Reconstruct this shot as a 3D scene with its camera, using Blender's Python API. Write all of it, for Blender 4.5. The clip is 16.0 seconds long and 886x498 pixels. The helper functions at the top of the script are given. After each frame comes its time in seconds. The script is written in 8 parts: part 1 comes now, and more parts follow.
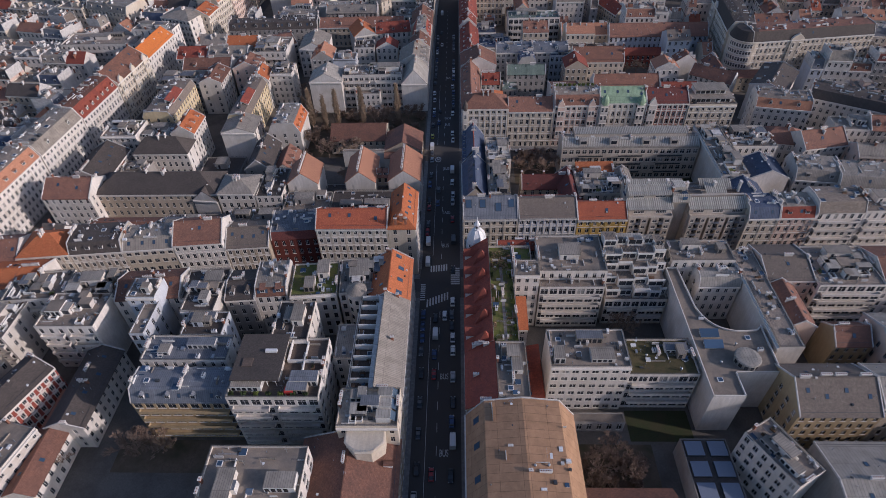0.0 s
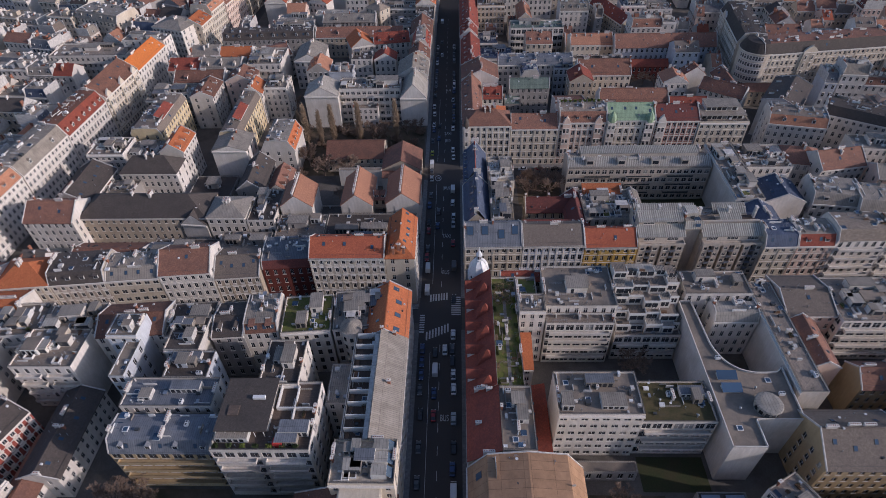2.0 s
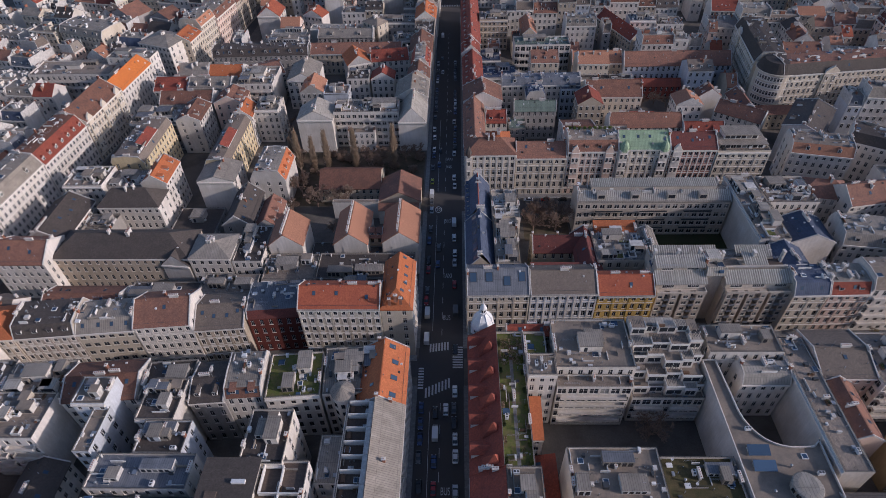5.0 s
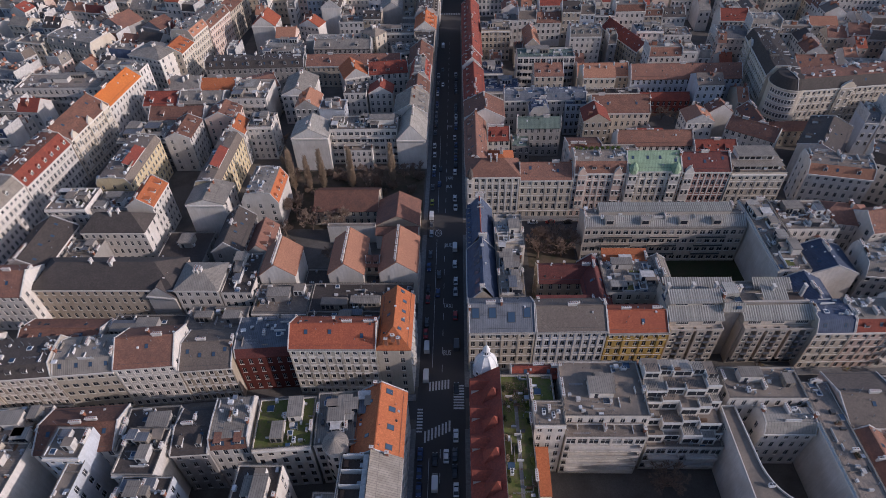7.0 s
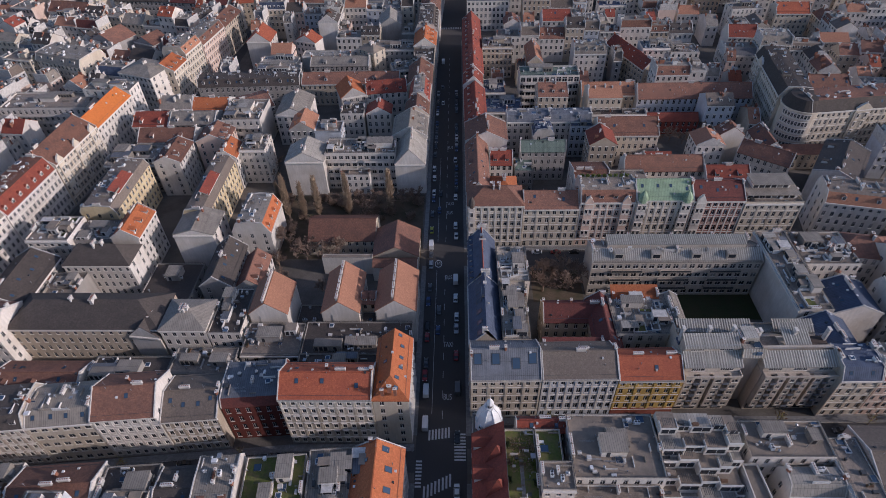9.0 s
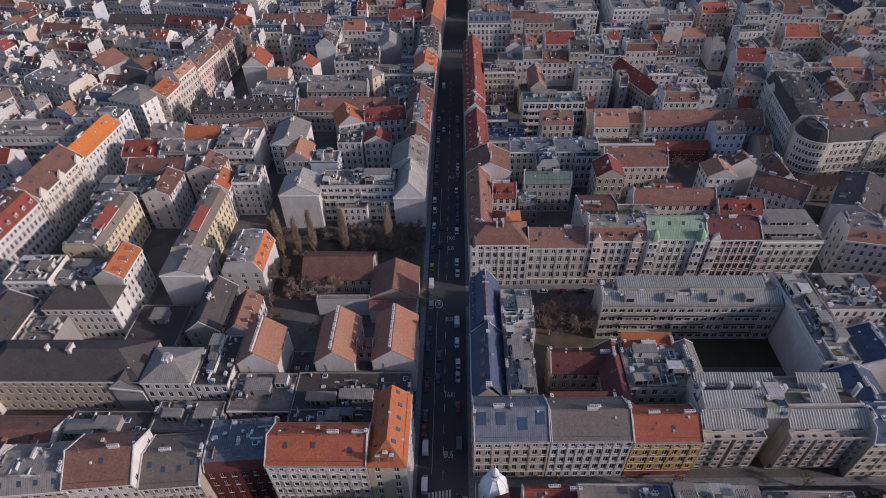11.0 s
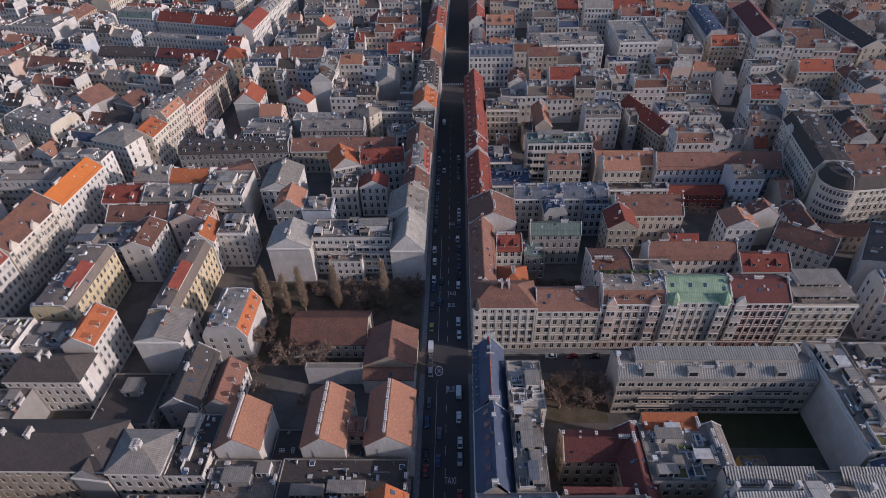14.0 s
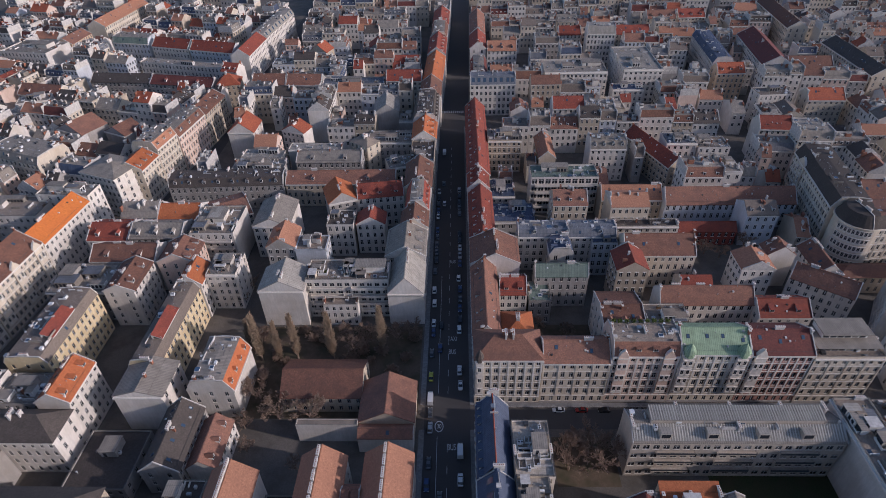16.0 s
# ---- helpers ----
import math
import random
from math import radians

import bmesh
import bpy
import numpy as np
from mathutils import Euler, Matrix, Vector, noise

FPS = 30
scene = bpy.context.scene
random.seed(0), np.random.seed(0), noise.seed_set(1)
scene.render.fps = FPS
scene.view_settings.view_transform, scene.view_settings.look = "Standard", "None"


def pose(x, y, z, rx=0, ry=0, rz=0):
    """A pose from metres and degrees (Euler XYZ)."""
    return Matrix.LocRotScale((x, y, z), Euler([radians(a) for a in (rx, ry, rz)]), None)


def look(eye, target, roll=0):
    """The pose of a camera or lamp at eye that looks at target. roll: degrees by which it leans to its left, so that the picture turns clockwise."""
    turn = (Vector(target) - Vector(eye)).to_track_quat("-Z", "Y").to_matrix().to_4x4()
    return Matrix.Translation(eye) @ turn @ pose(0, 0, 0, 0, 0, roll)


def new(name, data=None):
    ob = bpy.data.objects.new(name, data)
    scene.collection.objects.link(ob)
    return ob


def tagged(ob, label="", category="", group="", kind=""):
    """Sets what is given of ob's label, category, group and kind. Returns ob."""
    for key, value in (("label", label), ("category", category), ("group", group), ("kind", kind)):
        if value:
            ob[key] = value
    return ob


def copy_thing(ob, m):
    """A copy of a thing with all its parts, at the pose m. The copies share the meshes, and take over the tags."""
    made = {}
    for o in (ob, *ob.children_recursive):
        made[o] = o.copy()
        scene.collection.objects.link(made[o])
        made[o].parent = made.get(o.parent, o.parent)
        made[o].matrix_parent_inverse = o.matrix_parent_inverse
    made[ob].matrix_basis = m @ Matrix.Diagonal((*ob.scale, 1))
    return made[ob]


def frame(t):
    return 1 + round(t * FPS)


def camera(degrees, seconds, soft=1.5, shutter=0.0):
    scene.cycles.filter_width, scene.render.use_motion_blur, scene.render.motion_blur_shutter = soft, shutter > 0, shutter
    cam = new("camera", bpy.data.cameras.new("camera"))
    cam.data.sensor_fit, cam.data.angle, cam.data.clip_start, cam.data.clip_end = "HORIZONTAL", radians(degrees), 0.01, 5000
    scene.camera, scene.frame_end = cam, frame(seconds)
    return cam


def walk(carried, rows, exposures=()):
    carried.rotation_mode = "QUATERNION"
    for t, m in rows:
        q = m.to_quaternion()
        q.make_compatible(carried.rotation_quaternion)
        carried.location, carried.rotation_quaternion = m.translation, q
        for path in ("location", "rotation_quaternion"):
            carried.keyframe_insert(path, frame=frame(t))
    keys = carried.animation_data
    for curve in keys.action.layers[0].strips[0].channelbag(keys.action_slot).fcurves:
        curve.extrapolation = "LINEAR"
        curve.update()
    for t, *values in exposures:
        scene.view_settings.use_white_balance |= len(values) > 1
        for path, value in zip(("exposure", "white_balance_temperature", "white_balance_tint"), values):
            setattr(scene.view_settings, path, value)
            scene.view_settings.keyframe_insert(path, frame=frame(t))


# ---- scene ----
cam = camera(74.8, 16.0, soft=0.65)
METRES, EYE, TILT, LEAN, TURN = 130.0, 170.0, 0.0, 0.0, 2.1
ROWS = [
    (0.0, 0.0, 0.0, 0.0, -1.17, -42.99, 1.25),
    (0.5, 0.0006, 0.0309, 0.0005, -1.17, -43.0, 1.25),
    (1.0, 0.0011, 0.0618, 0.001, -1.16, -43.0, 1.24),
    (1.5, 0.0018, 0.0927, 0.0015, -1.16, -43.01, 1.25),
    (2.0, 0.0024, 0.1238, 0.0022, -1.15, -43.02, 1.24),
    (2.5, 0.0029, 0.1546, 0.0019, -1.15, -43.01, 1.23),
    (3.0, 0.0032, 0.1857, 0.0034, -1.15, -43.03, 1.22),
    (3.5, 0.0035, 0.2166, 0.0035, -1.15, -43.02, 1.23),
    (4.0, 0.0037, 0.2475, 0.0041, -1.14, -43.02, 1.22),
    (6.5, 0.0058, 0.4044, 0.0052, -1.11, -43.01, 1.22),
    (7.0, 0.0063, 0.4355, 0.0057, -1.11, -43.01, 1.22),
    (7.5, 0.0065, 0.4666, 0.0064, -1.11, -43.01, 1.2),
    (8.0, 0.0066, 0.4979, 0.0076, -1.1, -43.02, 1.18),
    (8.5, 0.0069, 0.5293, 0.0085, -1.11, -42.84, 1.2),
    (9.0, 0.008, 0.5604, 0.0091, -1.09, -42.55, 1.19),
    (9.5, 0.0082, 0.5919, 0.0103, -1.09, -42.27, 1.2),
    (12.0, 0.0108, 0.7494, 0.0127, -1.05, -40.85, 1.22),
    (12.5, 0.0111, 0.7805, 0.013, -1.06, -40.56, 1.23),
    (13.0, 0.0117, 0.8118, 0.0137, -1.05, -40.28, 1.23),
    (13.5, 0.0123, 0.8431, 0.0152, -1.05, -40.0, 1.23),
    (14.0, 0.0126, 0.8745, 0.0165, -1.05, -39.72, 1.23),
    (14.5, 0.013, 0.9057, 0.0177, -1.04, -39.43, 1.23),
    (15.0, 0.0133, 0.9369, 0.0183, -1.03, -39.11, 1.22),
    (15.5, 0.0141, 0.9686, 0.0204, -1.03, -38.68, 1.23),
    (16.0, 0.0138, 0.9995, 0.0221, -1.04, -38.17, 1.21),
]
walk(cam, [(t, pose(0, 0, EYE, TILT, LEAN, TURN) @ pose(METRES * x, METRES * y, METRES * z, 90 + pitch, roll, yaw)) for t, x, y, z, yaw, pitch, roll in ROWS], exposures=((0, -0.16, 5510, 20), (16, -0.16, 5510, 20)))

# ---- daylight ----
SUN_EL, SUN_SIDE = 20.0, 14.0  # degrees above the horizon; degrees from the +x axis towards -y
world = bpy.data.worlds.new("sky")
scene.world = world
world.use_nodes = True
wn = world.node_tree.nodes
sky = wn.new("ShaderNodeTexSky")
sky.sky_type, sky.sun_disc = "NISHITA", False
sky.sun_elevation, sky.sun_rotation = radians(SUN_EL), radians(90 + SUN_SIDE)
sky.air_density, sky.dust_density = 1.0, 1.5
wn["Background"].inputs["Strength"].default_value = 0.129
world.node_tree.links.new(sky.outputs["Color"], wn["Background"].inputs["Color"])
sun = new("sun", bpy.data.lights.new("sun", "SUN"))
sun.data.energy, sun.data.angle, sun.data.color = 3.22, radians(0.6), (1.0, 0.84, 0.68)
_e, _s = radians(SUN_EL), radians(SUN_SIDE)
sun.matrix_world = look((math.cos(_s) * math.cos(_e) * 300, -math.sin(_s) * math.cos(_e) * 300, math.sin(_e) * 300), (0, 0, 0))

# ---- materials ----
MATS = {}


def nodes_of(name):
    m = bpy.data.materials.new(name)
    m.use_nodes = True
    MATS[name] = m
    t = m.node_tree
    return m, t.nodes, t.links, t.nodes["Principled BSDF"]


def ramp(n, l, fac, stops):
    r = n.new("ShaderNodeValToRGB")
    while len(r.color_ramp.elements) < len(stops):
        r.color_ramp.elements.new(0.5)
    for e, (p, c) in zip(r.color_ramp.elements, stops):
        e.position, e.color = p, (*c, 1)
    l.new(fac, r.inputs["Fac"])
    return r.outputs["Color"]


def mix(n, l, fac, a, b, mode="MIX"):
    m = n.new("ShaderNodeMix")
    m.data_type, m.blend_type = "RGBA", mode
    for k, v in ((0, fac), (6, a), (7, b)):
        if isinstance(v, (int, float)):
            m.inputs[k].default_value = v
        elif isinstance(v, tuple):
            m.inputs[k].default_value = (*v, 1)
        else:
            l.new(v, m.inputs[k])
    return m.outputs[2]


def noise_tex(n, l, vec, scale, detail=4, rough=0.6):
    t = n.new("ShaderNodeTexNoise")
    t.inputs["Scale"].default_value, t.inputs["Detail"].default_value, t.inputs["Roughness"].default_value = scale, detail, rough
    l.new(vec, t.inputs["Vector"])
    return t.outputs["Fac"]


def bump(n, l, height, strength, distance, bsdf):
    b = n.new("ShaderNodeBump")
    b.inputs["Strength"].default_value, b.inputs["Distance"].default_value = strength, distance
    l.new(height, b.inputs["Height"])
    l.new(b.outputs["Normal"], bsdf.inputs["Normal"])


def varied(n, l, colour, amount):
    """The colour a little lighter, darker and hue-shifted from object to object."""
    info = n.new("ShaderNodeObjectInfo")
    hsv = n.new("ShaderNodeHueSaturation")
    mr = n.new("ShaderNodeMapRange")
    mr.inputs["To Min"].default_value, mr.inputs["To Max"].default_value = 1 - amount, 1 + amount
    l.new(info.outputs["Random"], mr.inputs["Value"])
    l.new(mr.outputs["Result"], hsv.inputs["Value"])
    l.new(colour, hsv.inputs["Color"])
    return hsv.outputs["Color"]


def plaster(name, c, stain=0.5):
    m, n, l, p = nodes_of(name)
    uv = n.new("ShaderNodeTexCoord")
    big = noise_tex(n, l, uv.outputs["Object"], 0.12, 5)
    mp = n.new("ShaderNodeMapping")
    mp.inputs["Scale"].default_value = (1.3, 0.16, 1)
    l.new(uv.outputs["UV"], mp.inputs["Vector"])
    streak = noise_tex(n, l, mp.outputs["Vector"], 1.0, 5, 0.7)
    fine = noise_tex(n, l, uv.outputs["Object"], 2.5, 5, 0.7)
    dirt = tuple(v * k for v, k in zip(c, (0.72, 0.68, 0.62)))
    a = ramp(n, l, big, [(0.3, dirt), (0.7, c)])
    b = mix(n, l, ramp(n, l, streak, [(0.42, (stain,) * 3), (0.6, (0, 0, 0))]), a, tuple(v * 0.6 for v in c))
    b = mix(n, l, 0.18, b, ramp(n, l, fine, [(0.3, (0.3,) * 3), (0.7, (0.9,) * 3)]), "OVERLAY")
    l.new(varied(n, l, b, 0.1), p.inputs["Base Color"])
    p.inputs["Roughness"].default_value = 0.9
    p.inputs["Specular IOR Level"].default_value = 0.2
    bump(n, l, fine, 0.3, 0.03, p)


def tiles(name, c, dark, w=0.32, h=0.34, vary=0.16, rough=0.82):
    m, n, l, p = nodes_of(name)
    uv = n.new("ShaderNodeTexCoord")
    br = n.new("ShaderNodeTexBrick")
    br.inputs["Scale"].default_value, br.inputs["Brick Width"].default_value, br.inputs["Row Height"].default_value = 1, w, h
    br.inputs["Mortar Size"].default_value, br.inputs["Mortar Smooth"].default_value = 0.03, 0.5
    br.inputs["Color1"].default_value, br.inputs["Color2"].default_value, br.inputs["Mortar"].default_value = (*c, 1), (*[v * 0.72 for v in c], 1), (*dark, 1)
    l.new(uv.outputs["UV"], br.inputs["Vector"])
    big = noise_tex(n, l, uv.outputs["Object"], 0.22, 6, 0.65)
    mid = noise_tex(n, l, uv.outputs["Object"], 1.4, 5, 0.7)
    col = mix(n, l, ramp(n, l, big, [(0.4, (0, 0, 0)), (0.72, (0.75,) * 3)]), br.outputs["Color"], dark)
    col = mix(n, l, 0.35, col, ramp(n, l, mid, [(0.3, (0.25,) * 3), (0.7, (0.8,) * 3)]), "OVERLAY")
    l.new(varied(n, l, col, vary), p.inputs["Base Color"])
    p.inputs["Roughness"].default_value = rough
    p.inputs["Specular IOR Level"].default_value = 0.3
    bump(n, l, br.outputs["Fac"], -0.5, 0.04, p)


def seamed(name, c, metal=0.0, rough=0.72, width=0.62):
    m, n, l, p = nodes_of(name)
    uv = n.new("ShaderNodeTexCoord")
    br = n.new("ShaderNodeTexBrick")
    br.offset = 0.0
    br.inputs["Scale"].default_value, br.inputs["Brick Width"].default_value, br.inputs["Row Height"].default_value = 1, width, 6.0
    br.inputs["Mortar Size"].default_value, br.inputs["Mortar Smooth"].default_value = 0.045, 0.2
    br.inputs["Color1"].default_value, br.inputs["Color2"].default_value, br.inputs["Mortar"].default_value = (*c, 1), (*[v * 0.86 for v in c], 1), (*[v * 0.5 for v in c], 1)
    l.new(uv.outputs["UV"], br.inputs["Vector"])
    big = noise_tex(n, l, uv.outputs["Object"], 0.35, 6, 0.7)
    col = mix(n, l, 0.5, br.outputs["Color"], ramp(n, l, big, [(0.3, (0.3,) * 3), (0.7, (0.72,) * 3)]), "OVERLAY")
    l.new(varied(n, l, col, 0.14), p.inputs["Base Color"])
    p.inputs["Metallic"].default_value, p.inputs["Roughness"].default_value = metal, rough
    p.inputs["Specular IOR Level"].default_value = 0.22
    bump(n, l, br.outputs["Fac"], 0.6, 0.05, p)


def loose(name, a, b, scale, rough=0.95, big_scale=0.15, c=None, strength=0.4):
    """Gravel, soil, grass, asphalt: two grains of speckle."""
    m, n, l, p = nodes_of(name)
    uv = n.new("ShaderNodeTexCoord")
    f1 = noise_tex(n, l, uv.outputs["Object"], scale, 6, 0.75)
    f2 = noise_tex(n, l, uv.outputs["Object"], big_scale, 6, 0.65)
    col = ramp(n, l, f1, [(0.3, a), (0.7, b)])
    col = mix(n, l, ramp(n, l, f2, [(0.42, (0, 0, 0)), (0.66, (0.8,) * 3)]), col, c or tuple(v * 0.6 for v in a))
    l.new(varied(n, l, col, 0.08), p.inputs["Base Color"])
    p.inputs["Roughness"].default_value = rough
    p.inputs["Specular IOR Level"].default_value = 0.25
    bump(n, l, f1, strength, 0.05, p)


def plain(name, c, rough=0.6, metal=0.0, grain=0.25, scale=3.0):
    m, n, l, p = nodes_of(name)
    uv = n.new("ShaderNodeTexCoord")
    f = noise_tex(n, l, uv.outputs["Object"], scale, 5, 0.7)
    l.new(ramp(n, l, f, [(0.25, tuple(v * (1 - grain) for v in c)), (0.75, tuple(min(1, v * (1 + grain * 0.4)) for v in c))]), p.inputs["Base Color"])
    p.inputs["Roughness"].default_value, p.inputs["Metallic"].default_value = rough, metal


WALLS = {"white": (0.75, 0.70, 0.64), "cream": (0.68, 0.60, 0.49), "grey": (0.42, 0.40, 0.38), "beige": (0.55, 0.47, 0.37),
         "yellow": (0.64, 0.44, 0.14), "ochre": (0.50, 0.385, 0.23), "pink": (0.72, 0.55, 0.46), "peach": (0.72, 0.54, 0.38), "sand": (0.57, 0.505, 0.43), "straw": (0.74, 0.60, 0.38), "maroon": (0.16, 0.05, 0.04),
         "red": (0.33, 0.09, 0.07), "terracotta": (0.29, 0.095, 0.065), "rose": (0.47, 0.27, 0.22), "paleblue": (0.60, 0.63, 0.68)}
for _k, _c in WALLS.items():
    plaster("wall_" + _k, _c, 0.35)
tiles("tile_orange", (0.50, 0.17, 0.065), (0.38, 0.11, 0.045), vary=0.1)
tiles("tile_vivid", (0.66, 0.21, 0.045), (0.52, 0.15, 0.04), vary=0.05)
tiles("tile_salmon", (0.46, 0.225, 0.135), (0.33, 0.16, 0.10), vary=0.1)
tiles("tile_dun", (0.225, 0.185, 0.15), (0.15, 0.12, 0.10), vary=0.12)
tiles("tile_flame", (0.43, 0.125, 0.06), (0.27, 0.075, 0.045), vary=0.08)
tiles("tile_red", (0.34, 0.085, 0.05), (0.16, 0.05, 0.04))
tiles("tile_wine", (0.20, 0.062, 0.05), (0.11, 0.045, 0.04))
tiles("tile_brown", (0.30, 0.145, 0.095), (0.13, 0.075, 0.06), vary=0.25)
tiles("slate", (0.108, 0.089, 0.077), (0.062, 0.053, 0.047), 0.4, 0.3)
seamed("metal", (0.295, 0.26, 0.218))
seamed("brown_sheet", (0.34, 0.205, 0.12), 0.0, 0.7, 2.4)
seamed("metal_light", (0.36, 0.33, 0.285), 0.0, 0.75, 0.9)
seamed("metal_dark", (0.17, 0.18, 0.20))
seamed("metal_blue", (0.085, 0.105, 0.155))
seamed("rib_pale", (0.47, 0.44, 0.385), 0.0, 0.7, 0.75)
seamed("copper", (0.30, 0.40, 0.26), 0.0, 0.75)
seamed("copper_dark", (0.19, 0.24, 0.20), 0.1, 0.7)
loose("gravel", (0.205, 0.166, 0.127), (0.365, 0.30, 0.238), 9.0, c=(0.14, 0.125, 0.11))
tiles("deck_brown", (0.17, 0.125, 0.095), (0.09, 0.07, 0.06), 2.4, 0.16, 0.25)
tiles("terrace_pale", (0.50, 0.44, 0.36), (0.36, 0.315, 0.26), 0.9, 0.6, 0.1)
tiles("terrace", (0.31, 0.252, 0.20), (0.165, 0.142, 0.12), 0.9, 0.5, 0.22)
loose("garden", (0.07, 0.095, 0.022), (0.15, 0.165, 0.045), 1.6, c=(0.16, 0.125, 0.07), big_scale=0.5)
loose("sedum", (0.07, 0.058, 0.028), (0.13, 0.105, 0.055), 2.4, c=(0.055, 0.06, 0.025), big_scale=0.4)
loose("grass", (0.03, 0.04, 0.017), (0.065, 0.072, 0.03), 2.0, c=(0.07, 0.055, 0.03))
loose("soil", (0.10, 0.072, 0.05), (0.18, 0.135, 0.095), 1.2, c=(0.05, 0.055, 0.03))
loose("asphalt", (0.062, 0.058, 0.057), (0.105, 0.098, 0.095), 5.0, 0.85, 0.08, (0.08, 0.074, 0.07), 0.15)
loose("yard", (0.112, 0.098, 0.084), (0.18, 0.162, 0.142), 2.0, 0.9, 0.12, (0.085, 0.076, 0.064), 0.2)
tiles("paving", (0.26, 0.25, 0.24), (0.16, 0.16, 0.155), 1.0, 0.6, 0.05)
plain("road_paint", (0.62, 0.62, 0.60), 0.7, grain=0.35, scale=2)
plain("frame_white", (0.72, 0.70, 0.66), 0.5)
plain("frame_brown", (0.16, 0.09, 0.05), 0.5)
plain("stone_trim", (0.72, 0.67, 0.60), 0.85)
plain("chimney_plaster", (0.60, 0.57, 0.53), 0.9, grain=0.45, scale=0.9)
plain("brick", (0.30, 0.13, 0.08), 0.9, grain=0.4, scale=2)
plain("steel", (0.45, 0.46, 0.47), 0.4, 0.7)
plain("dark_metal", (0.07, 0.075, 0.08), 0.5, 0.3)
plain("plastic_white", (0.74, 0.74, 0.73), 0.5)
plain("tyre", (0.02, 0.02, 0.02), 0.85)
plain("bark", (0.29, 0.205, 0.15), 0.95, grain=0.45, scale=1.5)
plain("bark_gold", (0.37, 0.275, 0.185), 0.95, grain=0.4, scale=1.2)
plain("evergreen", (0.06, 0.09, 0.03), 0.9, grain=0.5, scale=2)
plain("shrub_green", (0.16, 0.20, 0.04), 0.9, grain=0.5, scale=2)
plain("leaf_yellow", (0.34, 0.30, 0.045), 0.85, grain=0.5, scale=2)
plain("awning_red", (0.55, 0.05, 0.04), 0.7)
plain("pane_milk", (0.20, 0.225, 0.28), 0.35)
plain("blue_cover", (0.03, 0.08, 0.30), 0.6)


def glass(name, c, rough):
    m, n, l, p = nodes_of(name)
    info = n.new("ShaderNodeNewGeometry")
    col = ramp(n, l, info.outputs["Random Per Island"], [(0.0, c), (0.6, tuple(v * 1.8 for v in c)), (0.93, tuple(v * 2.4 for v in c)), (1.0, (0.35, 0.33, 0.3))])
    l.new(col, p.inputs["Base Color"])
    p.inputs["Roughness"].default_value, p.inputs["IOR"].default_value = rough, 1.5


glass("pane_dark", (0.02, 0.022, 0.026), 0.06)
glass("pane_roof", (0.03, 0.05, 0.08), 0.05)


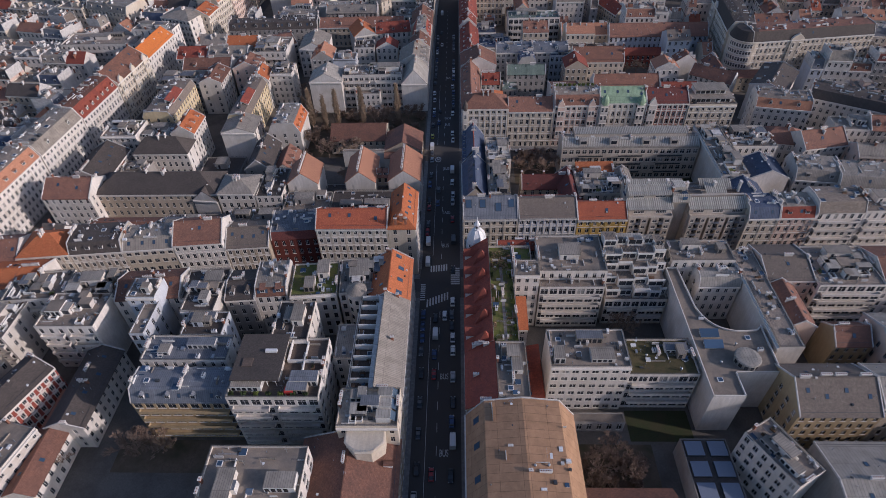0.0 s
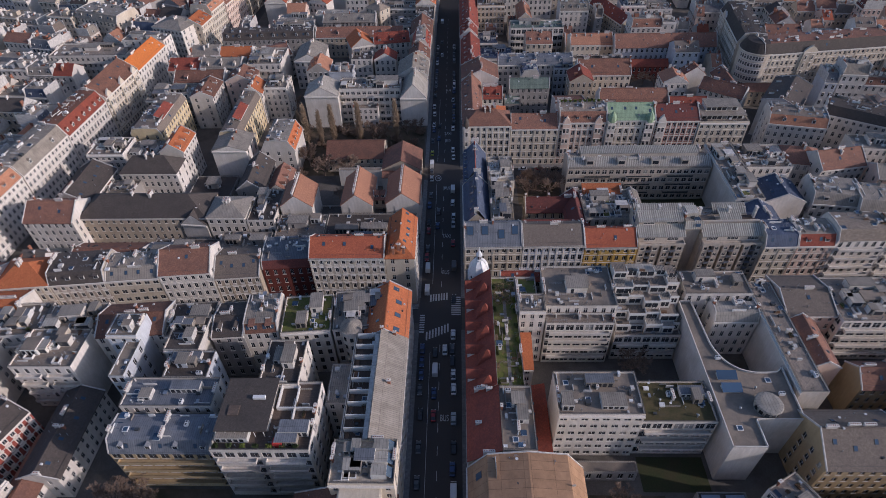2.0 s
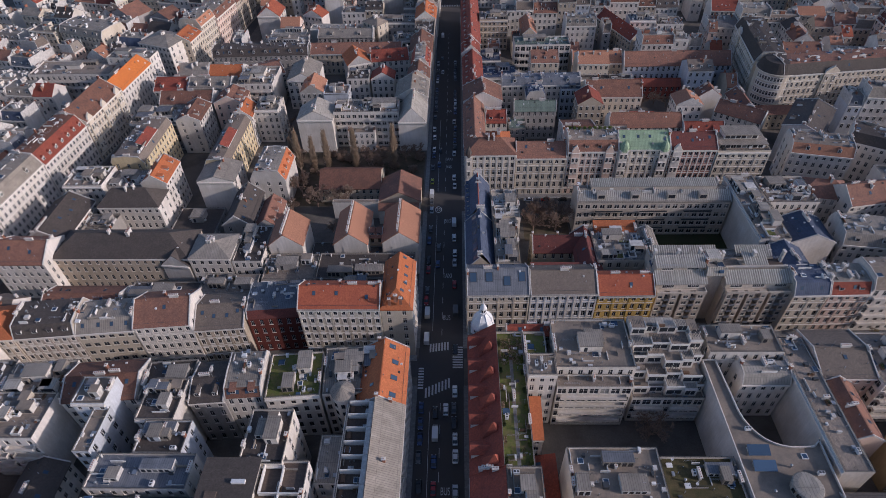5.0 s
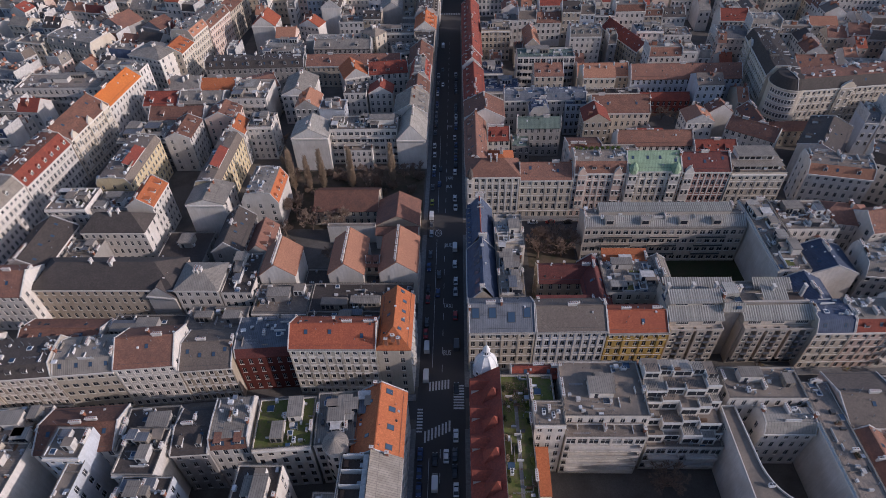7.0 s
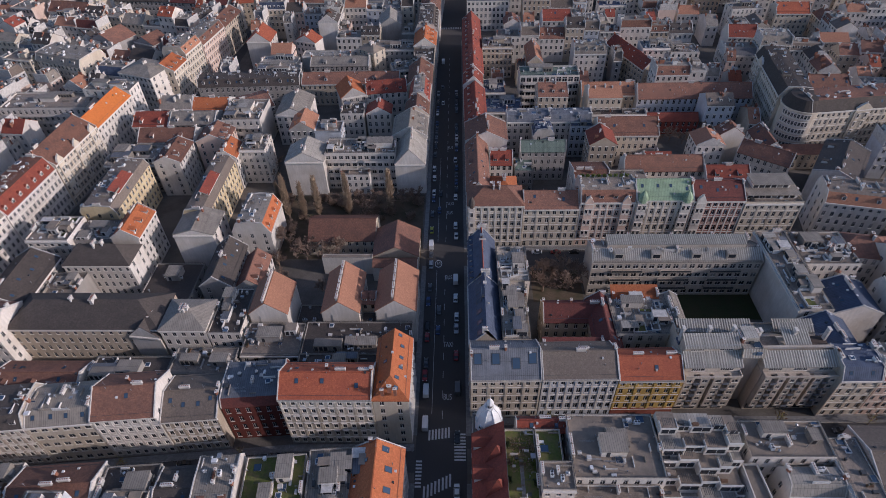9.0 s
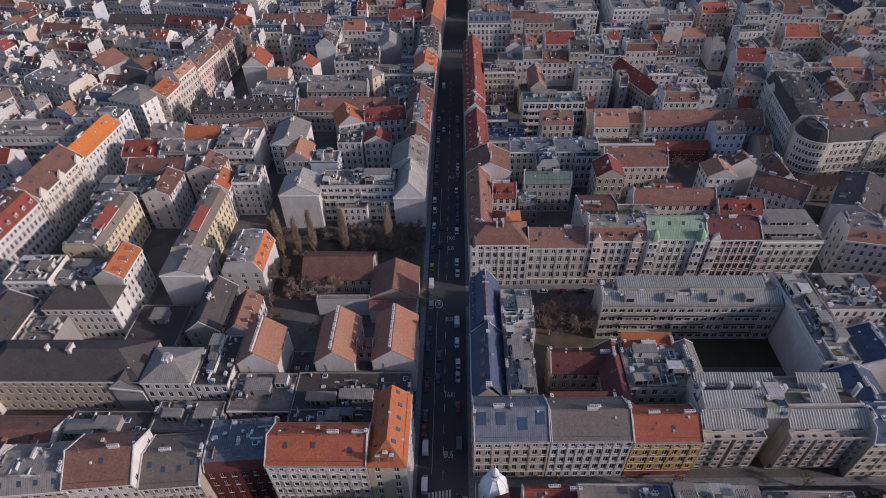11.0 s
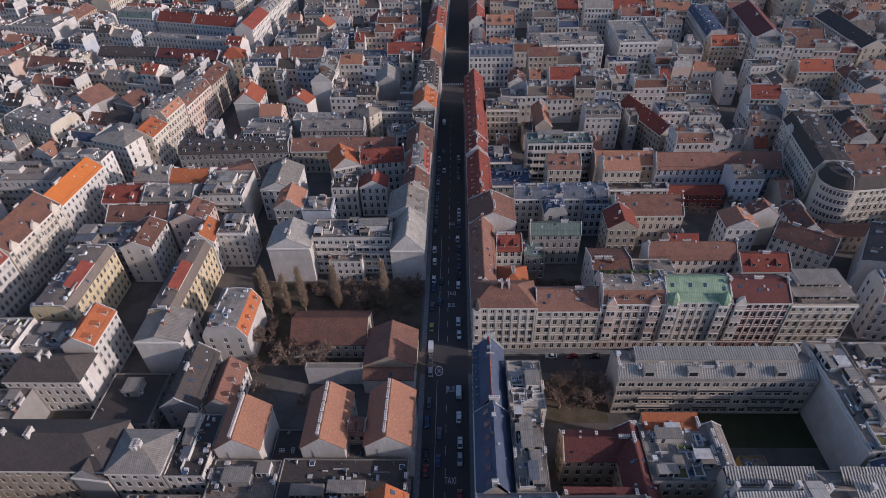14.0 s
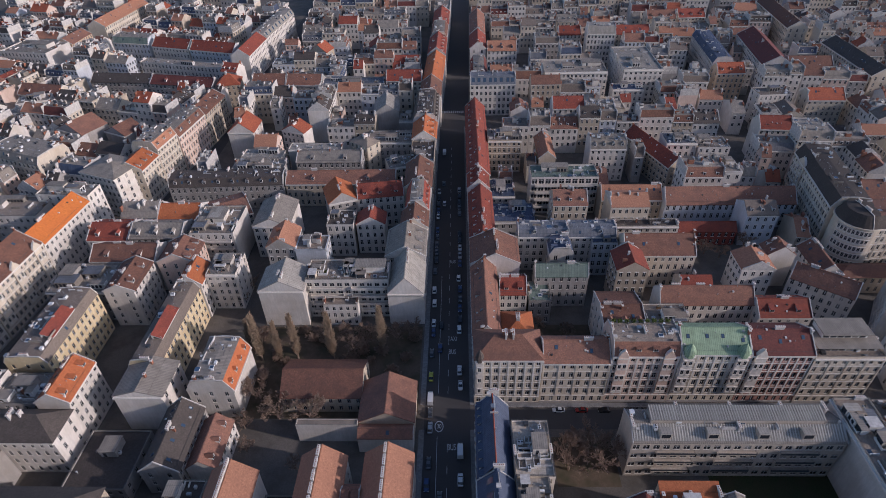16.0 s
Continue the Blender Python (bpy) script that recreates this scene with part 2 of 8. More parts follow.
# ---- mesh building ----
class Build:
    """Collects faces, each with its material and a map in metres, for one mesh."""

    def __init__(self):
        self.v, self.f, self.m, self.names = [], [], [], []

    def mat(self, name):
        if name not in self.names:
            self.names.append(name)
        return self.names.index(name)

    def poly(self, pts, mat):
        i = len(self.v)
        self.v.extend(pts)
        self.f.append(tuple(range(i, i + len(pts))))
        self.m.append(self.mat(mat))

    def box(self, x0, y0, z0, x1, y1, z1, mat, top=None, floor=False):
        a, b, c, d = (x0, y0, z0), (x1, y0, z0), (x1, y1, z0), (x0, y1, z0)
        e, f, g, h = (x0, y0, z1), (x1, y0, z1), (x1, y1, z1), (x0, y1, z1)
        for q in ((a, b, f, e), (b, c, g, f), (c, d, h, g), (d, a, e, h)):
            self.poly(q, mat)
        self.poly((e, f, g, h), top or mat)
        if floor:
            self.poly((a, d, c, b), mat)

    def obox(self, o, u, n, x0, x1, y0, y1, z0, z1, mat):
        """A box on a facade: x along u, y out along n."""
        def at(x, y, z):
            return (o[0] + u[0] * x + n[0] * y, o[1] + u[1] * x + n[1] * y, z)
        a, b, c, d = at(x0, y1, z0), at(x1, y1, z0), at(x1, y0, z0), at(x0, y0, z0)
        e, f, g, h = at(x0, y1, z1), at(x1, y1, z1), at(x1, y0, z1), at(x0, y0, z1)
        for q in ((a, b, f, e), (b, c, g, f), (d, a, e, h), (e, f, g, h), (b, a, d, c)):
            self.poly(q, mat)

    def slab(self, pts, thick, mat, edge=None):
        """A sloping sheet with thickness, its outer face given anticlockwise."""
        low = [(x, y, z - thick) for x, y, z in pts]
        self.poly(pts, mat)
        self.poly(low[::-1], edge or mat)
        for i in range(len(pts)):
            j = (i + 1) % len(pts)
            self.poly((pts[j], pts[i], low[i], low[j]), edge or mat)

    def tube(self, a, b, ra, rb, mat, sides=4):
        a, b = Vector(a), Vector(b)
        w = (b - a).normalized()
        u = w.orthogonal().normalized()
        v = w.cross(u)
        ring = [(math.cos(2 * math.pi * k / sides), math.sin(2 * math.pi * k / sides)) for k in range(sides)]
        lo = [tuple(a + (u * c + v * s) * ra) for c, s in ring]
        hi = [tuple(b + (u * c + v * s) * rb) for c, s in ring]
        for k in range(sides):
            j = (k + 1) % sides
            self.poly((lo[k], lo[j], hi[j], hi[k]), mat)
        self.poly(hi, mat)

    def lathe(self, cx, cy, profile, sides, mat, turn=0.0):
        rings = [[(cx + r * math.cos(turn + 2 * math.pi * k / sides), cy + r * math.sin(turn + 2 * math.pi * k / sides), z) for k in range(sides)] for r, z in profile]
        for lo, hi in zip(rings, rings[1:]):
            for k in range(sides):
                j = (k + 1) % sides
                self.poly((lo[k], lo[j], hi[j], hi[k]), mat)
        self.poly(rings[-1], mat)

    def add(self, other, m):
        """Takes over another Build, moved by m."""
        i = len(self.v)
        self.v.extend(tuple(m @ Vector(p)) for p in other.v)
        self.f.extend(tuple(k + i for k in f) for f in other.f)
        ids = [self.mat(k) for k in other.names]
        self.m.extend(ids[k] for k in other.m)

    def weld(self):
        """Joins corners that lie at one place, so that touching faces are one body."""
        seen, order, v = {}, [], []
        for q in self.v:
            k = (round(q[0], 4), round(q[1], 4), round(q[2], 4))
            if k not in seen:
                seen[k] = len(v)
                v.append(q)
            order.append(seen[k])
        faces, mats = [], []
        for f, m in zip(self.f, self.m):
            g = [order[i] for i in f]
            g = [a for i, a in enumerate(g) if a != g[i - 1]]
            if len(set(g)) == len(g) and len(g) > 2:
                faces.append(tuple(g))
                mats.append(m)
        self.v, self.f, self.m = v, faces, mats

    def data(self, name):
        self.weld()
        me = bpy.data.meshes.new(name)
        me.from_pydata(self.v, [], self.f)
        for k in self.names:
            me.materials.append(MATS[k])
        me.polygons.foreach_set("material_index", self.m)
        uv = me.uv_layers.new(name="map")
        co = np.array(self.v, dtype=np.float64)
        flat = np.empty((sum(len(f) for f in self.f), 2))
        k = 0
        for f in self.f:
            a, b, c = co[f[0]], co[f[1]], co[f[2]]
            n = np.cross(b - a, c - a) if len(f) < 5 else np.cross(co[f[1]] - a, co[f[-1]] - a)
            q = math.sqrt(n[0] * n[0] + n[1] * n[1] + n[2] * n[2]) or 1.0
            nx, ny, nz = n[0] / q, n[1] / q, n[2] / q
            s = math.hypot(nx, ny)
            ux, uy = (-ny / s, nx / s) if s > 1e-3 else (1.0, 0.0)
            vx, vy, vz = -nz * uy, nz * ux, nx * uy - ny * ux
            for i in f:
                x, y, z = self.v[i]
                flat[k] = (ux * x + uy * y, vx * x + vy * y + vz * z)
                k += 1
        uv.data.foreach_set("uv", flat.ravel())
        me.update()
        return me


def part(name, bm, parent, label="", kind=""):
    """Links a Build as one mesh under a thing or part."""
    ob = new(name, bm.data(name))
    ob.parent = parent
    return tagged(ob, label, kind=kind)


def piece(name, me, parent, m):
    """One more object on a shared mesh, under a thing."""
    ob = new(name, me)
    ob.parent = parent
    ob.matrix_basis = m
    return ob


def thing(name, m, label, category, group="", kind=""):
    ob = new(name)
    ob.matrix_basis = m
    ob.empty_display_size = 0.5
    return tagged(ob, label, category, group, kind)


SHARED = {}


def shared(key, make):
    if key not in SHARED:
        SHARED[key] = make()
    return SHARED[key]


# ---- parts of houses ----
def window_mesh(ww, wh, style):
    """x across, y into the wall, z up from the sill."""
    def make():
        b = Build()
        g = 0.18
        fr = "frame_brown" if style == 3 else "frame_white"
        b.poly(((-ww / 2, g, 0), (ww / 2, g, 0), (ww / 2, g, wh), (-ww / 2, g, wh)), "pane_dark")
        for x0, x1, z0, z1 in ((-ww / 2, -ww / 2 + 0.07, 0, wh), (ww / 2 - 0.07, ww / 2, 0, wh), (-0.04, 0.04, 0, wh), (-ww / 2, ww / 2, 0, 0.07), (-ww / 2, ww / 2, wh - 0.07, wh), (-ww / 2, ww / 2, wh * 0.66, wh * 0.66 + 0.06)):
            b.poly(((x0, g - 0.05, z0), (x1, g - 0.05, z0), (x1, g - 0.05, z1), (x0, g - 0.05, z1)), fr)
        b.box(-ww / 2 - 0.12, -0.14, -0.14, ww / 2 + 0.12, 0.02, 0.0, "stone_trim", floor=True)
        if style in (1, 2):
            for s in (-1, 1):
                x = s * (ww / 2 + 0.11)
                b.box(x - 0.1, -0.08, 0.0, x + 0.1, 0.02, wh, "stone_trim")
            b.box(-ww / 2 - 0.32, -0.4, wh + 0.14, ww / 2 + 0.32, 0.02, wh + 0.34, "stone_trim", floor=True)
            b.box(-ww / 2 - 0.12, -0.1, -0.75, ww / 2 + 0.12, 0.02, -0.16, "stone_trim")
        if style == 2:
            k = 6
            pts = [(math.cos(math.pi * i / k) * (ww / 2 + 0.2), -0.16, wh + 0.3 + math.sin(math.pi * i / k) * 0.55) for i in range(k + 1)]
            b.poly(pts[::-1][::-1], "stone_trim")
            for p, q in zip(pts, pts[1:]):
                b.poly((p, (p[0], 0.02, p[2]), (q[0], 0.02, q[2]), q), "stone_trim")
        return b.data("window")
    return shared(("window", round(ww, 1), round(wh, 1), style), make)


def chimney_mesh(kind):
    def make():
        b = Build()
        w, d, h = ((0.55, 1.6, 1.5), (0.6, 3.0, 1.3), (0.6, 0.9, 1.9))[kind]
        mat = ("chimney_plaster", "chimney_plaster", "brick")[kind]
        b.box(-w / 2, -d / 2, -1.2, w / 2, d / 2, h, mat)
        b.box(-w / 2 - 0.14, -d / 2 - 0.14, h, w / 2 + 0.14, d / 2 + 0.14, h + 0.2, "stone_trim", floor=True)
        k = max(1, int(d / 0.6))
        for i in range(k):
            y = -d / 2 + d * (i + 0.5) / k
            b.tube((0, y, h + 0.1), (0, y, h + 0.5), 0.13, 0.1, "brick", 6)
        return b.data("chimney")
    return shared(("chimney", kind), make)


def dormer_mesh(roof, kind):
    """Front at y = 0 facing -y, 2.2 m deep."""
    def make():
        b = Build()
        w, h, d = (1.5, 1.7, 2.6) if kind == 0 else (1.7, 1.5, 2.4)
        b.poly(((-w / 2, 0, -0.4), (w / 2, 0, -0.4), (w / 2, 0, h), (-w / 2, 0, h)), "frame_white")
        for s in (-1, 1):
            q = [(s * w / 2, 0, -0.4), (s * w / 2, d, -0.4), (s * w / 2, d, h), (s * w / 2, 0, h)]
            b.poly(q if s > 0 else q[::-1], "frame_white")
        b.poly(((-w / 2 + 0.2, -0.02, 0.1), (-0.05, -0.02, 0.1), (-0.05, -0.02, h - 0.25), (-w / 2 + 0.2, -0.02, h - 0.25)), "pane_dark")
        b.poly(((0.05, -0.02, 0.1), (w / 2 - 0.2, -0.02, 0.1), (w / 2 - 0.2, -0.02, h - 0.25), (0.05, -0.02, h - 0.25)), "pane_dark")
        if kind == 0:
            r = 0.75
            b.slab(((-w / 2 - 0.2, -0.25, h - 0.05), (0, -0.25, h + r), (0, d, h + r), (-w / 2 - 0.2, d, h - 0.05))[::-1], 0.1, roof)
            b.slab(((0, -0.25, h + r), (w / 2 + 0.2, -0.25, h - 0.05), (w / 2 + 0.2, d, h - 0.05), (0, d, h + r))[::-1], 0.1, roof)
            b.poly(((-w / 2, 0, h), (w / 2, 0, h), (0, 0, h + r - 0.1)), "frame_white")
        else:
            b.slab(((-w / 2 - 0.2, -0.3, h), (w / 2 + 0.2, -0.3, h), (w / 2 + 0.2, d + 0.4, h + 0.5), (-w / 2 - 0.2, d + 0.4, h + 0.5)), 0.12, roof)
        return b.data("dormer")
    return shared(("dormer", roof, kind), make)


def skylight_mesh():
    def make():
        b = Build()
        b.box(-0.55, -0.75, 0.0, 0.55, 0.75, 0.1, "dark_metal")
        b.poly(((-0.45, -0.65, 0.104), (0.45, -0.65, 0.104), (0.45, 0.65, 0.104), (-0.45, 0.65, 0.104)), "pane_roof")
        return b.data("skylight")
    return shared("skylight", make)


def vent_mesh(kind):
    def make():
        b = Build()
        if kind == 0:  # cooling unit
            b.box(-0.8, -0.45, 0.15, 0.8, 0.45, 1.25, "plastic_white", floor=True)
            for x in (-0.4, 0.4):
                b.lathe(x, 0, [(0.32, 1.25), (0.32, 1.3)], 10, "dark_metal")
            for x in (-0.7, 0.6):
                b.box(x, -0.4, 0, x + 0.1, 0.4, 0.15, "steel")
        elif kind == 1:  # duct with cowl
            b.tube((0, 0, -0.1), (0, 0, 1.0), 0.22, 0.22, "steel", 8)
            b.lathe(0, 0, [(0.38, 1.0), (0.38, 1.18), (0.1, 1.4)], 8, "steel")
        elif kind == 2:  # planter box with shrub
            b.box(-0.9, -0.35, 0, 0.9, 0.35, 0.5, "frame_brown")
            rnd = random.Random(5)
            for i in range(70):
                x, y, z = rnd.uniform(-0.85, 0.85), rnd.uniform(-0.35, 0.35), rnd.uniform(0.5, 1.35)
                s = rnd.uniform(0.08, 0.2)
                b.poly(((x - s, y, z - s), (x + s, y + s * 0.6, z), (x, y - s * 0.5, z + s)), "evergreen")
        elif kind == 3:  # flat roof light
            b.box(-0.8, -0.8, 0, 0.8, 0.8, 0.35, "plastic_white")
            b.poly(((-0.65, -0.65, 0.354), (0.65, -0.65, 0.354), (0.65, 0.65, 0.354), (-0.65, 0.65, 0.354)), "pane_roof")
        else:  # aerial mast
            b.tube((0, 0, -0.2), (0, 0, 3.2), 0.05, 0.035, "steel", 4)
            for k in range(4):
                z, r = 2.0 + 0.33 * k, 0.7 - 0.1 * k
                b.tube((-r, 0, z), (r, 0, z), 0.025, 0.025, "steel", 3)
            b.lathe(0.3, -0.2, [(0.06, 1.0), (0.4, 1.06), (0.42, 1.1)], 10, "plastic_white")
        return b.data(("cooling_unit", "vent_pipe", "planter", "roof_light", "aerial")[kind])
    return shared(("vent", kind), make)


VENTS = ("cooling_unit", "vent_pipe", "planter", "roof_light", "aerial")
COUNT = {"window": 0}
WORDS = {"metal_light": "pale ribbed metal", "brown_sheet": "tan-brown sheet", "metal": "grey sheet-metal", "metal_dark": "dark sheet-metal", "metal_blue": "blue-grey sheet-metal", "slate": "dark slate", "gravel": "flat gravel", "terrace": "paved terrace", "deck_brown": "brown decked terrace",
         "garden": "planted green", "sedum": "flat brown sedum", "terrace_pale": "pale paved terrace", "copper": "green copper", "copper_dark": "dull green copper", "tile_orange": "bright orange tile", "tile_red": "dark red tile", "tile_salmon": "salmon-brown tile", "tile_vivid": "new bright orange tile", "tile_dun": "weathered dun-brown tile", "tile_flame": "orange-red tile", "rib_pale": "pale ribbed metal", "tile_wine": "wine-red tile", "tile_brown": "brown tile", "skylight": "glazed hall"}
FOOT = []


def taken(x, y, a, w, d, grow=0.0):
    """Whether a footprint would overlap one that stands already."""
    ca, sa = math.cos(radians(a)), math.sin(radians(a))
    cx, cy = x + ca * w / 2 - sa * d / 2, y + sa * w / 2 + ca * d / 2
    hw, hd = w / 2 + grow, d / 2 + grow
    r = math.hypot(hw, hd)
    for ox, oy, oa, ow, od in FOOT:
        if math.hypot(ox - cx, oy - cy) > r + math.hypot(ow, od):
            continue
        sep = False
        for ang in (radians(a), radians(a) + math.pi / 2, radians(oa), radians(oa) + math.pi / 2):
            ux, uy = math.cos(ang), math.sin(ang)
            ra = abs(math.cos(radians(a) - ang)) * hw + abs(math.sin(radians(a) - ang)) * hd
            rb = abs(math.cos(radians(oa) - ang)) * ow + abs(math.sin(radians(oa) - ang)) * od
            if abs((ox - cx) * ux + (oy - cy) * uy) > ra + rb:
                sep = True
                break
        if not sep:
            return True
    return False


def claim(x, y, a, w, d):
    ca, sa = math.cos(radians(a)), math.sin(radians(a))
    FOOT.append((x + ca * w / 2 - sa * d / 2, y + sa * w / 2 + ca * d / 2, a, w / 2, d / 2))


def facade(b, o, u, width, h, cols, floors, mat, ww, spots, fill=0.57):
    """A wall with recessed openings. o: lower corner at the left as seen from outside; u: along it. Adds (x, z, ww, wh) to spots."""
    n = (u[1], -u[0])

    def at(x, z, y=0.0):
        return (o[0] + u[0] * x + n[0] * y, o[1] + u[1] * x + n[1] * y, z)

    def quad(x0, x1, z0, z1):
        b.poly((at(x0, z0), at(x1, z0), at(x1, z1), at(x0, z1)), mat)
    if cols < 1 or floors < 1:
        quad(0, width, 0, h)
        return
    fh = h / floors
    wh = fh * fill
    x = 0.0
    g = -0.18
    for i in range(cols):
        c = width * (i + 0.5) / cols
        quad(x, c - ww / 2, 0, h)
        x0, x1, z = c - ww / 2, c + ww / 2, 0.0
        for k in range(floors):
            z0 = fh * k + fh * 0.27
            z1 = z0 + wh
            quad(x0, x1, z, z0)
            b.poly((at(x0, z0), at(x1, z0), at(x1, z0, g), at(x0, z0, g)), mat)
            b.poly((at(x1, z0), at(x1, z1), at(x1, z1, g), at(x1, z0, g)), mat)
            b.poly((at(x1, z1), at(x0, z1), at(x0, z1, g), at(x1, z1, g)), mat)
            b.poly((at(x0, z1), at(x0, z0), at(x0, z0, g), at(x0, z1, g)), mat)
            spots.append((o, u, c, z0, ww, wh))
            z = z1
        quad(x0, x1, z, h)
        x = x1
    quad(x, width, 0, h)


def rail(b, pts, z, h=1.0, mat="dark_metal"):
    for (x0, y0), (x1, y1) in zip(pts, pts[1:]):
        n = max(1, int(math.hypot(x1 - x0, y1 - y0) / 1.6))
        for k in range(n + 1):
            x, y = x0 + (x1 - x0) * k / n, y0 + (y1 - y0) * k / n
            b.tube((x, y, z), (x, y, z + h), 0.035, 0.035, mat, 3)
        for zz in (z + h, z + h * 0.5):
            b.tube((x0, y0, zz), (x1, y1, zz), 0.035, 0.035, mat, 3)


def fittings(w, d, h, rh, roof, top, rm, rnd, far):
    """Small pipes, boxes, walls, rails, ladders and aerials of a roof, each too small to pick apart."""
    b = Build()
    if roof == "gable":
        s = rh / (d / 2)
        for k in range(int(w / 2.5)):
            px, py = rnd.uniform(0.5, w - 0.5), rnd.uniform(0.1, 0.9) * d
            z = h + s * (d / 2 - abs(py - d / 2)) + 0.25
            if rnd.random() < 0.6:
                b.tube((px, py, z - 0.2), (px, py, z + rnd.uniform(0.4, 1.0)), 0.1, 0.1, "steel", 5)
            else:
                b.box(px - 0.3, py - 0.3, z - 0.3, px + 0.3, py + 0.3, z + 0.35, rnd.choice(("plastic_white", "dark_metal", "chimney_plaster")))
        for yy, zz in ((0.7, h + s * 0.7 + 0.45), (d - 0.7, h + s * 0.7 + 0.45)):
            b.tube((0.3, yy, zz), (w - 0.3, yy, zz), 0.05, 0.05, "dark_metal", 3)
        if rnd.random() < 0.7:
            for k in range(rnd.randint(1, 3)):
                px, z = w * rnd.uniform(0.1, 0.9), top + 0.3
                b.tube((px, d / 2, z), (px, d / 2, z + rnd.uniform(1.5, 3)), 0.04, 0.03, "steel", 3)
                b.tube((px - 0.6, d / 2, z + 1.4), (px + 0.6, d / 2, z + 1.4), 0.025, 0.025, "steel", 3)
        return b
    y0, y1 = (0.6, d - 0.6) if roof == "flat" else (rh * 0.5 + 0.3, d - rh * 0.5 - 0.3)
    z = top + (0.0 if roof == "flat" else 0.1)
    n = int(w * max(1, y1 - y0) / (14 if far else 8))
    for k in range(min(n, 46)):
        px, py, q = rnd.uniform(0.6, w - 0.6), rnd.uniform(y0, y1), rnd.random()
        if q < 0.3:
            b.tube((px, py, z - 0.1), (px, py, z + rnd.uniform(0.5, 1.3)), 0.14, 0.14, "steel", 6)
        elif q < 0.55:
            s, t = rnd.uniform(0.25, 0.8), rnd.uniform(0.25, 0.8)
            b.box(px - s, py - t, z, px + s, py + t, z + rnd.uniform(0.3, 1.2), rnd.choice(("plastic_white", "steel", "dark_metal", "chimney_plaster", "chimney_plaster")))
        elif q < 0.68:
            l = rnd.uniform(1.5, 5)
            x1 = min(w - 0.4, px + l)
            b.box(px, py - 0.09, z, x1, py + 0.09, z + rnd.uniform(0.4, 1.3), rnd.choice(("frame_white", "chimney_plaster", "metal")))
        elif q < 0.78:
            l = rnd.uniform(1.5, 5)
            yy = min(y1, py + l)
            b.box(px - 0.09, py, z, px + 0.09, yy, z + rnd.uniform(0.4, 1.3), rnd.choice(("frame_white", "chimney_plaster", "metal")))
        elif q < 0.88:
            rail(b, ((px, py), (min(w - 0.3, px + rnd.uniform(2, 6)), py)), z, 1.0, rnd.choice(("steel", "dark_metal")))
        elif q < 0.94:
            b.tube((px, py, z), (px, py, z + rnd.uniform(2, 3.5)), 0.045, 0.03, "steel", 3)
            b.tube((px - 0.5, py, z + 1.8), (px + 0.5, py, z + 1.8), 0.025, 0.025, "steel", 3)
        else:
            s = rnd.uniform(0.5, 1.1)
            b.box(px - s, py - s, z, px + s, py + s, z + 0.3, "plastic_white", top="pane_roof")
    # set-back upper rooms
    if roof == "flat" and w > 9 and d > 8:
        for k in range(rnd.randint(1, 2) if far else rnd.randint(1, 3)):
            pw, pd, ph = rnd.uniform(2.5, w * 0.35), rnd.uniform(2.5, d * 0.35), rnd.uniform(1.4, 3.0)
            px, py = rnd.uniform(0.8, w - pw - 0.8), rnd.uniform(0.8, d - pd - 0.8)
            b.box(px, py, h, px + pw, py + pd, h + ph, rnd.choice(("frame_white", "chimney_plaster", "metal")), top=rnd.choice(("metal", "gravel", "metal_dark")))
            for j in range(int(pw / 1.6)):
                b.box(px + 0.3 + j * 1.6, py - 0.03, h + 0.3, px + 1.4 + j * 1.6, py + 0.01, h + ph * 0.8, "pane_dark")
    return b


def ridged(rb, prof, w, mats, th, coping):
    """A roof as one body along x: prof is its section (y, z), mats one name a slope; coping raises both ends as fire walls."""
    cuts = [(0.0, 0.38), (0.3, 0.38), (0.3, 0.0), (w - 0.3, 0.0), (w - 0.3, 0.38), (w, 0.38)] if coping else [(0.0, 0.0), (w, 0.0)]
    tops = [[(x, y, z + up) for y, z in prof] for x, up in cuts]
    lows = [[(x, y, z - th) for y, z in prof] for x, up in cuts]
    n = len(prof)
    for i in range(len(cuts) - 1):
        a, b, c, e = tops[i], tops[i + 1], lows[i], lows[i + 1]
        flat = cuts[i + 1][0] > cuts[i][0]
        end = coping and (cuts[i][1] or cuts[i + 1][1])
        for k in range(n - 1):
            q = (a[k], b[k], b[k + 1], a[k + 1])
            rb.poly(q, "chimney_plaster" if end else mats[k])
            if flat:
                rb.poly((c[k + 1], e[k + 1], e[k], c[k]), mats[k])
        if flat:
            rb.poly((c[0], e[0], b[0], a[0]), "chimney_plaster" if end else mats[0])
            rb.poly((a[-1], b[-1], e[-1], c[-1]), "chimney_plaster" if end else mats[-1])
    rb.poly(tops[0][::-1] + lows[0], "chimney_plaster" if coping else mats[0])
    rb.poly(tops[-1] + lows[-1][::-1], "chimney_plaster" if coping else mats[0])


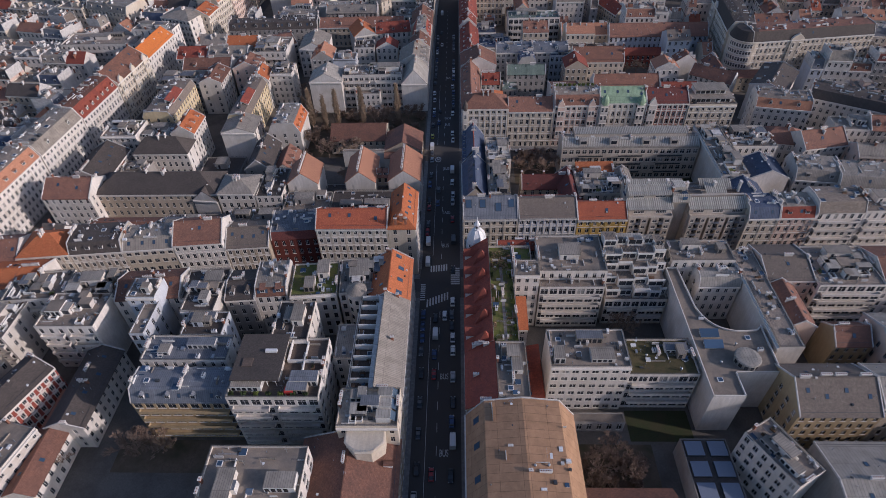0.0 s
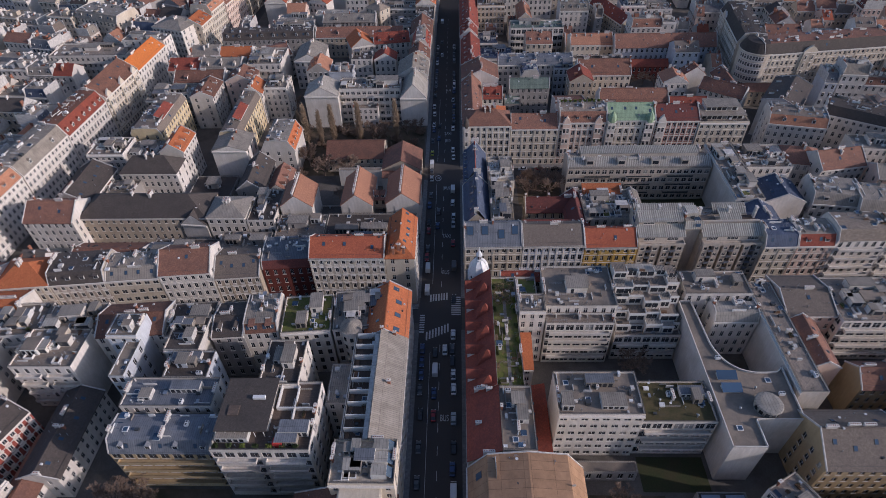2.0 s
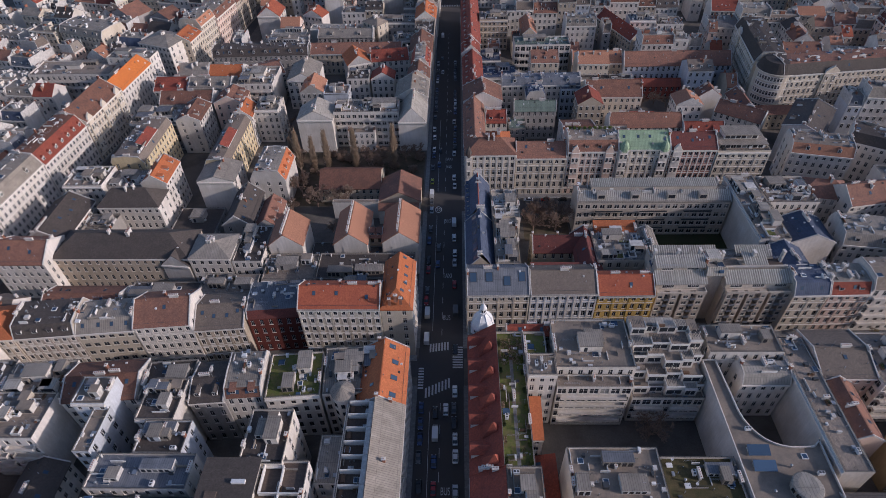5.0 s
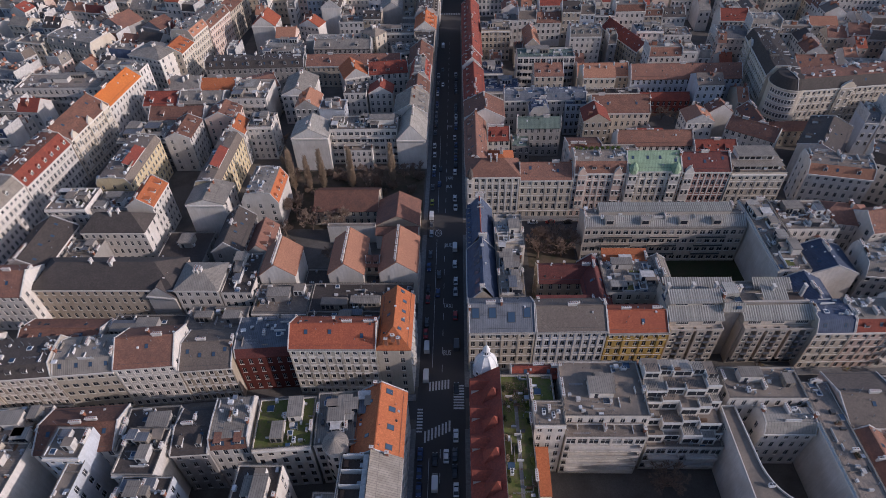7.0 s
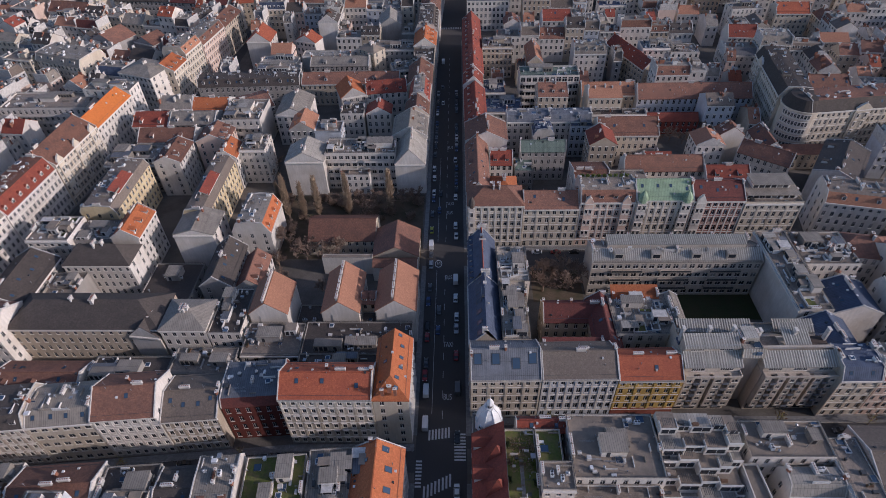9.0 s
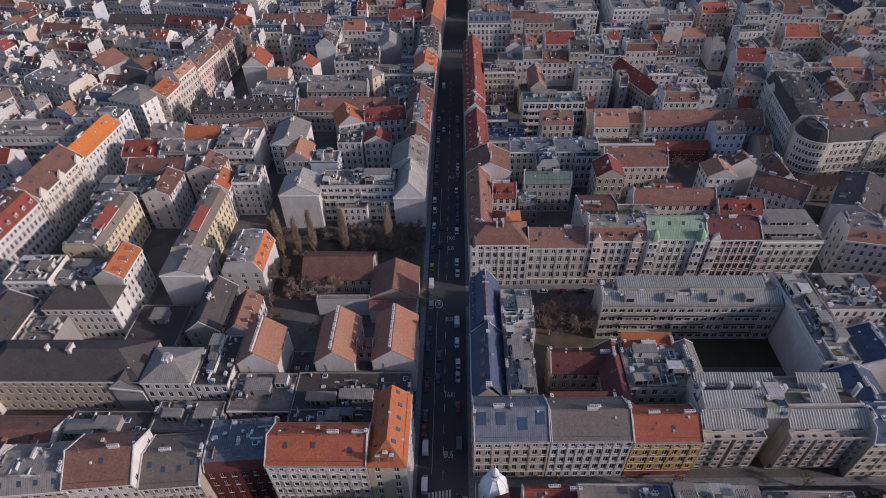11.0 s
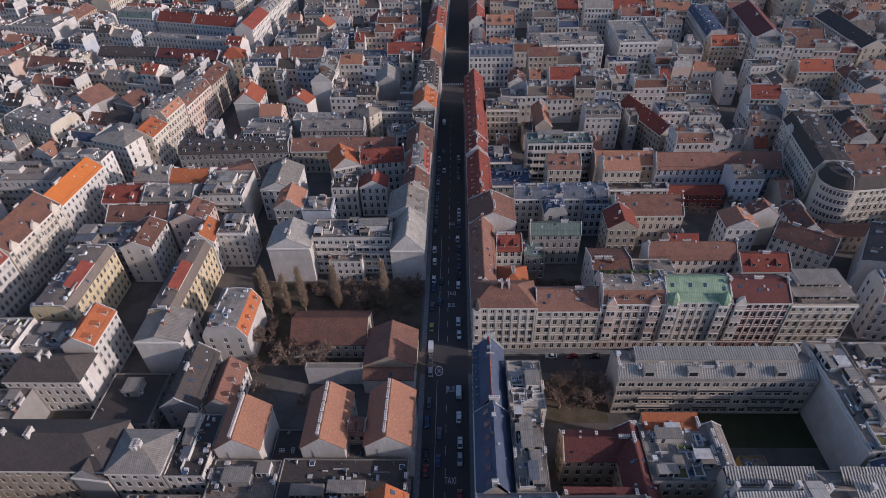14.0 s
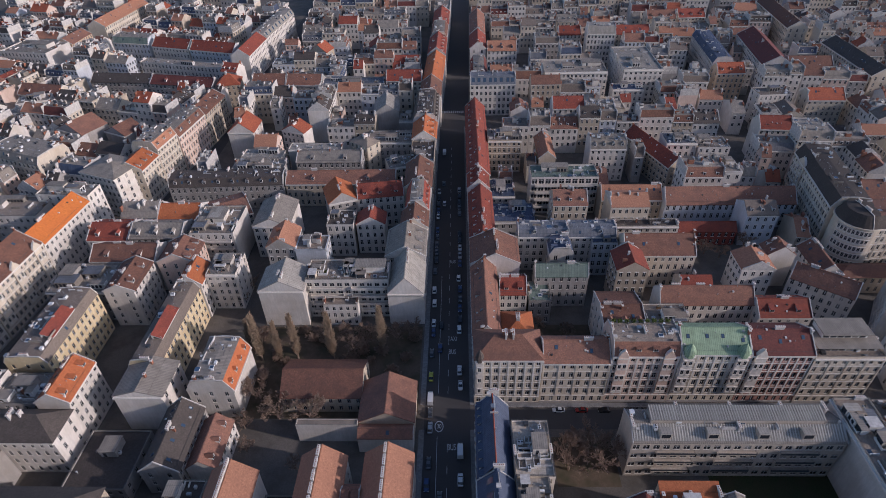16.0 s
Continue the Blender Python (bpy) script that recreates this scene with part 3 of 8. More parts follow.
def house(x, y, a, w, d, h, roof="gable", rh=4.0, wall="white", rm="tile_red", orn=0, dorm=0, bal=0, far=False, group="", sides=True, name="townhouse", **more):
    """A town house. (x, y): the left front corner; a: degrees from +x to the front; w, d: width and depth; h: eaves; rh: rise of the roof."""
    rnd = random.Random(int(abs(x) * 131 + abs(y) * 17 + w * 7))
    claim(x, y, a, w, d)
    words = {"terrace": "paved roof terrace", "garden": "planted green roof", "gravel": "flat gravel roof"}.get(rm, WORDS.get(rm, rm) + " roof")
    storeys = max(1, round(h / 4.1))
    ob = thing(name, pose(x, y, 0, 0, 0, a), f"{wall.replace('paleblue', 'pale blue-white')} plastered {'low house' if h < 12 else 'house'} of {storeys} storeys with {words}", "house", group)
    W = "wall_" + wall
    wb, spots = Build(), []
    ww = 1.25 if orn else rnd.choice((1.15, 1.25, 1.4))
    colf = max(1, round(w / (2.75 if orn else 3.1)))
    fill = 0.57
    if more.get("modern"):  # wide openings of newer houses
        ww, fill = ((2.5, 0.62), (1.9, 0.44))[more["modern"] - 1]
        colf = max(1, round(w / (3.3, 3.0)[more["modern"] - 1]))
    front, back = [], []
    facade(wb, (0, 0), (1, 0), w, h, 0 if more.get("blank") else colf, storeys, W, ww, front, fill)
    facade(wb, (w, d), (-1, 0), w, h, colf, storeys, W, ww, back)
    blank = (not sides or rnd.random() < 0.55) and not more.get("openends")
    sd = [] if blank else back
    facade(wb, (w, 0), (0, 1), d, h, 0 if blank else max(1, int(d / 4.5)), storeys, W, ww, sd)
    blank2 = (not sides or rnd.random() < 0.55) and not more.get("openends")
    facade(wb, (0, d), (0, -1), d, h, 0 if blank2 else max(1, int(d / 4.5)), storeys, W, ww, back)
    R = rm if rm != "skylight" else "slate"
    rb = Build()
    ov, th = 0.45, 0.28
    top, slope = h + rh, []
    if roof == "gable":
        zl = h - ov * rh / (d / 2)
        r0 = d / 2 if more.get("hip0") else 0
        e0 = -ov if r0 else 0
        if r0:
            rb.slab(((e0, -ov, zl + th), (w, -ov, zl + th), (w, d / 2, top + th), (r0, d / 2, top + th)), th, R)
            rb.slab(((w, d + ov, zl + th), (e0, d + ov, zl + th), (r0, d / 2, top + th), (w, d / 2, top + th)), th, R)
        else:
            zr = top + th
            ridged(rb, [(-ov, zl + th), (d / 2 - 0.2, zr - 0.2 * rh / (d / 2)), (d / 2 - 0.2, zr + 0.08), (d / 2 + 0.2, zr + 0.08), (d / 2 + 0.2, zr - 0.2 * rh / (d / 2)), (d + ov, zl + th)], w, [R] * 5, th, h > 10)
        wb.poly(((w, 0, h), (w, d, h), (w, d / 2, top)), W)
        if r0:
            rb.slab(((e0, d + ov, zl + th), (e0, -ov, zl + th), (r0, d / 2, top + th)), th, R)
        else:
            wb.poly(((0, d, h), (0, 0, h), (0, d / 2, top)), W)
        slope = [(0, d / 2, rh)]
    elif roof == "cross":
        zl = h - ov * rh / (w / 2)
        rb.slab(((-ov, d, zl + th), (-ov, 0, zl + th), (w / 2, 0, top + th), (w / 2, d, top + th)), th, R)
        rb.slab(((w + ov, 0, zl + th), (w + ov, d, zl + th), (w / 2, d, top + th), (w / 2, 0, top + th)), th, R)
        wb.poly(((0, 0, h), (w, 0, h), (w / 2, 0, top)), W)
        wb.poly(((w, d, h), (0, d, h), (w / 2, d, top)), W)
        rb.box(w / 2 - 0.16, -0.05, top + th - 0.06, w / 2 + 0.16, d + 0.05, top + th + 0.1, R)
    elif roof == "hip":
        i = min(w, d) / 2
        if w >= d:
            r0, r1 = (i, d / 2, top), (w - i, d / 2, top)
        else:
            r0, r1 = (w / 2, i, top), (w / 2, d - i, top)
        A, B, C, D = (-ov, -ov, h), (w + ov, -ov, h), (w + ov, d + ov, h), (-ov, d + ov, h)
        faces = ((A, B, r1, r0), (B, C, r1), (C, D, r0, r1), (D, A, r0)) if w >= d else ((A, B, r0), (B, C, r1, r0), (C, D, r1), (D, A, r0, r1))
        for q in faces:
            rb.poly(q, R)
        rb.poly((A, D, C, B), "stone_trim")
    elif roof == "mansard":
        i = more.get("inset", rh * 0.5)
        dr = more.get("deckrise", 0.5)
        deck = more.get("deck") or (R if R.startswith("metal") or R in ("slate", "terrace") else "metal")
        ridged(rb, [(-ov * 0.4, h + 0.02), (i, top), (d / 2, top + dr), (d - i, top), (d + ov * 0.4, h + 0.02)], w, [R, deck, deck, R], 0.2, h > 10)
        for q in (((w, 0, h), (w, d, h), (w, d - i, top), (w, d / 2, top + dr), (w, i, top)), ((0, d, h), (0, 0, h), (0, i, top), (0, d / 2, top + dr), (0, d - i, top))):
            wb.poly(q, W)
    elif roof == "shed":
        rb.slab(((-0.2, -ov, h + th), (w + 0.2, -ov, h + th), (w + 0.2, d + 0.1, top + th), (-0.2, d + 0.1, top + th)), th, R)
        wb.poly(((w, 0, h), (w, d, h), (w, d, top)), W)
        wb.poly(((0, d, h), (0, 0, h), (0, d, top)), W)
        wb.poly(((w, d, h), (0, d, h), (0, d, top), (w, d, top)), W)
    else:
        t = 0.3
        rb.poly(((t, t, h), (w - t, t, h), (w - t, d - t, h), (t, d - t, h)), R)
        z1 = h + rh
        for x0, y0, x1, y1 in ((0, 0, w, t), (0, d - t, w, d), (0, t, t, d - t), (w - t, t, w, d - t)):
            wb.box(x0, y0, h - 0.01, x1, y1, z1, W, top="metal")
        top = h
    part("wall", wb, ob)
    if orn:  # flat pilasters between the window axes, and a plinth
        step = w / colf
        for k in range(0, colf + 1, 2 if orn == 1 else 1):
            px = min(max(step * k, 0.3), w - 0.3)
            pb = Build()
            pb.obox((0, 0), (1, 0), (0, -1), px - 0.24, px + 0.24, 0.0, 0.14, h / storeys * 1.05, h - 1.2, "stone_trim" if orn == 2 else W)
            part("pilaster", pb, ob)
        pb = Build()
        pb.obox((0, 0), (1, 0), (0, -1), 0, w, 0.0, 0.1, 0.0, h / storeys * 0.24, "wall_grey")
        part("plinth", pb, ob)
    part("roof", rb, ob, words)
    # cornice and string courses
    if orn or (h > 12 and not bal and rnd.random() < 0.6):
        cb = Build()
        fh = h / storeys
        cb.obox((0, 0), (1, 0), (0, -1), 0, w, 0.0, 0.55, h - 0.75, h - 0.18, "stone_trim")
        cb.obox((0, 0), (1, 0), (0, -1), 0, w, 0.0, 0.3, h - 1.15, h - 0.75, "stone_trim")
        part("cornice", cb, ob)
        if orn:
            for k in range(1, storeys):
                sb = Build()
                sb.obox((0, 0), (1, 0), (0, -1), 0, w, 0.0, 0.16 if k > 1 else 0.28, fh * k - 0.1, fh * k + 0.16, "stone_trim")
                part("string_course", sb, ob)
    # windows
    style = orn if orn else (0 if rnd.random() < 0.8 else 3)
    rest = list(back)
    single = not far and COUNT["window"] < 1600 and (y < 290 and abs(x) < 175)
    if single:
        for o, u, c, z0, v, wh in front:
            n = (u[1], -u[0])
            m = Matrix(((u[0], -n[0], 0, o[0] + u[0] * c), (u[1], -n[1], 0, o[1] + u[1] * c), (0, 0, 1, z0), (0, 0, 0, 1)))
            piece("window", window_mesh(v, round(wh, 1), style), ob, m)
            COUNT["window"] += 1
    else:
        rest += front
    if rest:
        gb = Build()
        for o, u, c, z0, v, wh in rest:
            n = (u[1], -u[0])

            def at(x_, z_, y_):
                return (o[0] + u[0] * x_ + n[0] * y_, o[1] + u[1] * x_ + n[1] * y_, z_)
            gb.poly((at(c - v / 2, z0, -0.17), at(c + v / 2, z0, -0.17), at(c + v / 2, z0 + wh, -0.17), at(c - v / 2, z0 + wh, -0.17)), "pane_dark")
            gb.poly((at(c - 0.06, z0, -0.14), at(c + 0.06, z0, -0.14), at(c + 0.06, z0 + wh, -0.14), at(c - 0.06, z0 + wh, -0.14)), "frame_white")
            gb.poly((at(c - v / 2, z0 + wh * 0.65, -0.14), at(c + v / 2, z0 + wh * 0.65, -0.14), at(c + v / 2, z0 + wh * 0.65 + 0.1, -0.14), at(c - v / 2, z0 + wh * 0.65 + 0.1, -0.14)), "frame_white")
            gb.obox((o[0], o[1]), u, n, c - v / 2 - 0.1, c + v / 2 + 0.1, 0.0, 0.12, z0 - 0.13, z0, "stone_trim")
        part("rear_glazing", gb, ob, kind="stuff")
    # balconies along the front
    if bal:
        fh = h / storeys
        for k in range(1, storeys):
            segs = ((0.06, 0.94),) if bal == 2 else ((0.05, 0.45), (0.55, 0.95)) if bal == 3 else ((0.12, 0.3), (0.41, 0.59), (0.7, 0.88))
            for s0, s1 in segs:
                bb = Build()
                x0, x1, z = w * s0, w * s1, fh * k + 0.1
                bb.box(x0, -1.4, z - 0.2, x1, 0.0, z, W, floor=True)
                bm_ = more.get("balmat")
                if bm_:
                    rail(bb, ((x0, 0), (x0, -1.34), (x1, -1.34), (x1, 0)), z, 1.0, bm_)
                    bb.box(x0, -1.36, z + 0.1, x1, -1.32, z + 0.9, bm_)
                else:
                    bb.box(x0, -1.4, z, x1, -1.28, z + 0.95, W)
                    bb.box(x0, -1.28, z, x0 + 0.1, 0, z + 0.95, W)
                    bb.box(x1 - 0.1, -1.28, z, x1, 0, z + 0.95, W)
                part("balcony", bb, ob)
    # dormers and skylights on the street slope
    if roof in ("gable", "mansard", "shed") and w > 5:
        s = rh / (d / 2) if roof == "gable" else rh / d if roof == "shed" else rh / i
        nd = dorm if dorm else 0 if more.get("nodorm") else (0 if far and rnd.random() < 0.6 else rnd.choice((0, 0, 2, 3)))
        kind = rnd.choice((0, 1))
        for k in range(nd):
            yy = 0.9 if roof == "mansard" and s > 1 else min(d * 0.16, 1.8)
            m = Matrix.Translation((w * (k + 0.5) / nd, yy - 0.35, h + s * (yy - 0.35) + 0.3))
            piece("dormer", dormer_mesh(R, kind), ob, m)
        if more.get("sky") or (roof == "gable" and not nd and rnd.random() < 0.6) or rnd.random() < 0.25:
            ns = more.get("sky") or rnd.randint(1, 2 if far else 4)
            ang = math.degrees(math.atan(s))
            for k in range(ns):
                yy = d * rnd.choice((0.25, 0.33)) if roof in ("gable", "shed") else i * 0.55
                m = pose(w * (k + rnd.uniform(0.4, 0.6)) / ns, yy, h + s * yy + (0.28 if roof in ("gable", "shed") else 0.06), ang) @ Matrix.Diagonal((more.get("skysize", 1.0), more.get("skysize", 1.0), 1.0, 1.0))
                piece("skylight", skylight_mesh(), ob, m)
        if roof == "gable" and not far and rnd.random() < 0.4:
            ns = rnd.randint(1, 3)
            for k in range(ns):
                yy = d * 0.7
                piece("skylight", skylight_mesh(), ob, pose(w * (k + 0.5) / ns, yy, h + s * (d - yy) + 0.28, -math.degrees(math.atan(s))))
    # chimneys along the party walls
    if h > 10 and w > 6:
        nc = rnd.randint(1, 2) if far else rnd.randint(2, 4)
        for k in range(nc):
            kk, turn = rnd.choice((0, 1, 1, 2)), 0
            px = rnd.choice((0.35, w - 0.35, 0.35, w - 0.35, w * 0.5))
            py = d * rnd.uniform(0.3, 0.75)
            if roof == "cross":
                px, py = w / 2 + rnd.choice((-1, 1)) * rnd.uniform(0.3, 1.0), d * rnd.uniform(0.1, 0.9)
                pz = top - abs(px - w / 2) * rh / (w / 2)
            elif roof == "gable":
                if not far and kk == 1:
                    px, py, turn = w * rnd.uniform(0.08, 0.92), d / 2 + rnd.choice((0.0, 0.9)), 90
                pz = top - abs(py - d / 2) * rh / (d / 2)
            elif roof == "hip":
                px, py, pz = w * rnd.uniform(0.4, 0.6), d / 2, top - 0.2
            elif roof == "shed":
                pz = h + rh * py / d
            else:
                py = min(max(py, rh * 0.6 + 0.5), d - rh * 0.6 - 0.5) if roof == "mansard" else py
                pz = top + 0.2
            piece("chimney", chimney_mesh(kk), ob, pose(px, py, pz, 0, 0, turn))
    # things that belong to a flat roof
    if roof in ("flat", "mansard") and w > 7 and d > 7 and rm != "skylight":
        y0, y1 = (1.2, d - 1.2) if roof == "flat" else (rh * 0.5 + 1, d - rh * 0.5 - 1)
        nv = 1 if far else rnd.randint(3, 5)
        if y1 - y0 > 2:
            for k in range(nv):
                kk = rnd.choice((0, 1, 1, 3, 4) if rm not in ("terrace", "garden", "deck_brown") else (2, 2, 0, 1, 3, 2))
                piece(VENTS[kk], vent_mesh(kk), ob, pose(rnd.uniform(1.5, w - 1.5), rnd.uniform(y0, y1), top + (0.35 if roof == "mansard" else 0), 0, 0, rnd.choice((0, 90))))
        if roof == "flat" and w > 9 and d > 9 and rnd.random() < 0.85 and not more.get("nohut"):
            pb = Build()
            pw, pd, ph = rnd.uniform(3, w * 0.4), rnd.uniform(3, d * 0.4), rnd.uniform(2.4, 3.2)
            px, py = rnd.uniform(1.5, w - pw - 1.5), rnd.uniform(d * 0.3, d - pd - 1.2)
            pb.box(px, py, h, px + pw, py + pd, h + ph, W)
            pb.box(px - 0.25, py - 0.25, h + ph, px + pw + 0.25, py + pd + 0.25, h + ph + 0.22, "metal", floor=True)
            pb.box(px + pw * 0.2, py - 0.03, h + 0.2, px + pw * 0.2 + 1.0, py + 0.01, h + 2.2, "pane_dark")
            part("roof_hut", pb, ob)
        if roof == "flat" and not far:
            qb = Build()
            rail(qb, ((0.15, 0.15), (w - 0.15, 0.15), (w - 0.15, d - 0.15), (0.15, d - 0.15), (0.15, 0.15)), h + rh, 0.6)
            part("roof_railing", qb, ob)
    if roof in ("flat", "mansard", "gable") and h > 9 and rm != "skylight":
        part("roof_clutter", fittings(w, d, h, rh, roof, top, rm, rnd, far), ob, kind="stuff")
    if rm == "skylight":
        for i in range(2):
            for k in range(4):
                lb = Build()
                cx, cy = w * (i + 0.5) / 2, d * (k + 0.5) / 4
                lb.box(cx - w * 0.19, cy - d * 0.09, h, cx + w * 0.19, cy + d * 0.09, h + 0.7, "dark_metal", top="pane_milk")
                part("roof_light", lb, ob)
    return ob


# ---- ground ----
def sheet(name, x0, y0, x1, y1, z, mat, label, thick=0.0, category=""):
    b = Build()
    if thick:
        b.box(x0, y0, z - thick, x1, y1, z, mat)
    else:
        b.poly(((x0, y0, z), (x1, y0, z), (x1, y1, z), (x0, y1, z)), mat)
    ob = new(name, b.data(name))
    return tagged(ob, label, category, kind="structure")


sheet("ground", -1800, -900, 1800, 2600, -0.06, "yard", "grey paved ground of yards and side streets")
sheet("road", -15.5, -40, 0.8, 480, 0.0, "asphalt", "dark asphalt of the main street")

# block south-west of the crossing
house(-67.0, 52.0, 0.0, 26.3, 25.3, 25.0, 'flat', 0.8, 'white', 'gravel', bal=1, modern=1)
house(-17.0, 50.0, 90.0, 35.0, 27.5, 16.0, 'gable', 5.0, 'beige', 'tile_brown')
terrace_white = house(-67.3, 91.5, 0.0, 26.9, 21.5, 26.0, 'flat', 1.0, 'white', 'deck_brown', bal=3, modern=1)
house(-58.9, 111.6, 0.0, 11.7, 16.2, 27.0, 'flat', 0.8, 'white', 'slate')
house(-98.5, 94.0, 0.0, 31.0, 12.0, 20.0, 'mansard', 4.0, 'ochre', 'metal_dark', bal=2, modern=1, dorm=4)
house(-99.0, 106.2, 0.0, 27.0, 9.8, 24.0, 'flat', 0.6, 'white', 'metal_dark')
house(-90.0, 116.2, 0.0, 13.5, 9.8, 24.0, 'flat', 0.6, 'paleblue', 'slate')
house(-93.6, 126.4, 0.0, 11.3, 13.6, 24.0, 'flat', 0.6, 'white', 'slate')
house(-111.6, 129.0, 0.0, 9.8, 9.0, 28.0, 'flat', 0.5, 'paleblue', 'gravel')
house(-106.2, 116.0, 0.0, 4.7, 13.8, 25.0, 'flat', 0.5, 'paleblue', 'gravel')
maze_e = house(-141.8, 121.3, 0.0, 20.1, 15.2, 22.0, 'flat', 0.6, 'white', 'terrace', bal=3)
maze_f = house(-164.1, 118.1, 0.0, 12.4, 17.6, 20.0, 'flat', 0.6, 'white', 'terrace', bal=3)
house(-141.4, 83.7, 70.1, 27.6, 12.0, 16.0, 'gable', 3.0, 'red', 'slate', orn=1)
house(-120.9, 70.3, 90.0, 35.4, 9.0, 9.0, 'gable', 2.5, 'white', 'tile_brown', nodorm=1)
house(-115.3, 90.3, 90.0, 30.0, 12.0, 11.0, 'gable', 3.0, 'white', 'slate', nodorm=1)
house(-132.7, 63.8, 77.2, 25.2, 16.0, 15.0, 'flat', 0.5, 'white', 'gravel')
house(-17.0, 95.2, 90.0, 37.3, 7.8, 22.0, 'shed', 5.0, 'white', 'metal', nodorm=1, sky=9)
street_white = house(-33.0, 132.5, -90.0, 37.3, 8.0, 23.2, 'flat', 1.0, 'white', 'deck_brown')
street_end = house(-34.0, 82.6, 0.0, 17.0, 12.2, 26.0, 'flat', 0.9, 'cream', 'terrace_pale', nohut=1)
house(-40.0, 110.0, 0.0, 7.0, 14.0, 20.0, 'flat', 0.5, 'white', 'metal')
house(-17.0, 132.5, 90.0, 21.5, 14.0, 21.5, 'gable', 5.0, 'white', 'tile_orange', nodorm=1, sky=4, skysize=1.5)

# row on the south side of the cross street
maze_r = house(-41.7, 135.9, 4.5, 17.7, 17.0, 22.0, 'flat', 0.6, 'white', 'metal', face2=1)
house(-58.6, 134.5, 4.5, 16.2, 16.0, 22.0, 'flat', 0.6, 'white', 'garden')
house(-70.6, 134.8, 4.5, 10.9, 16.0, 22.0, 'mansard', 3.0, 'white', 'tile_brown')
house(-81.1, 133.3, 4.5, 10.4, 14.0, 22.0, 'gable', 2.0, 'grey', 'slate')
house(-96.5, 133.5, 4.5, 14.7, 14.0, 22.0, 'flat', 0.6, 'grey', 'slate')
house(-119.6, 133.1, 4.5, 22.3, 14.0, 22.0, 'gable', 3.0, 'white', 'tile_brown')
maze_g = house(-139.7, 133.6, 4.5, 19.0, 14.0, 21.0, 'flat', 0.6, 'white', 'terrace', bal=2)
house(-176.2, 140.3, 4.5, 24.2, 14.0, 20.0, 'gable', 3.0, 'white', 'tile_orange')
maze_h = house(-160.8, 133.4, 4.5, 20.8, 14.0, 21.0, 'flat', 0.8, 'white', 'terrace', bal=2)

# row on the north side of the cross street, west part
# redder, darker tile on this front range stands for its weaker sunlight
orange_a = house(-55.0, 167.2, 0.0, 27.8, 12.8, 25.0, 'gable', 4.4, 'cream', 'tile_flame', orn=1, dorm=0, nodorm=1)
house(-16.6, 167.2, 90.0, 22.8, 10.4, 25.0, 'gable', 4.6, 'cream', 'tile_orange', orn=1, hip0=1, sky=6, openends=1)
house(-55.0, 180.3, 0.0, 27.7, 10.7, 15.0, 'flat', 0.5, 'grey', 'slate')
# the dark maroon wall colour also holds shade from the projecting orange-roofed house
house(-74.0, 168.6, 4.5, 18.6, 16.0, 18.0, 'mansard', 3.0, 'maroon', 'tile_wine', inset=1.3, deck='metal_dark', nodorm=1)
house(-91.0, 163.9, 5.0, 16.9, 16.0, 18.0, 'gable', 3.5, 'beige', 'tile_dun', orn=1, nodorm=1, sky=4)
house(-110.0, 162.0, 5.2, 18.9, 16.0, 21.5, 'gable', 5.0, 'white', 'tile_brown', orn=2, nodorm=1)
house(-129.0, 160.2, 5.4, 18.9, 15.0, 20.5, 'mansard', 3.0, 'cream', 'metal', modern=2, inset=3.5, nodorm=1)
house(-149.0, 158.2, 5.4, 19.9, 15.0, 20.5, 'mansard', 4.0, 'sand', 'slate', dorm=4, orn=1)
house(-168.0, 156.1, 5.4, 18.9, 15.0, 21.0, 'hip', 5.0, 'cream', 'tile_orange', dorm=2, orn=1)
house(-190.0, 153.9, 5.4, 21.9, 15.0, 20.0, 'gable', 4.0, 'white', 'tile_brown')

# gabled wings with blank end walls
def ridge_chimneys(ob):
    """Long white chimney stacks in a line beside the ridge of a wing, and a rain pipe on its blank end."""
    roof = [c for c in ob.children if c.name.startswith("roof")][0]
    xs = [v.co for v in roof.data.vertices]
    w, d, top = max(v.x for v in xs) - 0.45, max(v.y for v in xs), max(v.z for v in xs)
    for c in [c for c in ob.children if c.name.startswith("chimney")]:
        bpy.data.objects.remove(c)
    for k in range(5):
        piece("chimney", chimney_mesh(1), ob, pose(w / 2 - 0.65, d * (0.12 + 0.19 * k), top - 0.5))
    pb = Build()
    pb.tube((0.25, -0.15, 0.0), (0.25, -0.15, 17.0), 0.12, 0.12, "steel", 6)
    pb.tube((w * 0.28, -0.1, 0.0), (w * 0.28, -0.1, 16.0), 0.07, 0.07, "steel", 5)
    part("rain_pipe", pb, ob)


wing = house(-76.0, 207.0, 0.0, 13.4, 16.0, 17.0, 'cross', 5.5, 'white', 'tile_salmon', blank=1)
ridge_chimneys(wing)
wing = house(-50.2, 207.5, 0.0, 13.2, 20.5, 17.0, 'cross', 5.5, 'white', 'tile_salmon', blank=1)
ridge_chimneys(wing)
wing = house(-31.2, 208.3, 0.0, 14.2, 20.7, 17.0, 'cross', 5.5, 'white', 'tile_salmon', blank=1)
ridge_chimneys(wing)
house(-37.0, 213.0, 0.0, 5.6, 6.0, 16.0, 'gable', 2.0, 'beige', 'tile_brown')
house(-36.8, 208.0, 0.0, 5.4, 5.0, 11.0, 'flat', 0.5, 'grey', 'slate')
house(-62.0, 209.0, 0.0, 11.4, 12.0, 6.0, 'flat', 0.5, 'grey', 'slate')
house(-76.0, 192.0, 0.0, 20.0, 14.0, 13.0, 'flat', 0.5, 'grey', 'terrace')
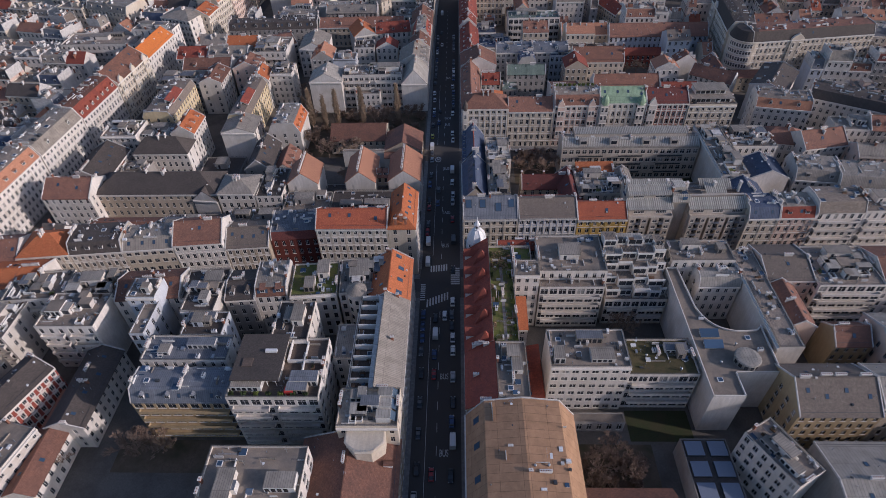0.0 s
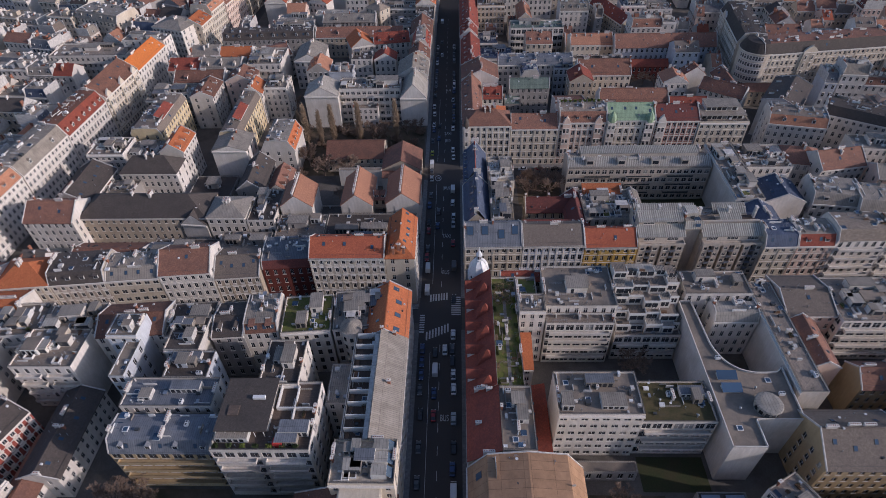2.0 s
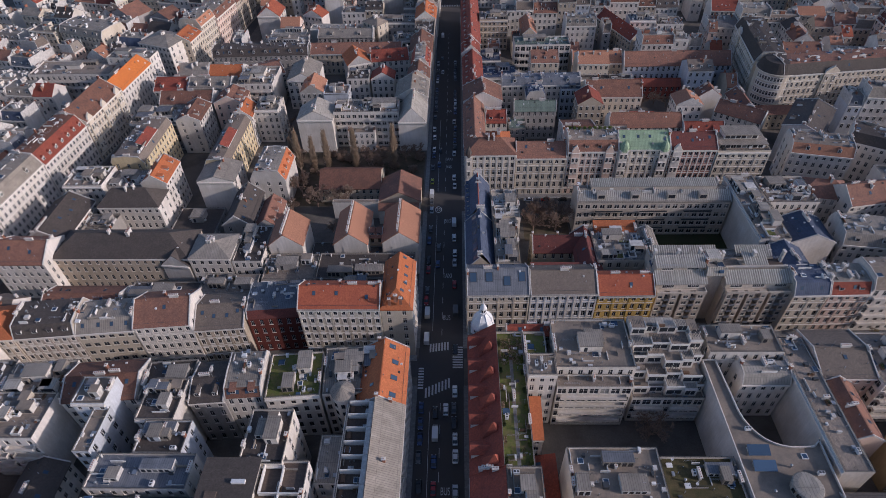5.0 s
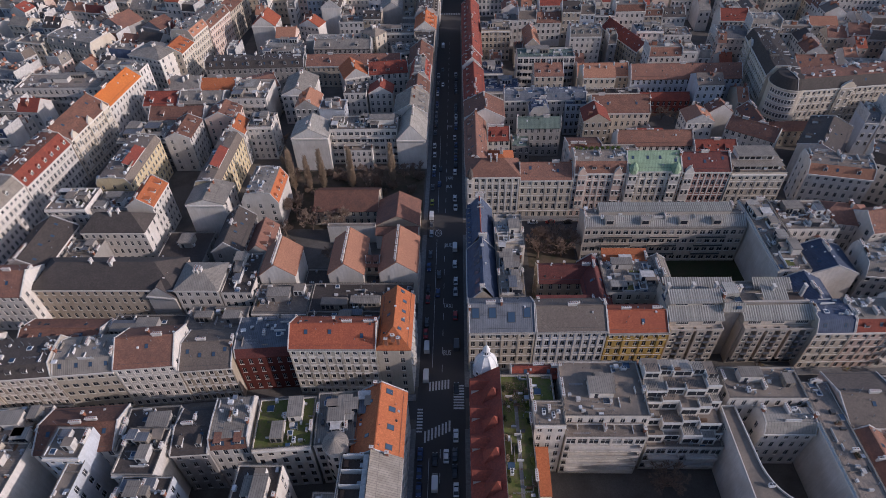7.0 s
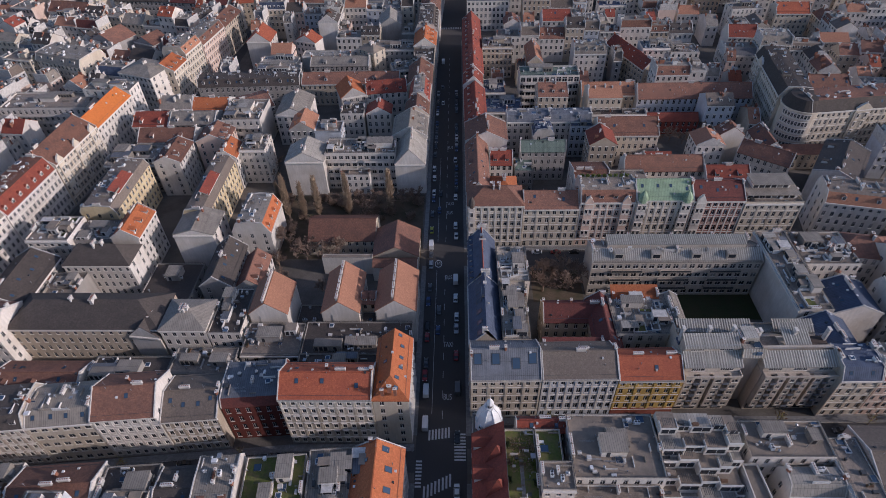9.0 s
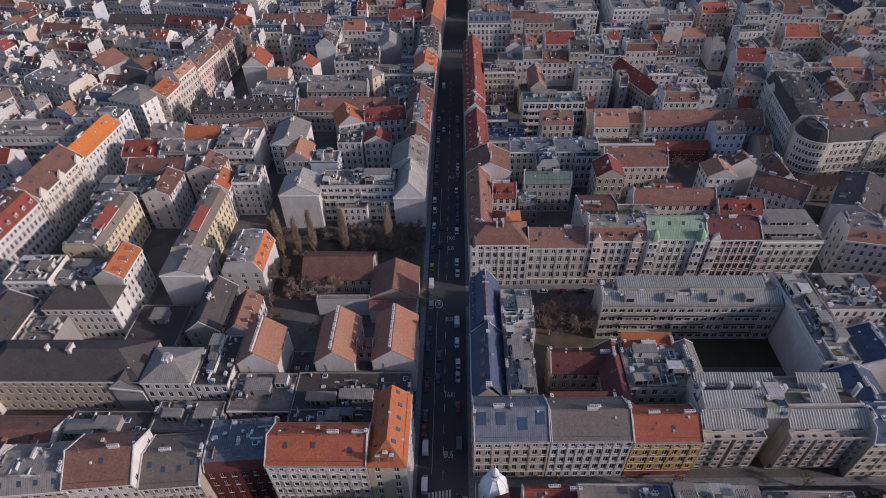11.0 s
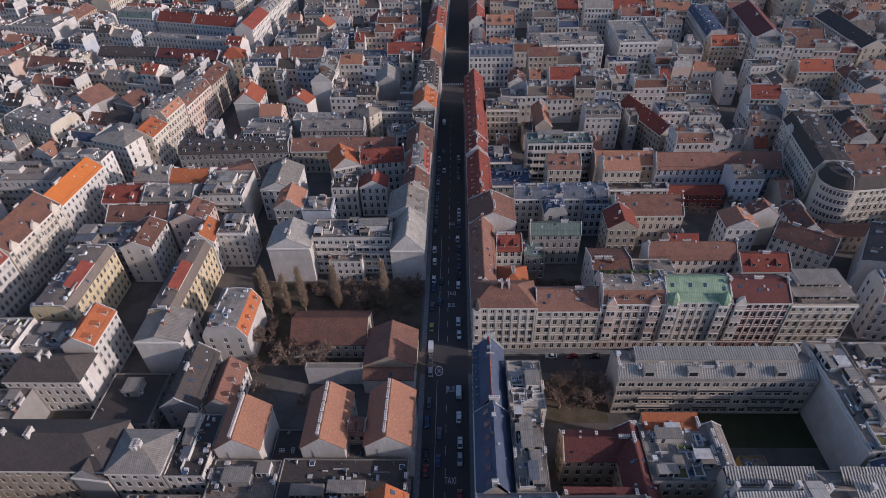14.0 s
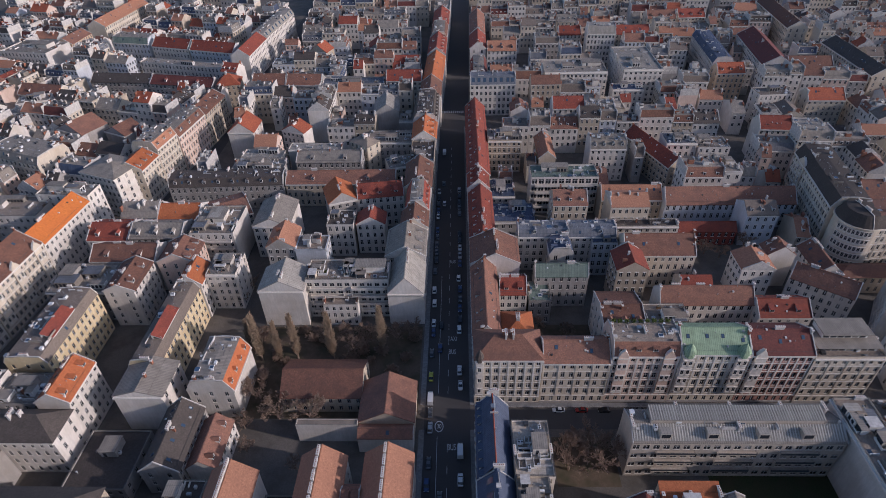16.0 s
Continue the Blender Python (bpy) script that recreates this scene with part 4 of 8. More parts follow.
house(-55.5, 192.0, 0.0, 37.5, 14.5, 13.0, 'flat', 0.5, 'grey', 'slate')
house(-98.0, 184.0, 0.0, 21.0, 11.0, 13.0, 'flat', 0.5, 'grey', 'terrace')
house(-125.0, 180.0, 0.0, 26.0, 12.0, 12.0, 'flat', 0.5, 'grey', 'slate')
house(-155.0, 177.0, 0.0, 29.0, 13.0, 12.0, 'gable', 3.0, 'white', 'tile_brown')
house(-105.0, 199.0, 0.0, 16.0, 14.0, 18.0, 'hip', 3.0, 'white', 'metal')
house(-88.5, 199.0, 0.0, 11.5, 21.0, 16.0, 'flat', 0.5, 'white', 'slate')
house(-160.0, 200.3, 0.0, 54.0, 16.7, 17.0, 'hip', 6.0, 'beige', 'slate', dorm=0)
house(-117.0, 199.9, -6.0, 11.1, 12.0, 14.0, 'cross', 5.0, 'white', 'slate', blank=1)
house(-180.0, 195.0, 0.0, 21.0, 16.0, 19.0, 'gable', 5.0, 'white', 'tile_brown')
house(-160.2, 217.5, 0.0, 13.2, 14.0, 13.0, 'flat', 0.6, 'grey', 'gravel')
house(-160.5, 211.5, 90.0, 26.5, 17.5, 16.0, 'gable', 5.0, 'grey', 'slate', nodorm=1)
house(-156.0, 232.0, 0.0, 26.4, 12.0, 17.0, 'hip', 6.0, 'white', 'slate')
house(-130.0, 244.3, 90.0, 17.7, 11.0, 20.0, 'gable', 4.0, 'white', 'tile_orange', dorm=3)
maze_o = house(-176.0, 243.5, 0.0, 17.5, 15.0, 19.5, 'flat', 0.6, 'white', 'terrace')
house(-158.2, 246.0, 0.0, 16.7, 13.0, 17.0, 'flat', 0.6, 'grey', 'metal')
house(-118.0, 248.5, 0.0, 16.5, 15.5, 18.0, 'cross', 2.5, 'white', 'metal', blank=1)
house(-80.0, 253.7, 90.0, 20.3, 16.0, 14.5, 'mansard', 5.0, 'white', 'tile_orange', dorm=4, deck='metal', blank=1)
house(-89.0, 225.0, 90.0, 24.0, 12.0, 12.0, 'gable', 5.0, 'grey', 'slate')
house(-79.0, 228.0, 90.0, 18.0, 9.5, 9.0, 'gable', 4.0, 'white', 'tile_brown')
house(-126.0, 222.0, 0.0, 20.0, 21.0, 7.0, 'flat', 0.4, 'grey', 'slate')

# garden court with the low tiled house
house(-66.0, 256.0, 0.0, 29.0, 17.0, 8.0, 'gable', 5.0, 'beige', 'tile_brown', nodorm=1)
house(-36.8, 245.5, 0.0, 18.4, 17.5, 8.5, 'cross', 5.0, 'beige', 'tile_brown')
house(-57.6, 244.0, 0.0, 20.6, 2.5, 9.0, 'flat', 0.3, 'white', 'gravel', blank=1)
house(-36.6, 240.0, 0.0, 18.2, 5.0, 8.0, 'gable', 1.5, 'white', 'tile_brown', blank=1)

# white courtyard house beyond the garden
house(-83.0, 299.0, 0.0, 18.0, 15.0, 19.0, 'cross', 5.0, 'white', 'metal_light', blank=1)
maze_i = house(-65.0, 304.0, 0.0, 33.5, 13.0, 20.0, 'flat', 0.7, 'white', 'terrace', bal=3, modern=2)
house(-58.0, 299.0, 0.0, 14.0, 5.0, 11.0, 'flat', 0.7, 'white', 'terrace')
house(-31.5, 299.5, 0.0, 14.2, 19.5, 17.0, 'cross', 8.0, 'white', 'metal_light', blank=1)
house(-17.3, 319.0, 90.0, 19.0, 16.7, 20.0, 'gable', 5.0, 'white', 'metal')

# west side of the main street further on
house(-17.0, 338.0, 90.0, 14.0, 12.0, 21.0, 'gable', 5.0, 'cream', 'tile_brown')
house(-17.0, 352.0, 90.0, 20.0, 11.0, 21.0, 'mansard', 5.0, 'white', 'tile_red', dorm=4)
house(-63.9, 344.9, 0.0, 12.4, 12.0, 18.0, 'flat', 0.5, 'white', 'slate')
house(-50.5, 347.0, 0.0, 13.1, 10.0, 17.0, 'cross', 4.0, 'white', 'tile_red')
house(-65.7, 362.2, 20.1, 13.9, 16.0, 18.0, 'cross', 5.0, 'grey', 'tile_orange')
house(-52.6, 367.0, 8.1, 23.0, 14.0, 18.0, 'gable', 4.0, 'white', 'tile_red')
house(-98.1, 344.3, 0.0, 16.8, 22.0, 18.0, 'cross', 4.0, 'white', 'metal', dorm=3)
house(-118.0, 350.1, 30.3, 18.2, 20.0, 16.0, 'gable', 3.0, 'grey', 'tile_brown')
house(-16.5, 373.0, 90.0, 25.0, 13.5, 20.0, 'gable', 5.0, 'cream', 'tile_brown')
house(-16.0, 398.0, 90.0, 24.0, 13.0, 20.0, 'flat', 0.5, 'beige', 'slate')
house(-15.5, 422.0, 90.0, 22.0, 13.5, 21.0, 'gable', 5.0, 'white', 'tile_orange')
house(-15.0, 444.0, 90.0, 36.0, 15.0, 21.0, 'mansard', 5.0, 'white', 'slate', dorm=7)

# row house cluster behind
house(-93.8, 387.8, 0.0, 57.9, 13.0, 14.0, 'gable', 4.0, 'beige', 'tile_brown', dorm=0)
house(-154.5, 384.9, 2.0, 60.0, 13.0, 14.0, 'mansard', 4.0, 'grey', 'slate', dorm=8)
house(-125.3, 398.7, 0.0, 28.3, 12.0, 16.0, 'flat', 0.5, 'grey', 'metal')
house(-91.3, 404.7, 0.0, 35.7, 14.0, 17.0, 'gable', 3.0, 'grey', 'metal')
house(-63.9, 423.2, -37.6, 13.4, 10.0, 20.0, 'hip', 3.0, 'cream', 'gravel')
house(-54.6, 424.7, 0.0, 32.0, 14.0, 18.0, 'flat', 0.5, 'grey', 'gravel')
house(-39.6, 398.3, 17.6, 18.7, 12.0, 16.0, 'flat', 0.6, 'white', 'metal')
house(-39.7, 434.6, 0.0, 16.5, 8.0, 14.0, 'gable', 3.0, 'red', 'tile_brown')

# west street, far side
house(-196.7, 180.0, 85.5, 42.2, 16.0, 23.0, 'mansard', 5.0, 'white', 'tile_salmon', orn=1, dorm=7, deck='terrace')
house(-192.9, 222.2, 85.5, 34.2, 16.0, 23.0, 'mansard', 5.0, 'white', 'metal', orn=1)
house(-189.9, 256.5, 85.5, 34.6, 16.0, 22.0, 'mansard', 6.0, 'white', 'tile_red', orn=1, dorm=7, deck='tile_brown')
gabled_row = house(-186.7, 291.2, 85.5, 34.9, 18.0, 23.5, 'gable', 6.0, 'cream', 'tile_brown', orn=1, nodorm=1)
house(-184.1, 326.2, 85.5, 34.9, 13.0, 22.0, 'gable', 5.0, 'white', 'tile_vivid', nodorm=1)
house(-181.4, 361.2, 85.5, 10.8, 27.0, 24.0, 'flat', 0.6, 'white', 'metal')
house(-250.0, 350.0, 0.0, 48.0, 18.0, 20.0, 'flat', 0.8, 'white', 'terrace', bal=2)
house(-198.0, 385.0, -20.0, 23.4, 20.0, 24.0, 'hip', 3.0, 'white', 'metal', openends=1)
house(-258.1, 405.3, -20.0, 35.3, 20.0, 23.0, 'mansard', 4.0, 'cream', 'metal', dorm=4, openends=1)

# west street, near side
straw_a = house(-146.8, 261.5, 90.0, 36.0, 15.2, 19.5, 'mansard', 3.0, 'straw', 'tile_dun', deck='tile_dun', nodorm=1)
straw_b = house(-108.5, 262.0, 90.0, 41.5, 10.5, 17.0, 'mansard', 3.2, 'straw', 'tile_dun', deck='tile_dun', nodorm=1)
house(-133.0, 299.0, 90.0, 19.0, 12.5, 19.0, 'gable', 3.0, 'white', 'tile_brown')
house(-172.0, 302.0, 0.0, 25.0, 18.0, 16.0, 'flat', 0.5, 'grey', 'metal')
house(-163.0, 321.0, 0.0, 29.0, 13.0, 17.0, 'gable', 4.0, 'white', 'tile_brown')
house(-152.0, 335.5, 0.0, 24.0, 14.5, 18.0, 'gable', 3.5, 'grey', 'metal')
house(-116.5, 318.5, 90.0, 14.5, 15.5, 18.0, 'gable', 4.0, 'pink', 'tile_brown')
house(-108.0, 304.0, 90.0, 14.0, 10.0, 18.0, 'gable', 4.0, 'white', 'tile_orange')
maze_j = house(-107.6, 309.0, 0.0, 12.6, 14.0, 19.0, 'flat', 0.6, 'white', 'metal')
maze_k = house(-124.0, 336.0, 0.0, 20.0, 22.0, 20.0, 'flat', 0.6, 'white', 'gravel', bal=2)
house(-172.0, 336.0, 0.0, 19.0, 16.0, 17.0, 'gable', 4.0, 'white', 'tile_red')
house(-146.0, 352.0, 0.0, 20.0, 14.0, 17.0, 'gable', 4.0, 'white', 'tile_orange')

# south-east block
house(2.0, 91.0, -90.0, 43.0, 31.0, 19.0, 'mansard', 7.5, 'beige', 'brown_sheet', deck='brown_sheet', inset=5, deckrise=1.5, nodorm=1, sky=5, skysize=1.8)
house(2.2, 112.0, -90.0, 20.0, 8.8, 20.0, 'shed', 6.5, 'beige', 'tile_red', nodorm=1, sky=3, skysize=2.2)
house(11.2, 92.0, 0.0, 9.3, 20.0, 26.0, 'flat', 0.6, 'white', 'gravel')
red_row = house(2.2, 159.0, -90.0, 46.7, 8.4, 20.0, 'shed', 7.0, 'white', 'tile_red', nodorm=1)
garden_deck = house(10.9, 112.5, 0.0, 8.4, 46.5, 22.5, 'flat', 0.9, 'white', 'garden')
house(19.5, 148.0, 0.0, 7.0, 11.0, 22.5, 'flat', 0.9, 'white', 'garden')
house(19.5, 140.0, 0.0, 8.5, 7.7, 26.5, 'flat', 0.5, 'white', 'gravel')
house(20.0, 126.0, 0.0, 3.5, 12.5, 15.0, 'shed', 2.5, 'white', 'tile_orange')
house(14.5, 159.5, 0.0, 15.0, 4.5, 21.0, 'gable', 2.2, 'white', 'tile_red')
house(20.8, 125.6, -90.0, 25.6, 6.8, 5.0, 'shed', 2.0, 'white', 'tile_red', sky=6)
house(28.0, 104.5, 0.0, 24.3, 14.5, 23.0, 'flat', 0.7, 'white', 'gravel', modern=2)
house(52.6, 105.2, 0.0, 21.7, 13.8, 18.0, 'flat', 0.7, 'white', 'sedum', bal=2, modern=1, nohut=1)
house(28.5, 139.5, 0.0, 22.5, 4.5, 20.8, 'flat', 0.8, 'white', 'terrace', bal=2, modern=1)
house(28.5, 144.2, 0.0, 24.0, 18.8, 24.0, 'flat', 0.8, 'white', 'gravel')
terraced = house(52.8, 141.0, 0.0, 22.2, 21.5, 12.5, 'flat', 0.9, 'white', 'terrace', bal=3, modern=1)
def curved_block():
    """A flat-roofed block whose court is cut out in a long curve."""
    for f in ((75.3, 97.0, 0, 9.0, 54.0), (84.0, 97.0, 0, 15.0, 24.0)):
        claim(*f)
    ob = thing("courtyard_block", pose(75.3, 97.0, 0), "white plastered flat-roofed block with a curved courtyard edge", "house")
    arc = [(25.0 - 3.0 - 17.0 * math.sin(math.pi / 2 * k / 10) ** 0.8, 25.0 + 13.0 * (1 - math.cos(math.pi / 2 * k / 10)) - 1.5 * math.sin(math.pi * k / 10)) for k in range(11)]
    ring = [(0, 0), (9.7, 0), (9.7, 8.5), (23.5, 8.5), (24.0, 27.0)] + arc + [(4.2, 54.0), (0, 54.0)]
    h, W, n = 19.0, "wall_white", len(ring)
    b, r, p = Build(), Build(), Build()
    for k in range(n):
        (x0, y0), (x1, y1) = ring[k], ring[(k + 1) % n]
        b.poly(((x0, y0, 0), (x1, y1, 0), (x1, y1, h), (x0, y0, h)), W)
        l = math.hypot(x1 - x0, y1 - y0) or 1
        nx, ny = -(y1 - y0) / l * 0.3, (x1 - x0) / l * 0.3
        p.poly(((x0, y0, h), (x1, y1, h), (x1, y1, h + 0.7), (x0, y0, h + 0.7)), W)
        p.poly(((x1 + nx, y1 + ny, h), (x0 + nx, y0 + ny, h), (x0 + nx, y0 + ny, h + 0.7), (x1 + nx, y1 + ny, h + 0.7)), W)
        p.poly(((x0, y0, h + 0.7), (x1, y1, h + 0.7), (x1 + nx, y1 + ny, h + 0.7), (x0 + nx, y0 + ny, h + 0.7)), "stone_trim")
    r.poly([(x, y, h) for x, y in ring], "gravel")
    part("wall", b, ob)
    part("roof", r, ob, "flat gravel roof")
    part("parapet", p, ob)
    for k in range(1, 11):  # windows over the curved edge
        (x0, y0), (x1, y1) = arc[k - 1], arc[k]
        l = math.hypot(x1 - x0, y1 - y0)
        if l < 1.6:
            continue
        u, c = ((x1 - x0) / l, (y1 - y0) / l), ((x0 + x1) / 2, (y0 + y1) / 2)
        for f in range(5):
            piece("window", window_mesh(1.2, 1.6, 0), ob, Matrix(((u[0], -u[1], 0, c[0] + u[1] * 0.22), (u[1], u[0], 0, c[1] - u[0] * 0.22), (0, 0, 1, 2.4 + 3.4 * f), (0, 0, 0, 1))))
    q = Build()
    for x0, y0 in ((3.0, 22.0), (3.0, 17.5)):
        q.slab(((x0, y0, h + 0.5), (x0 + 6.0, y0, h + 0.5), (x0 + 6.0, y0 + 2.8, h + 1.5), (x0, y0 + 2.8, h + 1.5)), 0.15, "pane_roof", "steel")
        q.box(x0 + 0.2, y0 + 0.2, h, x0 + 5.8, y0 + 2.6, h + 0.35, "frame_white")
    part("solar_panel", q, ob)
    q = Build()
    q.lathe(14.0, 12.6, [(3.6, h), (3.6, h + 2.4), (4.0, h + 2.4), (3.7, h + 2.8), (2.6, h + 3.0)], 18, "metal_light")
    for k in range(6):
        a = math.pi * (1.05 + 0.16 * k)
        q.obox((14.0 + 3.6 * math.cos(a), 12.6 + 3.6 * math.sin(a)), (-math.sin(a), math.cos(a)), (math.cos(a), math.sin(a)), -0.55, 0.55, 0.0, 0.05, h + 0.5, h + 2.0, "pane_dark")
    part("round_roof_storey", q, ob)
    for k, (x, y) in enumerate(((5.5, 30), (13, 19), (18, 22), (6, 12), (4, 6), (20, 17))):
        kk = (0, 1, 3, 1, 3, 0)[k]
        piece(VENTS[kk], vent_mesh(kk), ob, pose(x, y, h))


curved_block()
house(100.5, 158.0, -90.0, 44.5, 8.0, 21.0, 'flat', 0.4, 'white', 'terrace', blank=1)
house(108.8, 144.0, 0.0, 16.9, 18.0, 20.0, 'gable', 3.0, 'pink', 'tile_dun', nodorm=1)
house(118.0, 124.0, 90.0, 19.7, 9.2, 18.0, 'gable', 3.0, 'pink', 'tile_brown')
maze_n = house(126.0, 141.0, 0.0, 23.0, 20.0, 20.0, 'flat', 0.6, 'white', 'terrace', bal=2, modern=1)
house(149.3, 142.0, 0.0, 22.7, 20.0, 19.0, 'gable', 4.0, 'white', 'tile_brown')
house(77.3, 151.5, 0.0, 22.7, 11.0, 22.0, 'flat', 0.6, 'white', 'gravel')
house(85.3, 143.0, 0.0, 14.7, 8.0, 18.0, 'mansard', 3.0, 'white', 'metal_light')
house(122.0, 118.0, 0.0, 12.0, 10.0, 16.0, 'gable', 4.0, 'ochre', 'tile_brown')
house(136.0, 112.0, 0.0, 16.0, 18.0, 18.0, 'gable', 4.0, 'pink', 'metal_light')
house(98.0, 91.0, 0.0, 24.0, 18.0, 18.5, 'gable', 6.0, 'ochre', 'tile_dun', nodorm=1)
house(122.5, 93.0, 0.0, 22.5, 15.0, 20.0, 'gable', 4.0, 'beige', 'metal_light')
house(100.0, 60.0, 0.0, 40.0, 24.0, 16.0, 'gable', 3.0, 'grey', 'metal_light')
house(80.3, 85.4, -62.0, 17.9, 10.0, 19.0, 'flat', 0.6, 'white', 'terrace')
house(66.0, 64.0, 0.0, 13.5, 25.4, 8.0, 'flat', 0.5, 'grey', 'skylight')
house(35.0, 66.0, 0.0, 25.0, 8.0, 8.0, 'gable', 3.0, 'white', 'tile_brown')
house(27.0, 96.5, 0.0, 25.0, 3.5, 5.0, 'flat', 0.4, 'grey', 'gravel')

# row on the north side of the cross street, east part
cream_a = house(2.0, 176.6, 1.2, 21.8, 15.0, 21.3, 'gable', 5.5, 'cream', 'metal_dark', orn=1, nodorm=1, sky=4, skysize=2.4)
white_a = house(24.0, 177.0, 1.2, 23.4, 14.0, 21.3, 'gable', 4.5, 'paleblue', 'tile_dun', orn=2, nodorm=1)
yellow_a = house(47.6, 177.5, 1.2, 19.9, 12.0, 20.0, 'gable', 4.0, 'yellow', 'tile_flame', orn=1, nodorm=1)
# sand-coloured houses with balcony slots and ribbed roofs
def ribs(b, ob, x0, x1, ya, za, yb, zb):
    """A slope of sheet metal from (ya, za) up to (yb, zb) with standing ribs, each a part of ob."""
    b.slab(((x0, ya, za), (x1, ya, za), (x1, yb, zb), (x0, yb, zb)), 0.15, "metal_light")

    def make():
        q = Build()
        q.slab(((0, 0, 0.13), (0.34, 0, 0.13), (0.34, yb - ya, zb - za + 0.13), (0, yb - ya, zb - za + 0.13)), 0.12, "rib_pale")
        return q.data("rib")
    me = shared(("rib", round(yb - ya, 2), round(zb - za, 2)), make)
    n = int((x1 - x0) / 0.8)
    for k in range(n + 1):
        piece("rib", me, ob, Matrix.Translation((x0 + (x1 - x0 - 0.3) * k / n, ya, za)))


def wide_window(ob, x, y, z, w=1.7, h=1.4):
    piece("window", window_mesh(w, h, 0), ob, Matrix.Translation((x, y - 0.19, z)))


def slot_house(x, y, a, w, bays, two):
    """An apartment house with balconies in deep slots, a set-back storey and ribbed roofs."""
    claim(x, y - 1, a, w, 14.5)
    ob = thing("apartment_house", pose(x, y, 0, 0, 0, a), "sand-coloured plastered apartment house with balcony slots and pale ribbed metal roofs", "house")
    wall, g, top, d, W = Build(), 4.0, 19.6, 12.5, "wall_sand"
    wall.box(0, 0.8, 0, w, d, top, W)
    spots = []
    for k in range(bays):
        x0, x1 = w * k / bays + 0.3, w * (k + 1) / bays - (0.9 if k < bays - 1 else 0.3)
        c = (x0 + x1) / 2
        for s0, s1 in ((x0, c - 1.0), (c + 1.0, x1)):
            q, sp = Build(), []
            facade(q, (s0, -0.9), (1, 0), s1 - s0, top - g, 1, 5, W, min(1.7, (s1 - s0) * 0.55), sp, 0.45)
            for xx, flip in ((s0, 1), (s1, 0)):
                side = [(xx, -0.9, 0), (xx, 0.8, 0), (xx, 0.8, top - g), (xx, -0.9, top - g)]
                q.poly(side[::-1] if flip else side, W)
            q.poly(((s0, -0.9, top - g), (s1, -0.9, top - g), (s1, 0.8, top - g), (s0, 0.8, top - g)), W)
            q.poly(((s0, 0.8, 0), (s1, 0.8, 0), (s1, -0.9, 0), (s0, -0.9, 0)), W)
            bay = Build()
            bay.add(q, Matrix.Translation((0, 0, g)))
            part("bay", bay, ob)
            spots += [(p[0][0] + p[2], p[3] + g, p[4], p[5]) for p in sp]
        for f in range(5):
            z = g + (top - g) * f / 5
            bb = Build()
            bb.box(c - 0.98, -1.1, z, c + 0.98, 0.78, z + 0.15, W, floor=True)
            bb.box(c - 0.98, -1.25, z, c + 0.98, -1.1, z + 1.0, "metal_dark", floor=True)
            part("balcony", bb, ob)
            gb = Build()
            gb.box(c - 0.7, 0.74, z + 0.15, c + 0.7, 0.79, z + 2.3, "pane_dark")
            part("balcony_door", gb, ob)
    for xx, z, v, hh in spots:
        piece("window", window_mesh(round(v, 1), round(hh, 1), 0), ob, Matrix.Translation((xx, -0.9, z)))
    # shop fronts on the ground floor
    for k in range(bays * 2):
        sb = Build()
        xx = w * (k + 0.15) / (bays * 2)
        sb.box(xx, 0.7, 0.5, xx + w / bays / 2 * 0.7, 0.79, 3.2, "pane_dark")
        part("shop_window", sb, ob)
    # terrace parapet and set-back storey
    part("wall", wall, ob)
    for x0, y0, x1, y1, z0, z1, nm in ((0.1, -1.0, w - 0.1, -0.75, top, top + 0.95, "parapet"), (0.1, -0.75, 0.35, 1.4, top, top + 0.95, "parapet"), (w - 0.35, -0.75, w - 0.1, 1.4, top, top + 0.95, "parapet"),
                                       (0.2, 1.4, w - 0.2, d, top, 22.6, "set_back_storey"), (0.6, 5.6, w - 0.6, 9.6, 22.6, 26.6, "upper_storey") if two else (0.6, 6.4, w - 0.6, 7.2, 22.6, 25.4, "upper_storey")):
        sb = Build()
        sb.box(x0, y0, z0, x1, y1, z1, W, floor=True)
        part(nm, sb, ob)
    for k in range(bays):
        for f in range(3):
            wide_window(ob, w * (k + 0.5) / bays + (f - 1) * 1.35, 1.4, 20.5, 1.3, 1.3)
        if two:
            for f in range(3):
                wide_window(ob, w * (k + 0.5) / bays + (f - 1) * 1.35, 5.6, 25.1, 1.3, 1.1)
    rb = Build()
    ribs(rb, ob, -0.1, w + 0.1, 0.8, 22.5, 5.6, 24.9)
    if two:
        ribs(rb, ob, 0.3, w - 0.3, 5.0, 26.5, 9.8, 28.3)
        rb.box(0.4, 9.8, 22.6, w - 0.4, d, 23.4, "metal_blue")
    else:
        ribs(rb, ob, w * 0.35, w * 0.7, 7.2, 25.0, d + 2.2, 27.4)
        rb.box(0.3, 7.2, 22.6, w * 0.33, d, 23.2, "metal_light", top="terrace")
        rb.box(w * 0.72, 7.2, 22.6, w - 0.3, d, 23.2, "metal_light", top="deck_brown")
    part("roof", rb, ob, "pale ribbed metal roof slopes")
    for xx in (0.6, w * 0.5, w - 1.2):
        cb = Build()
        cb.box(xx, d - 2.0, 22.6, xx + 0.7, d - 0.6, 29.4 if two else 28.2, "chimney_plaster")
        cb.box(xx - 0.12, d - 2.12, 29.4 if two else 28.2, xx + 0.82, d - 0.48, 29.6 if two else 28.4, "stone_trim", floor=True)
        part("chimney", cb, ob)
    qb = Build()
    rail(qb, ((0.4, 5.7), (w - 0.4, 5.7)), 26.6 if two else 25.2, 1.0, "steel")
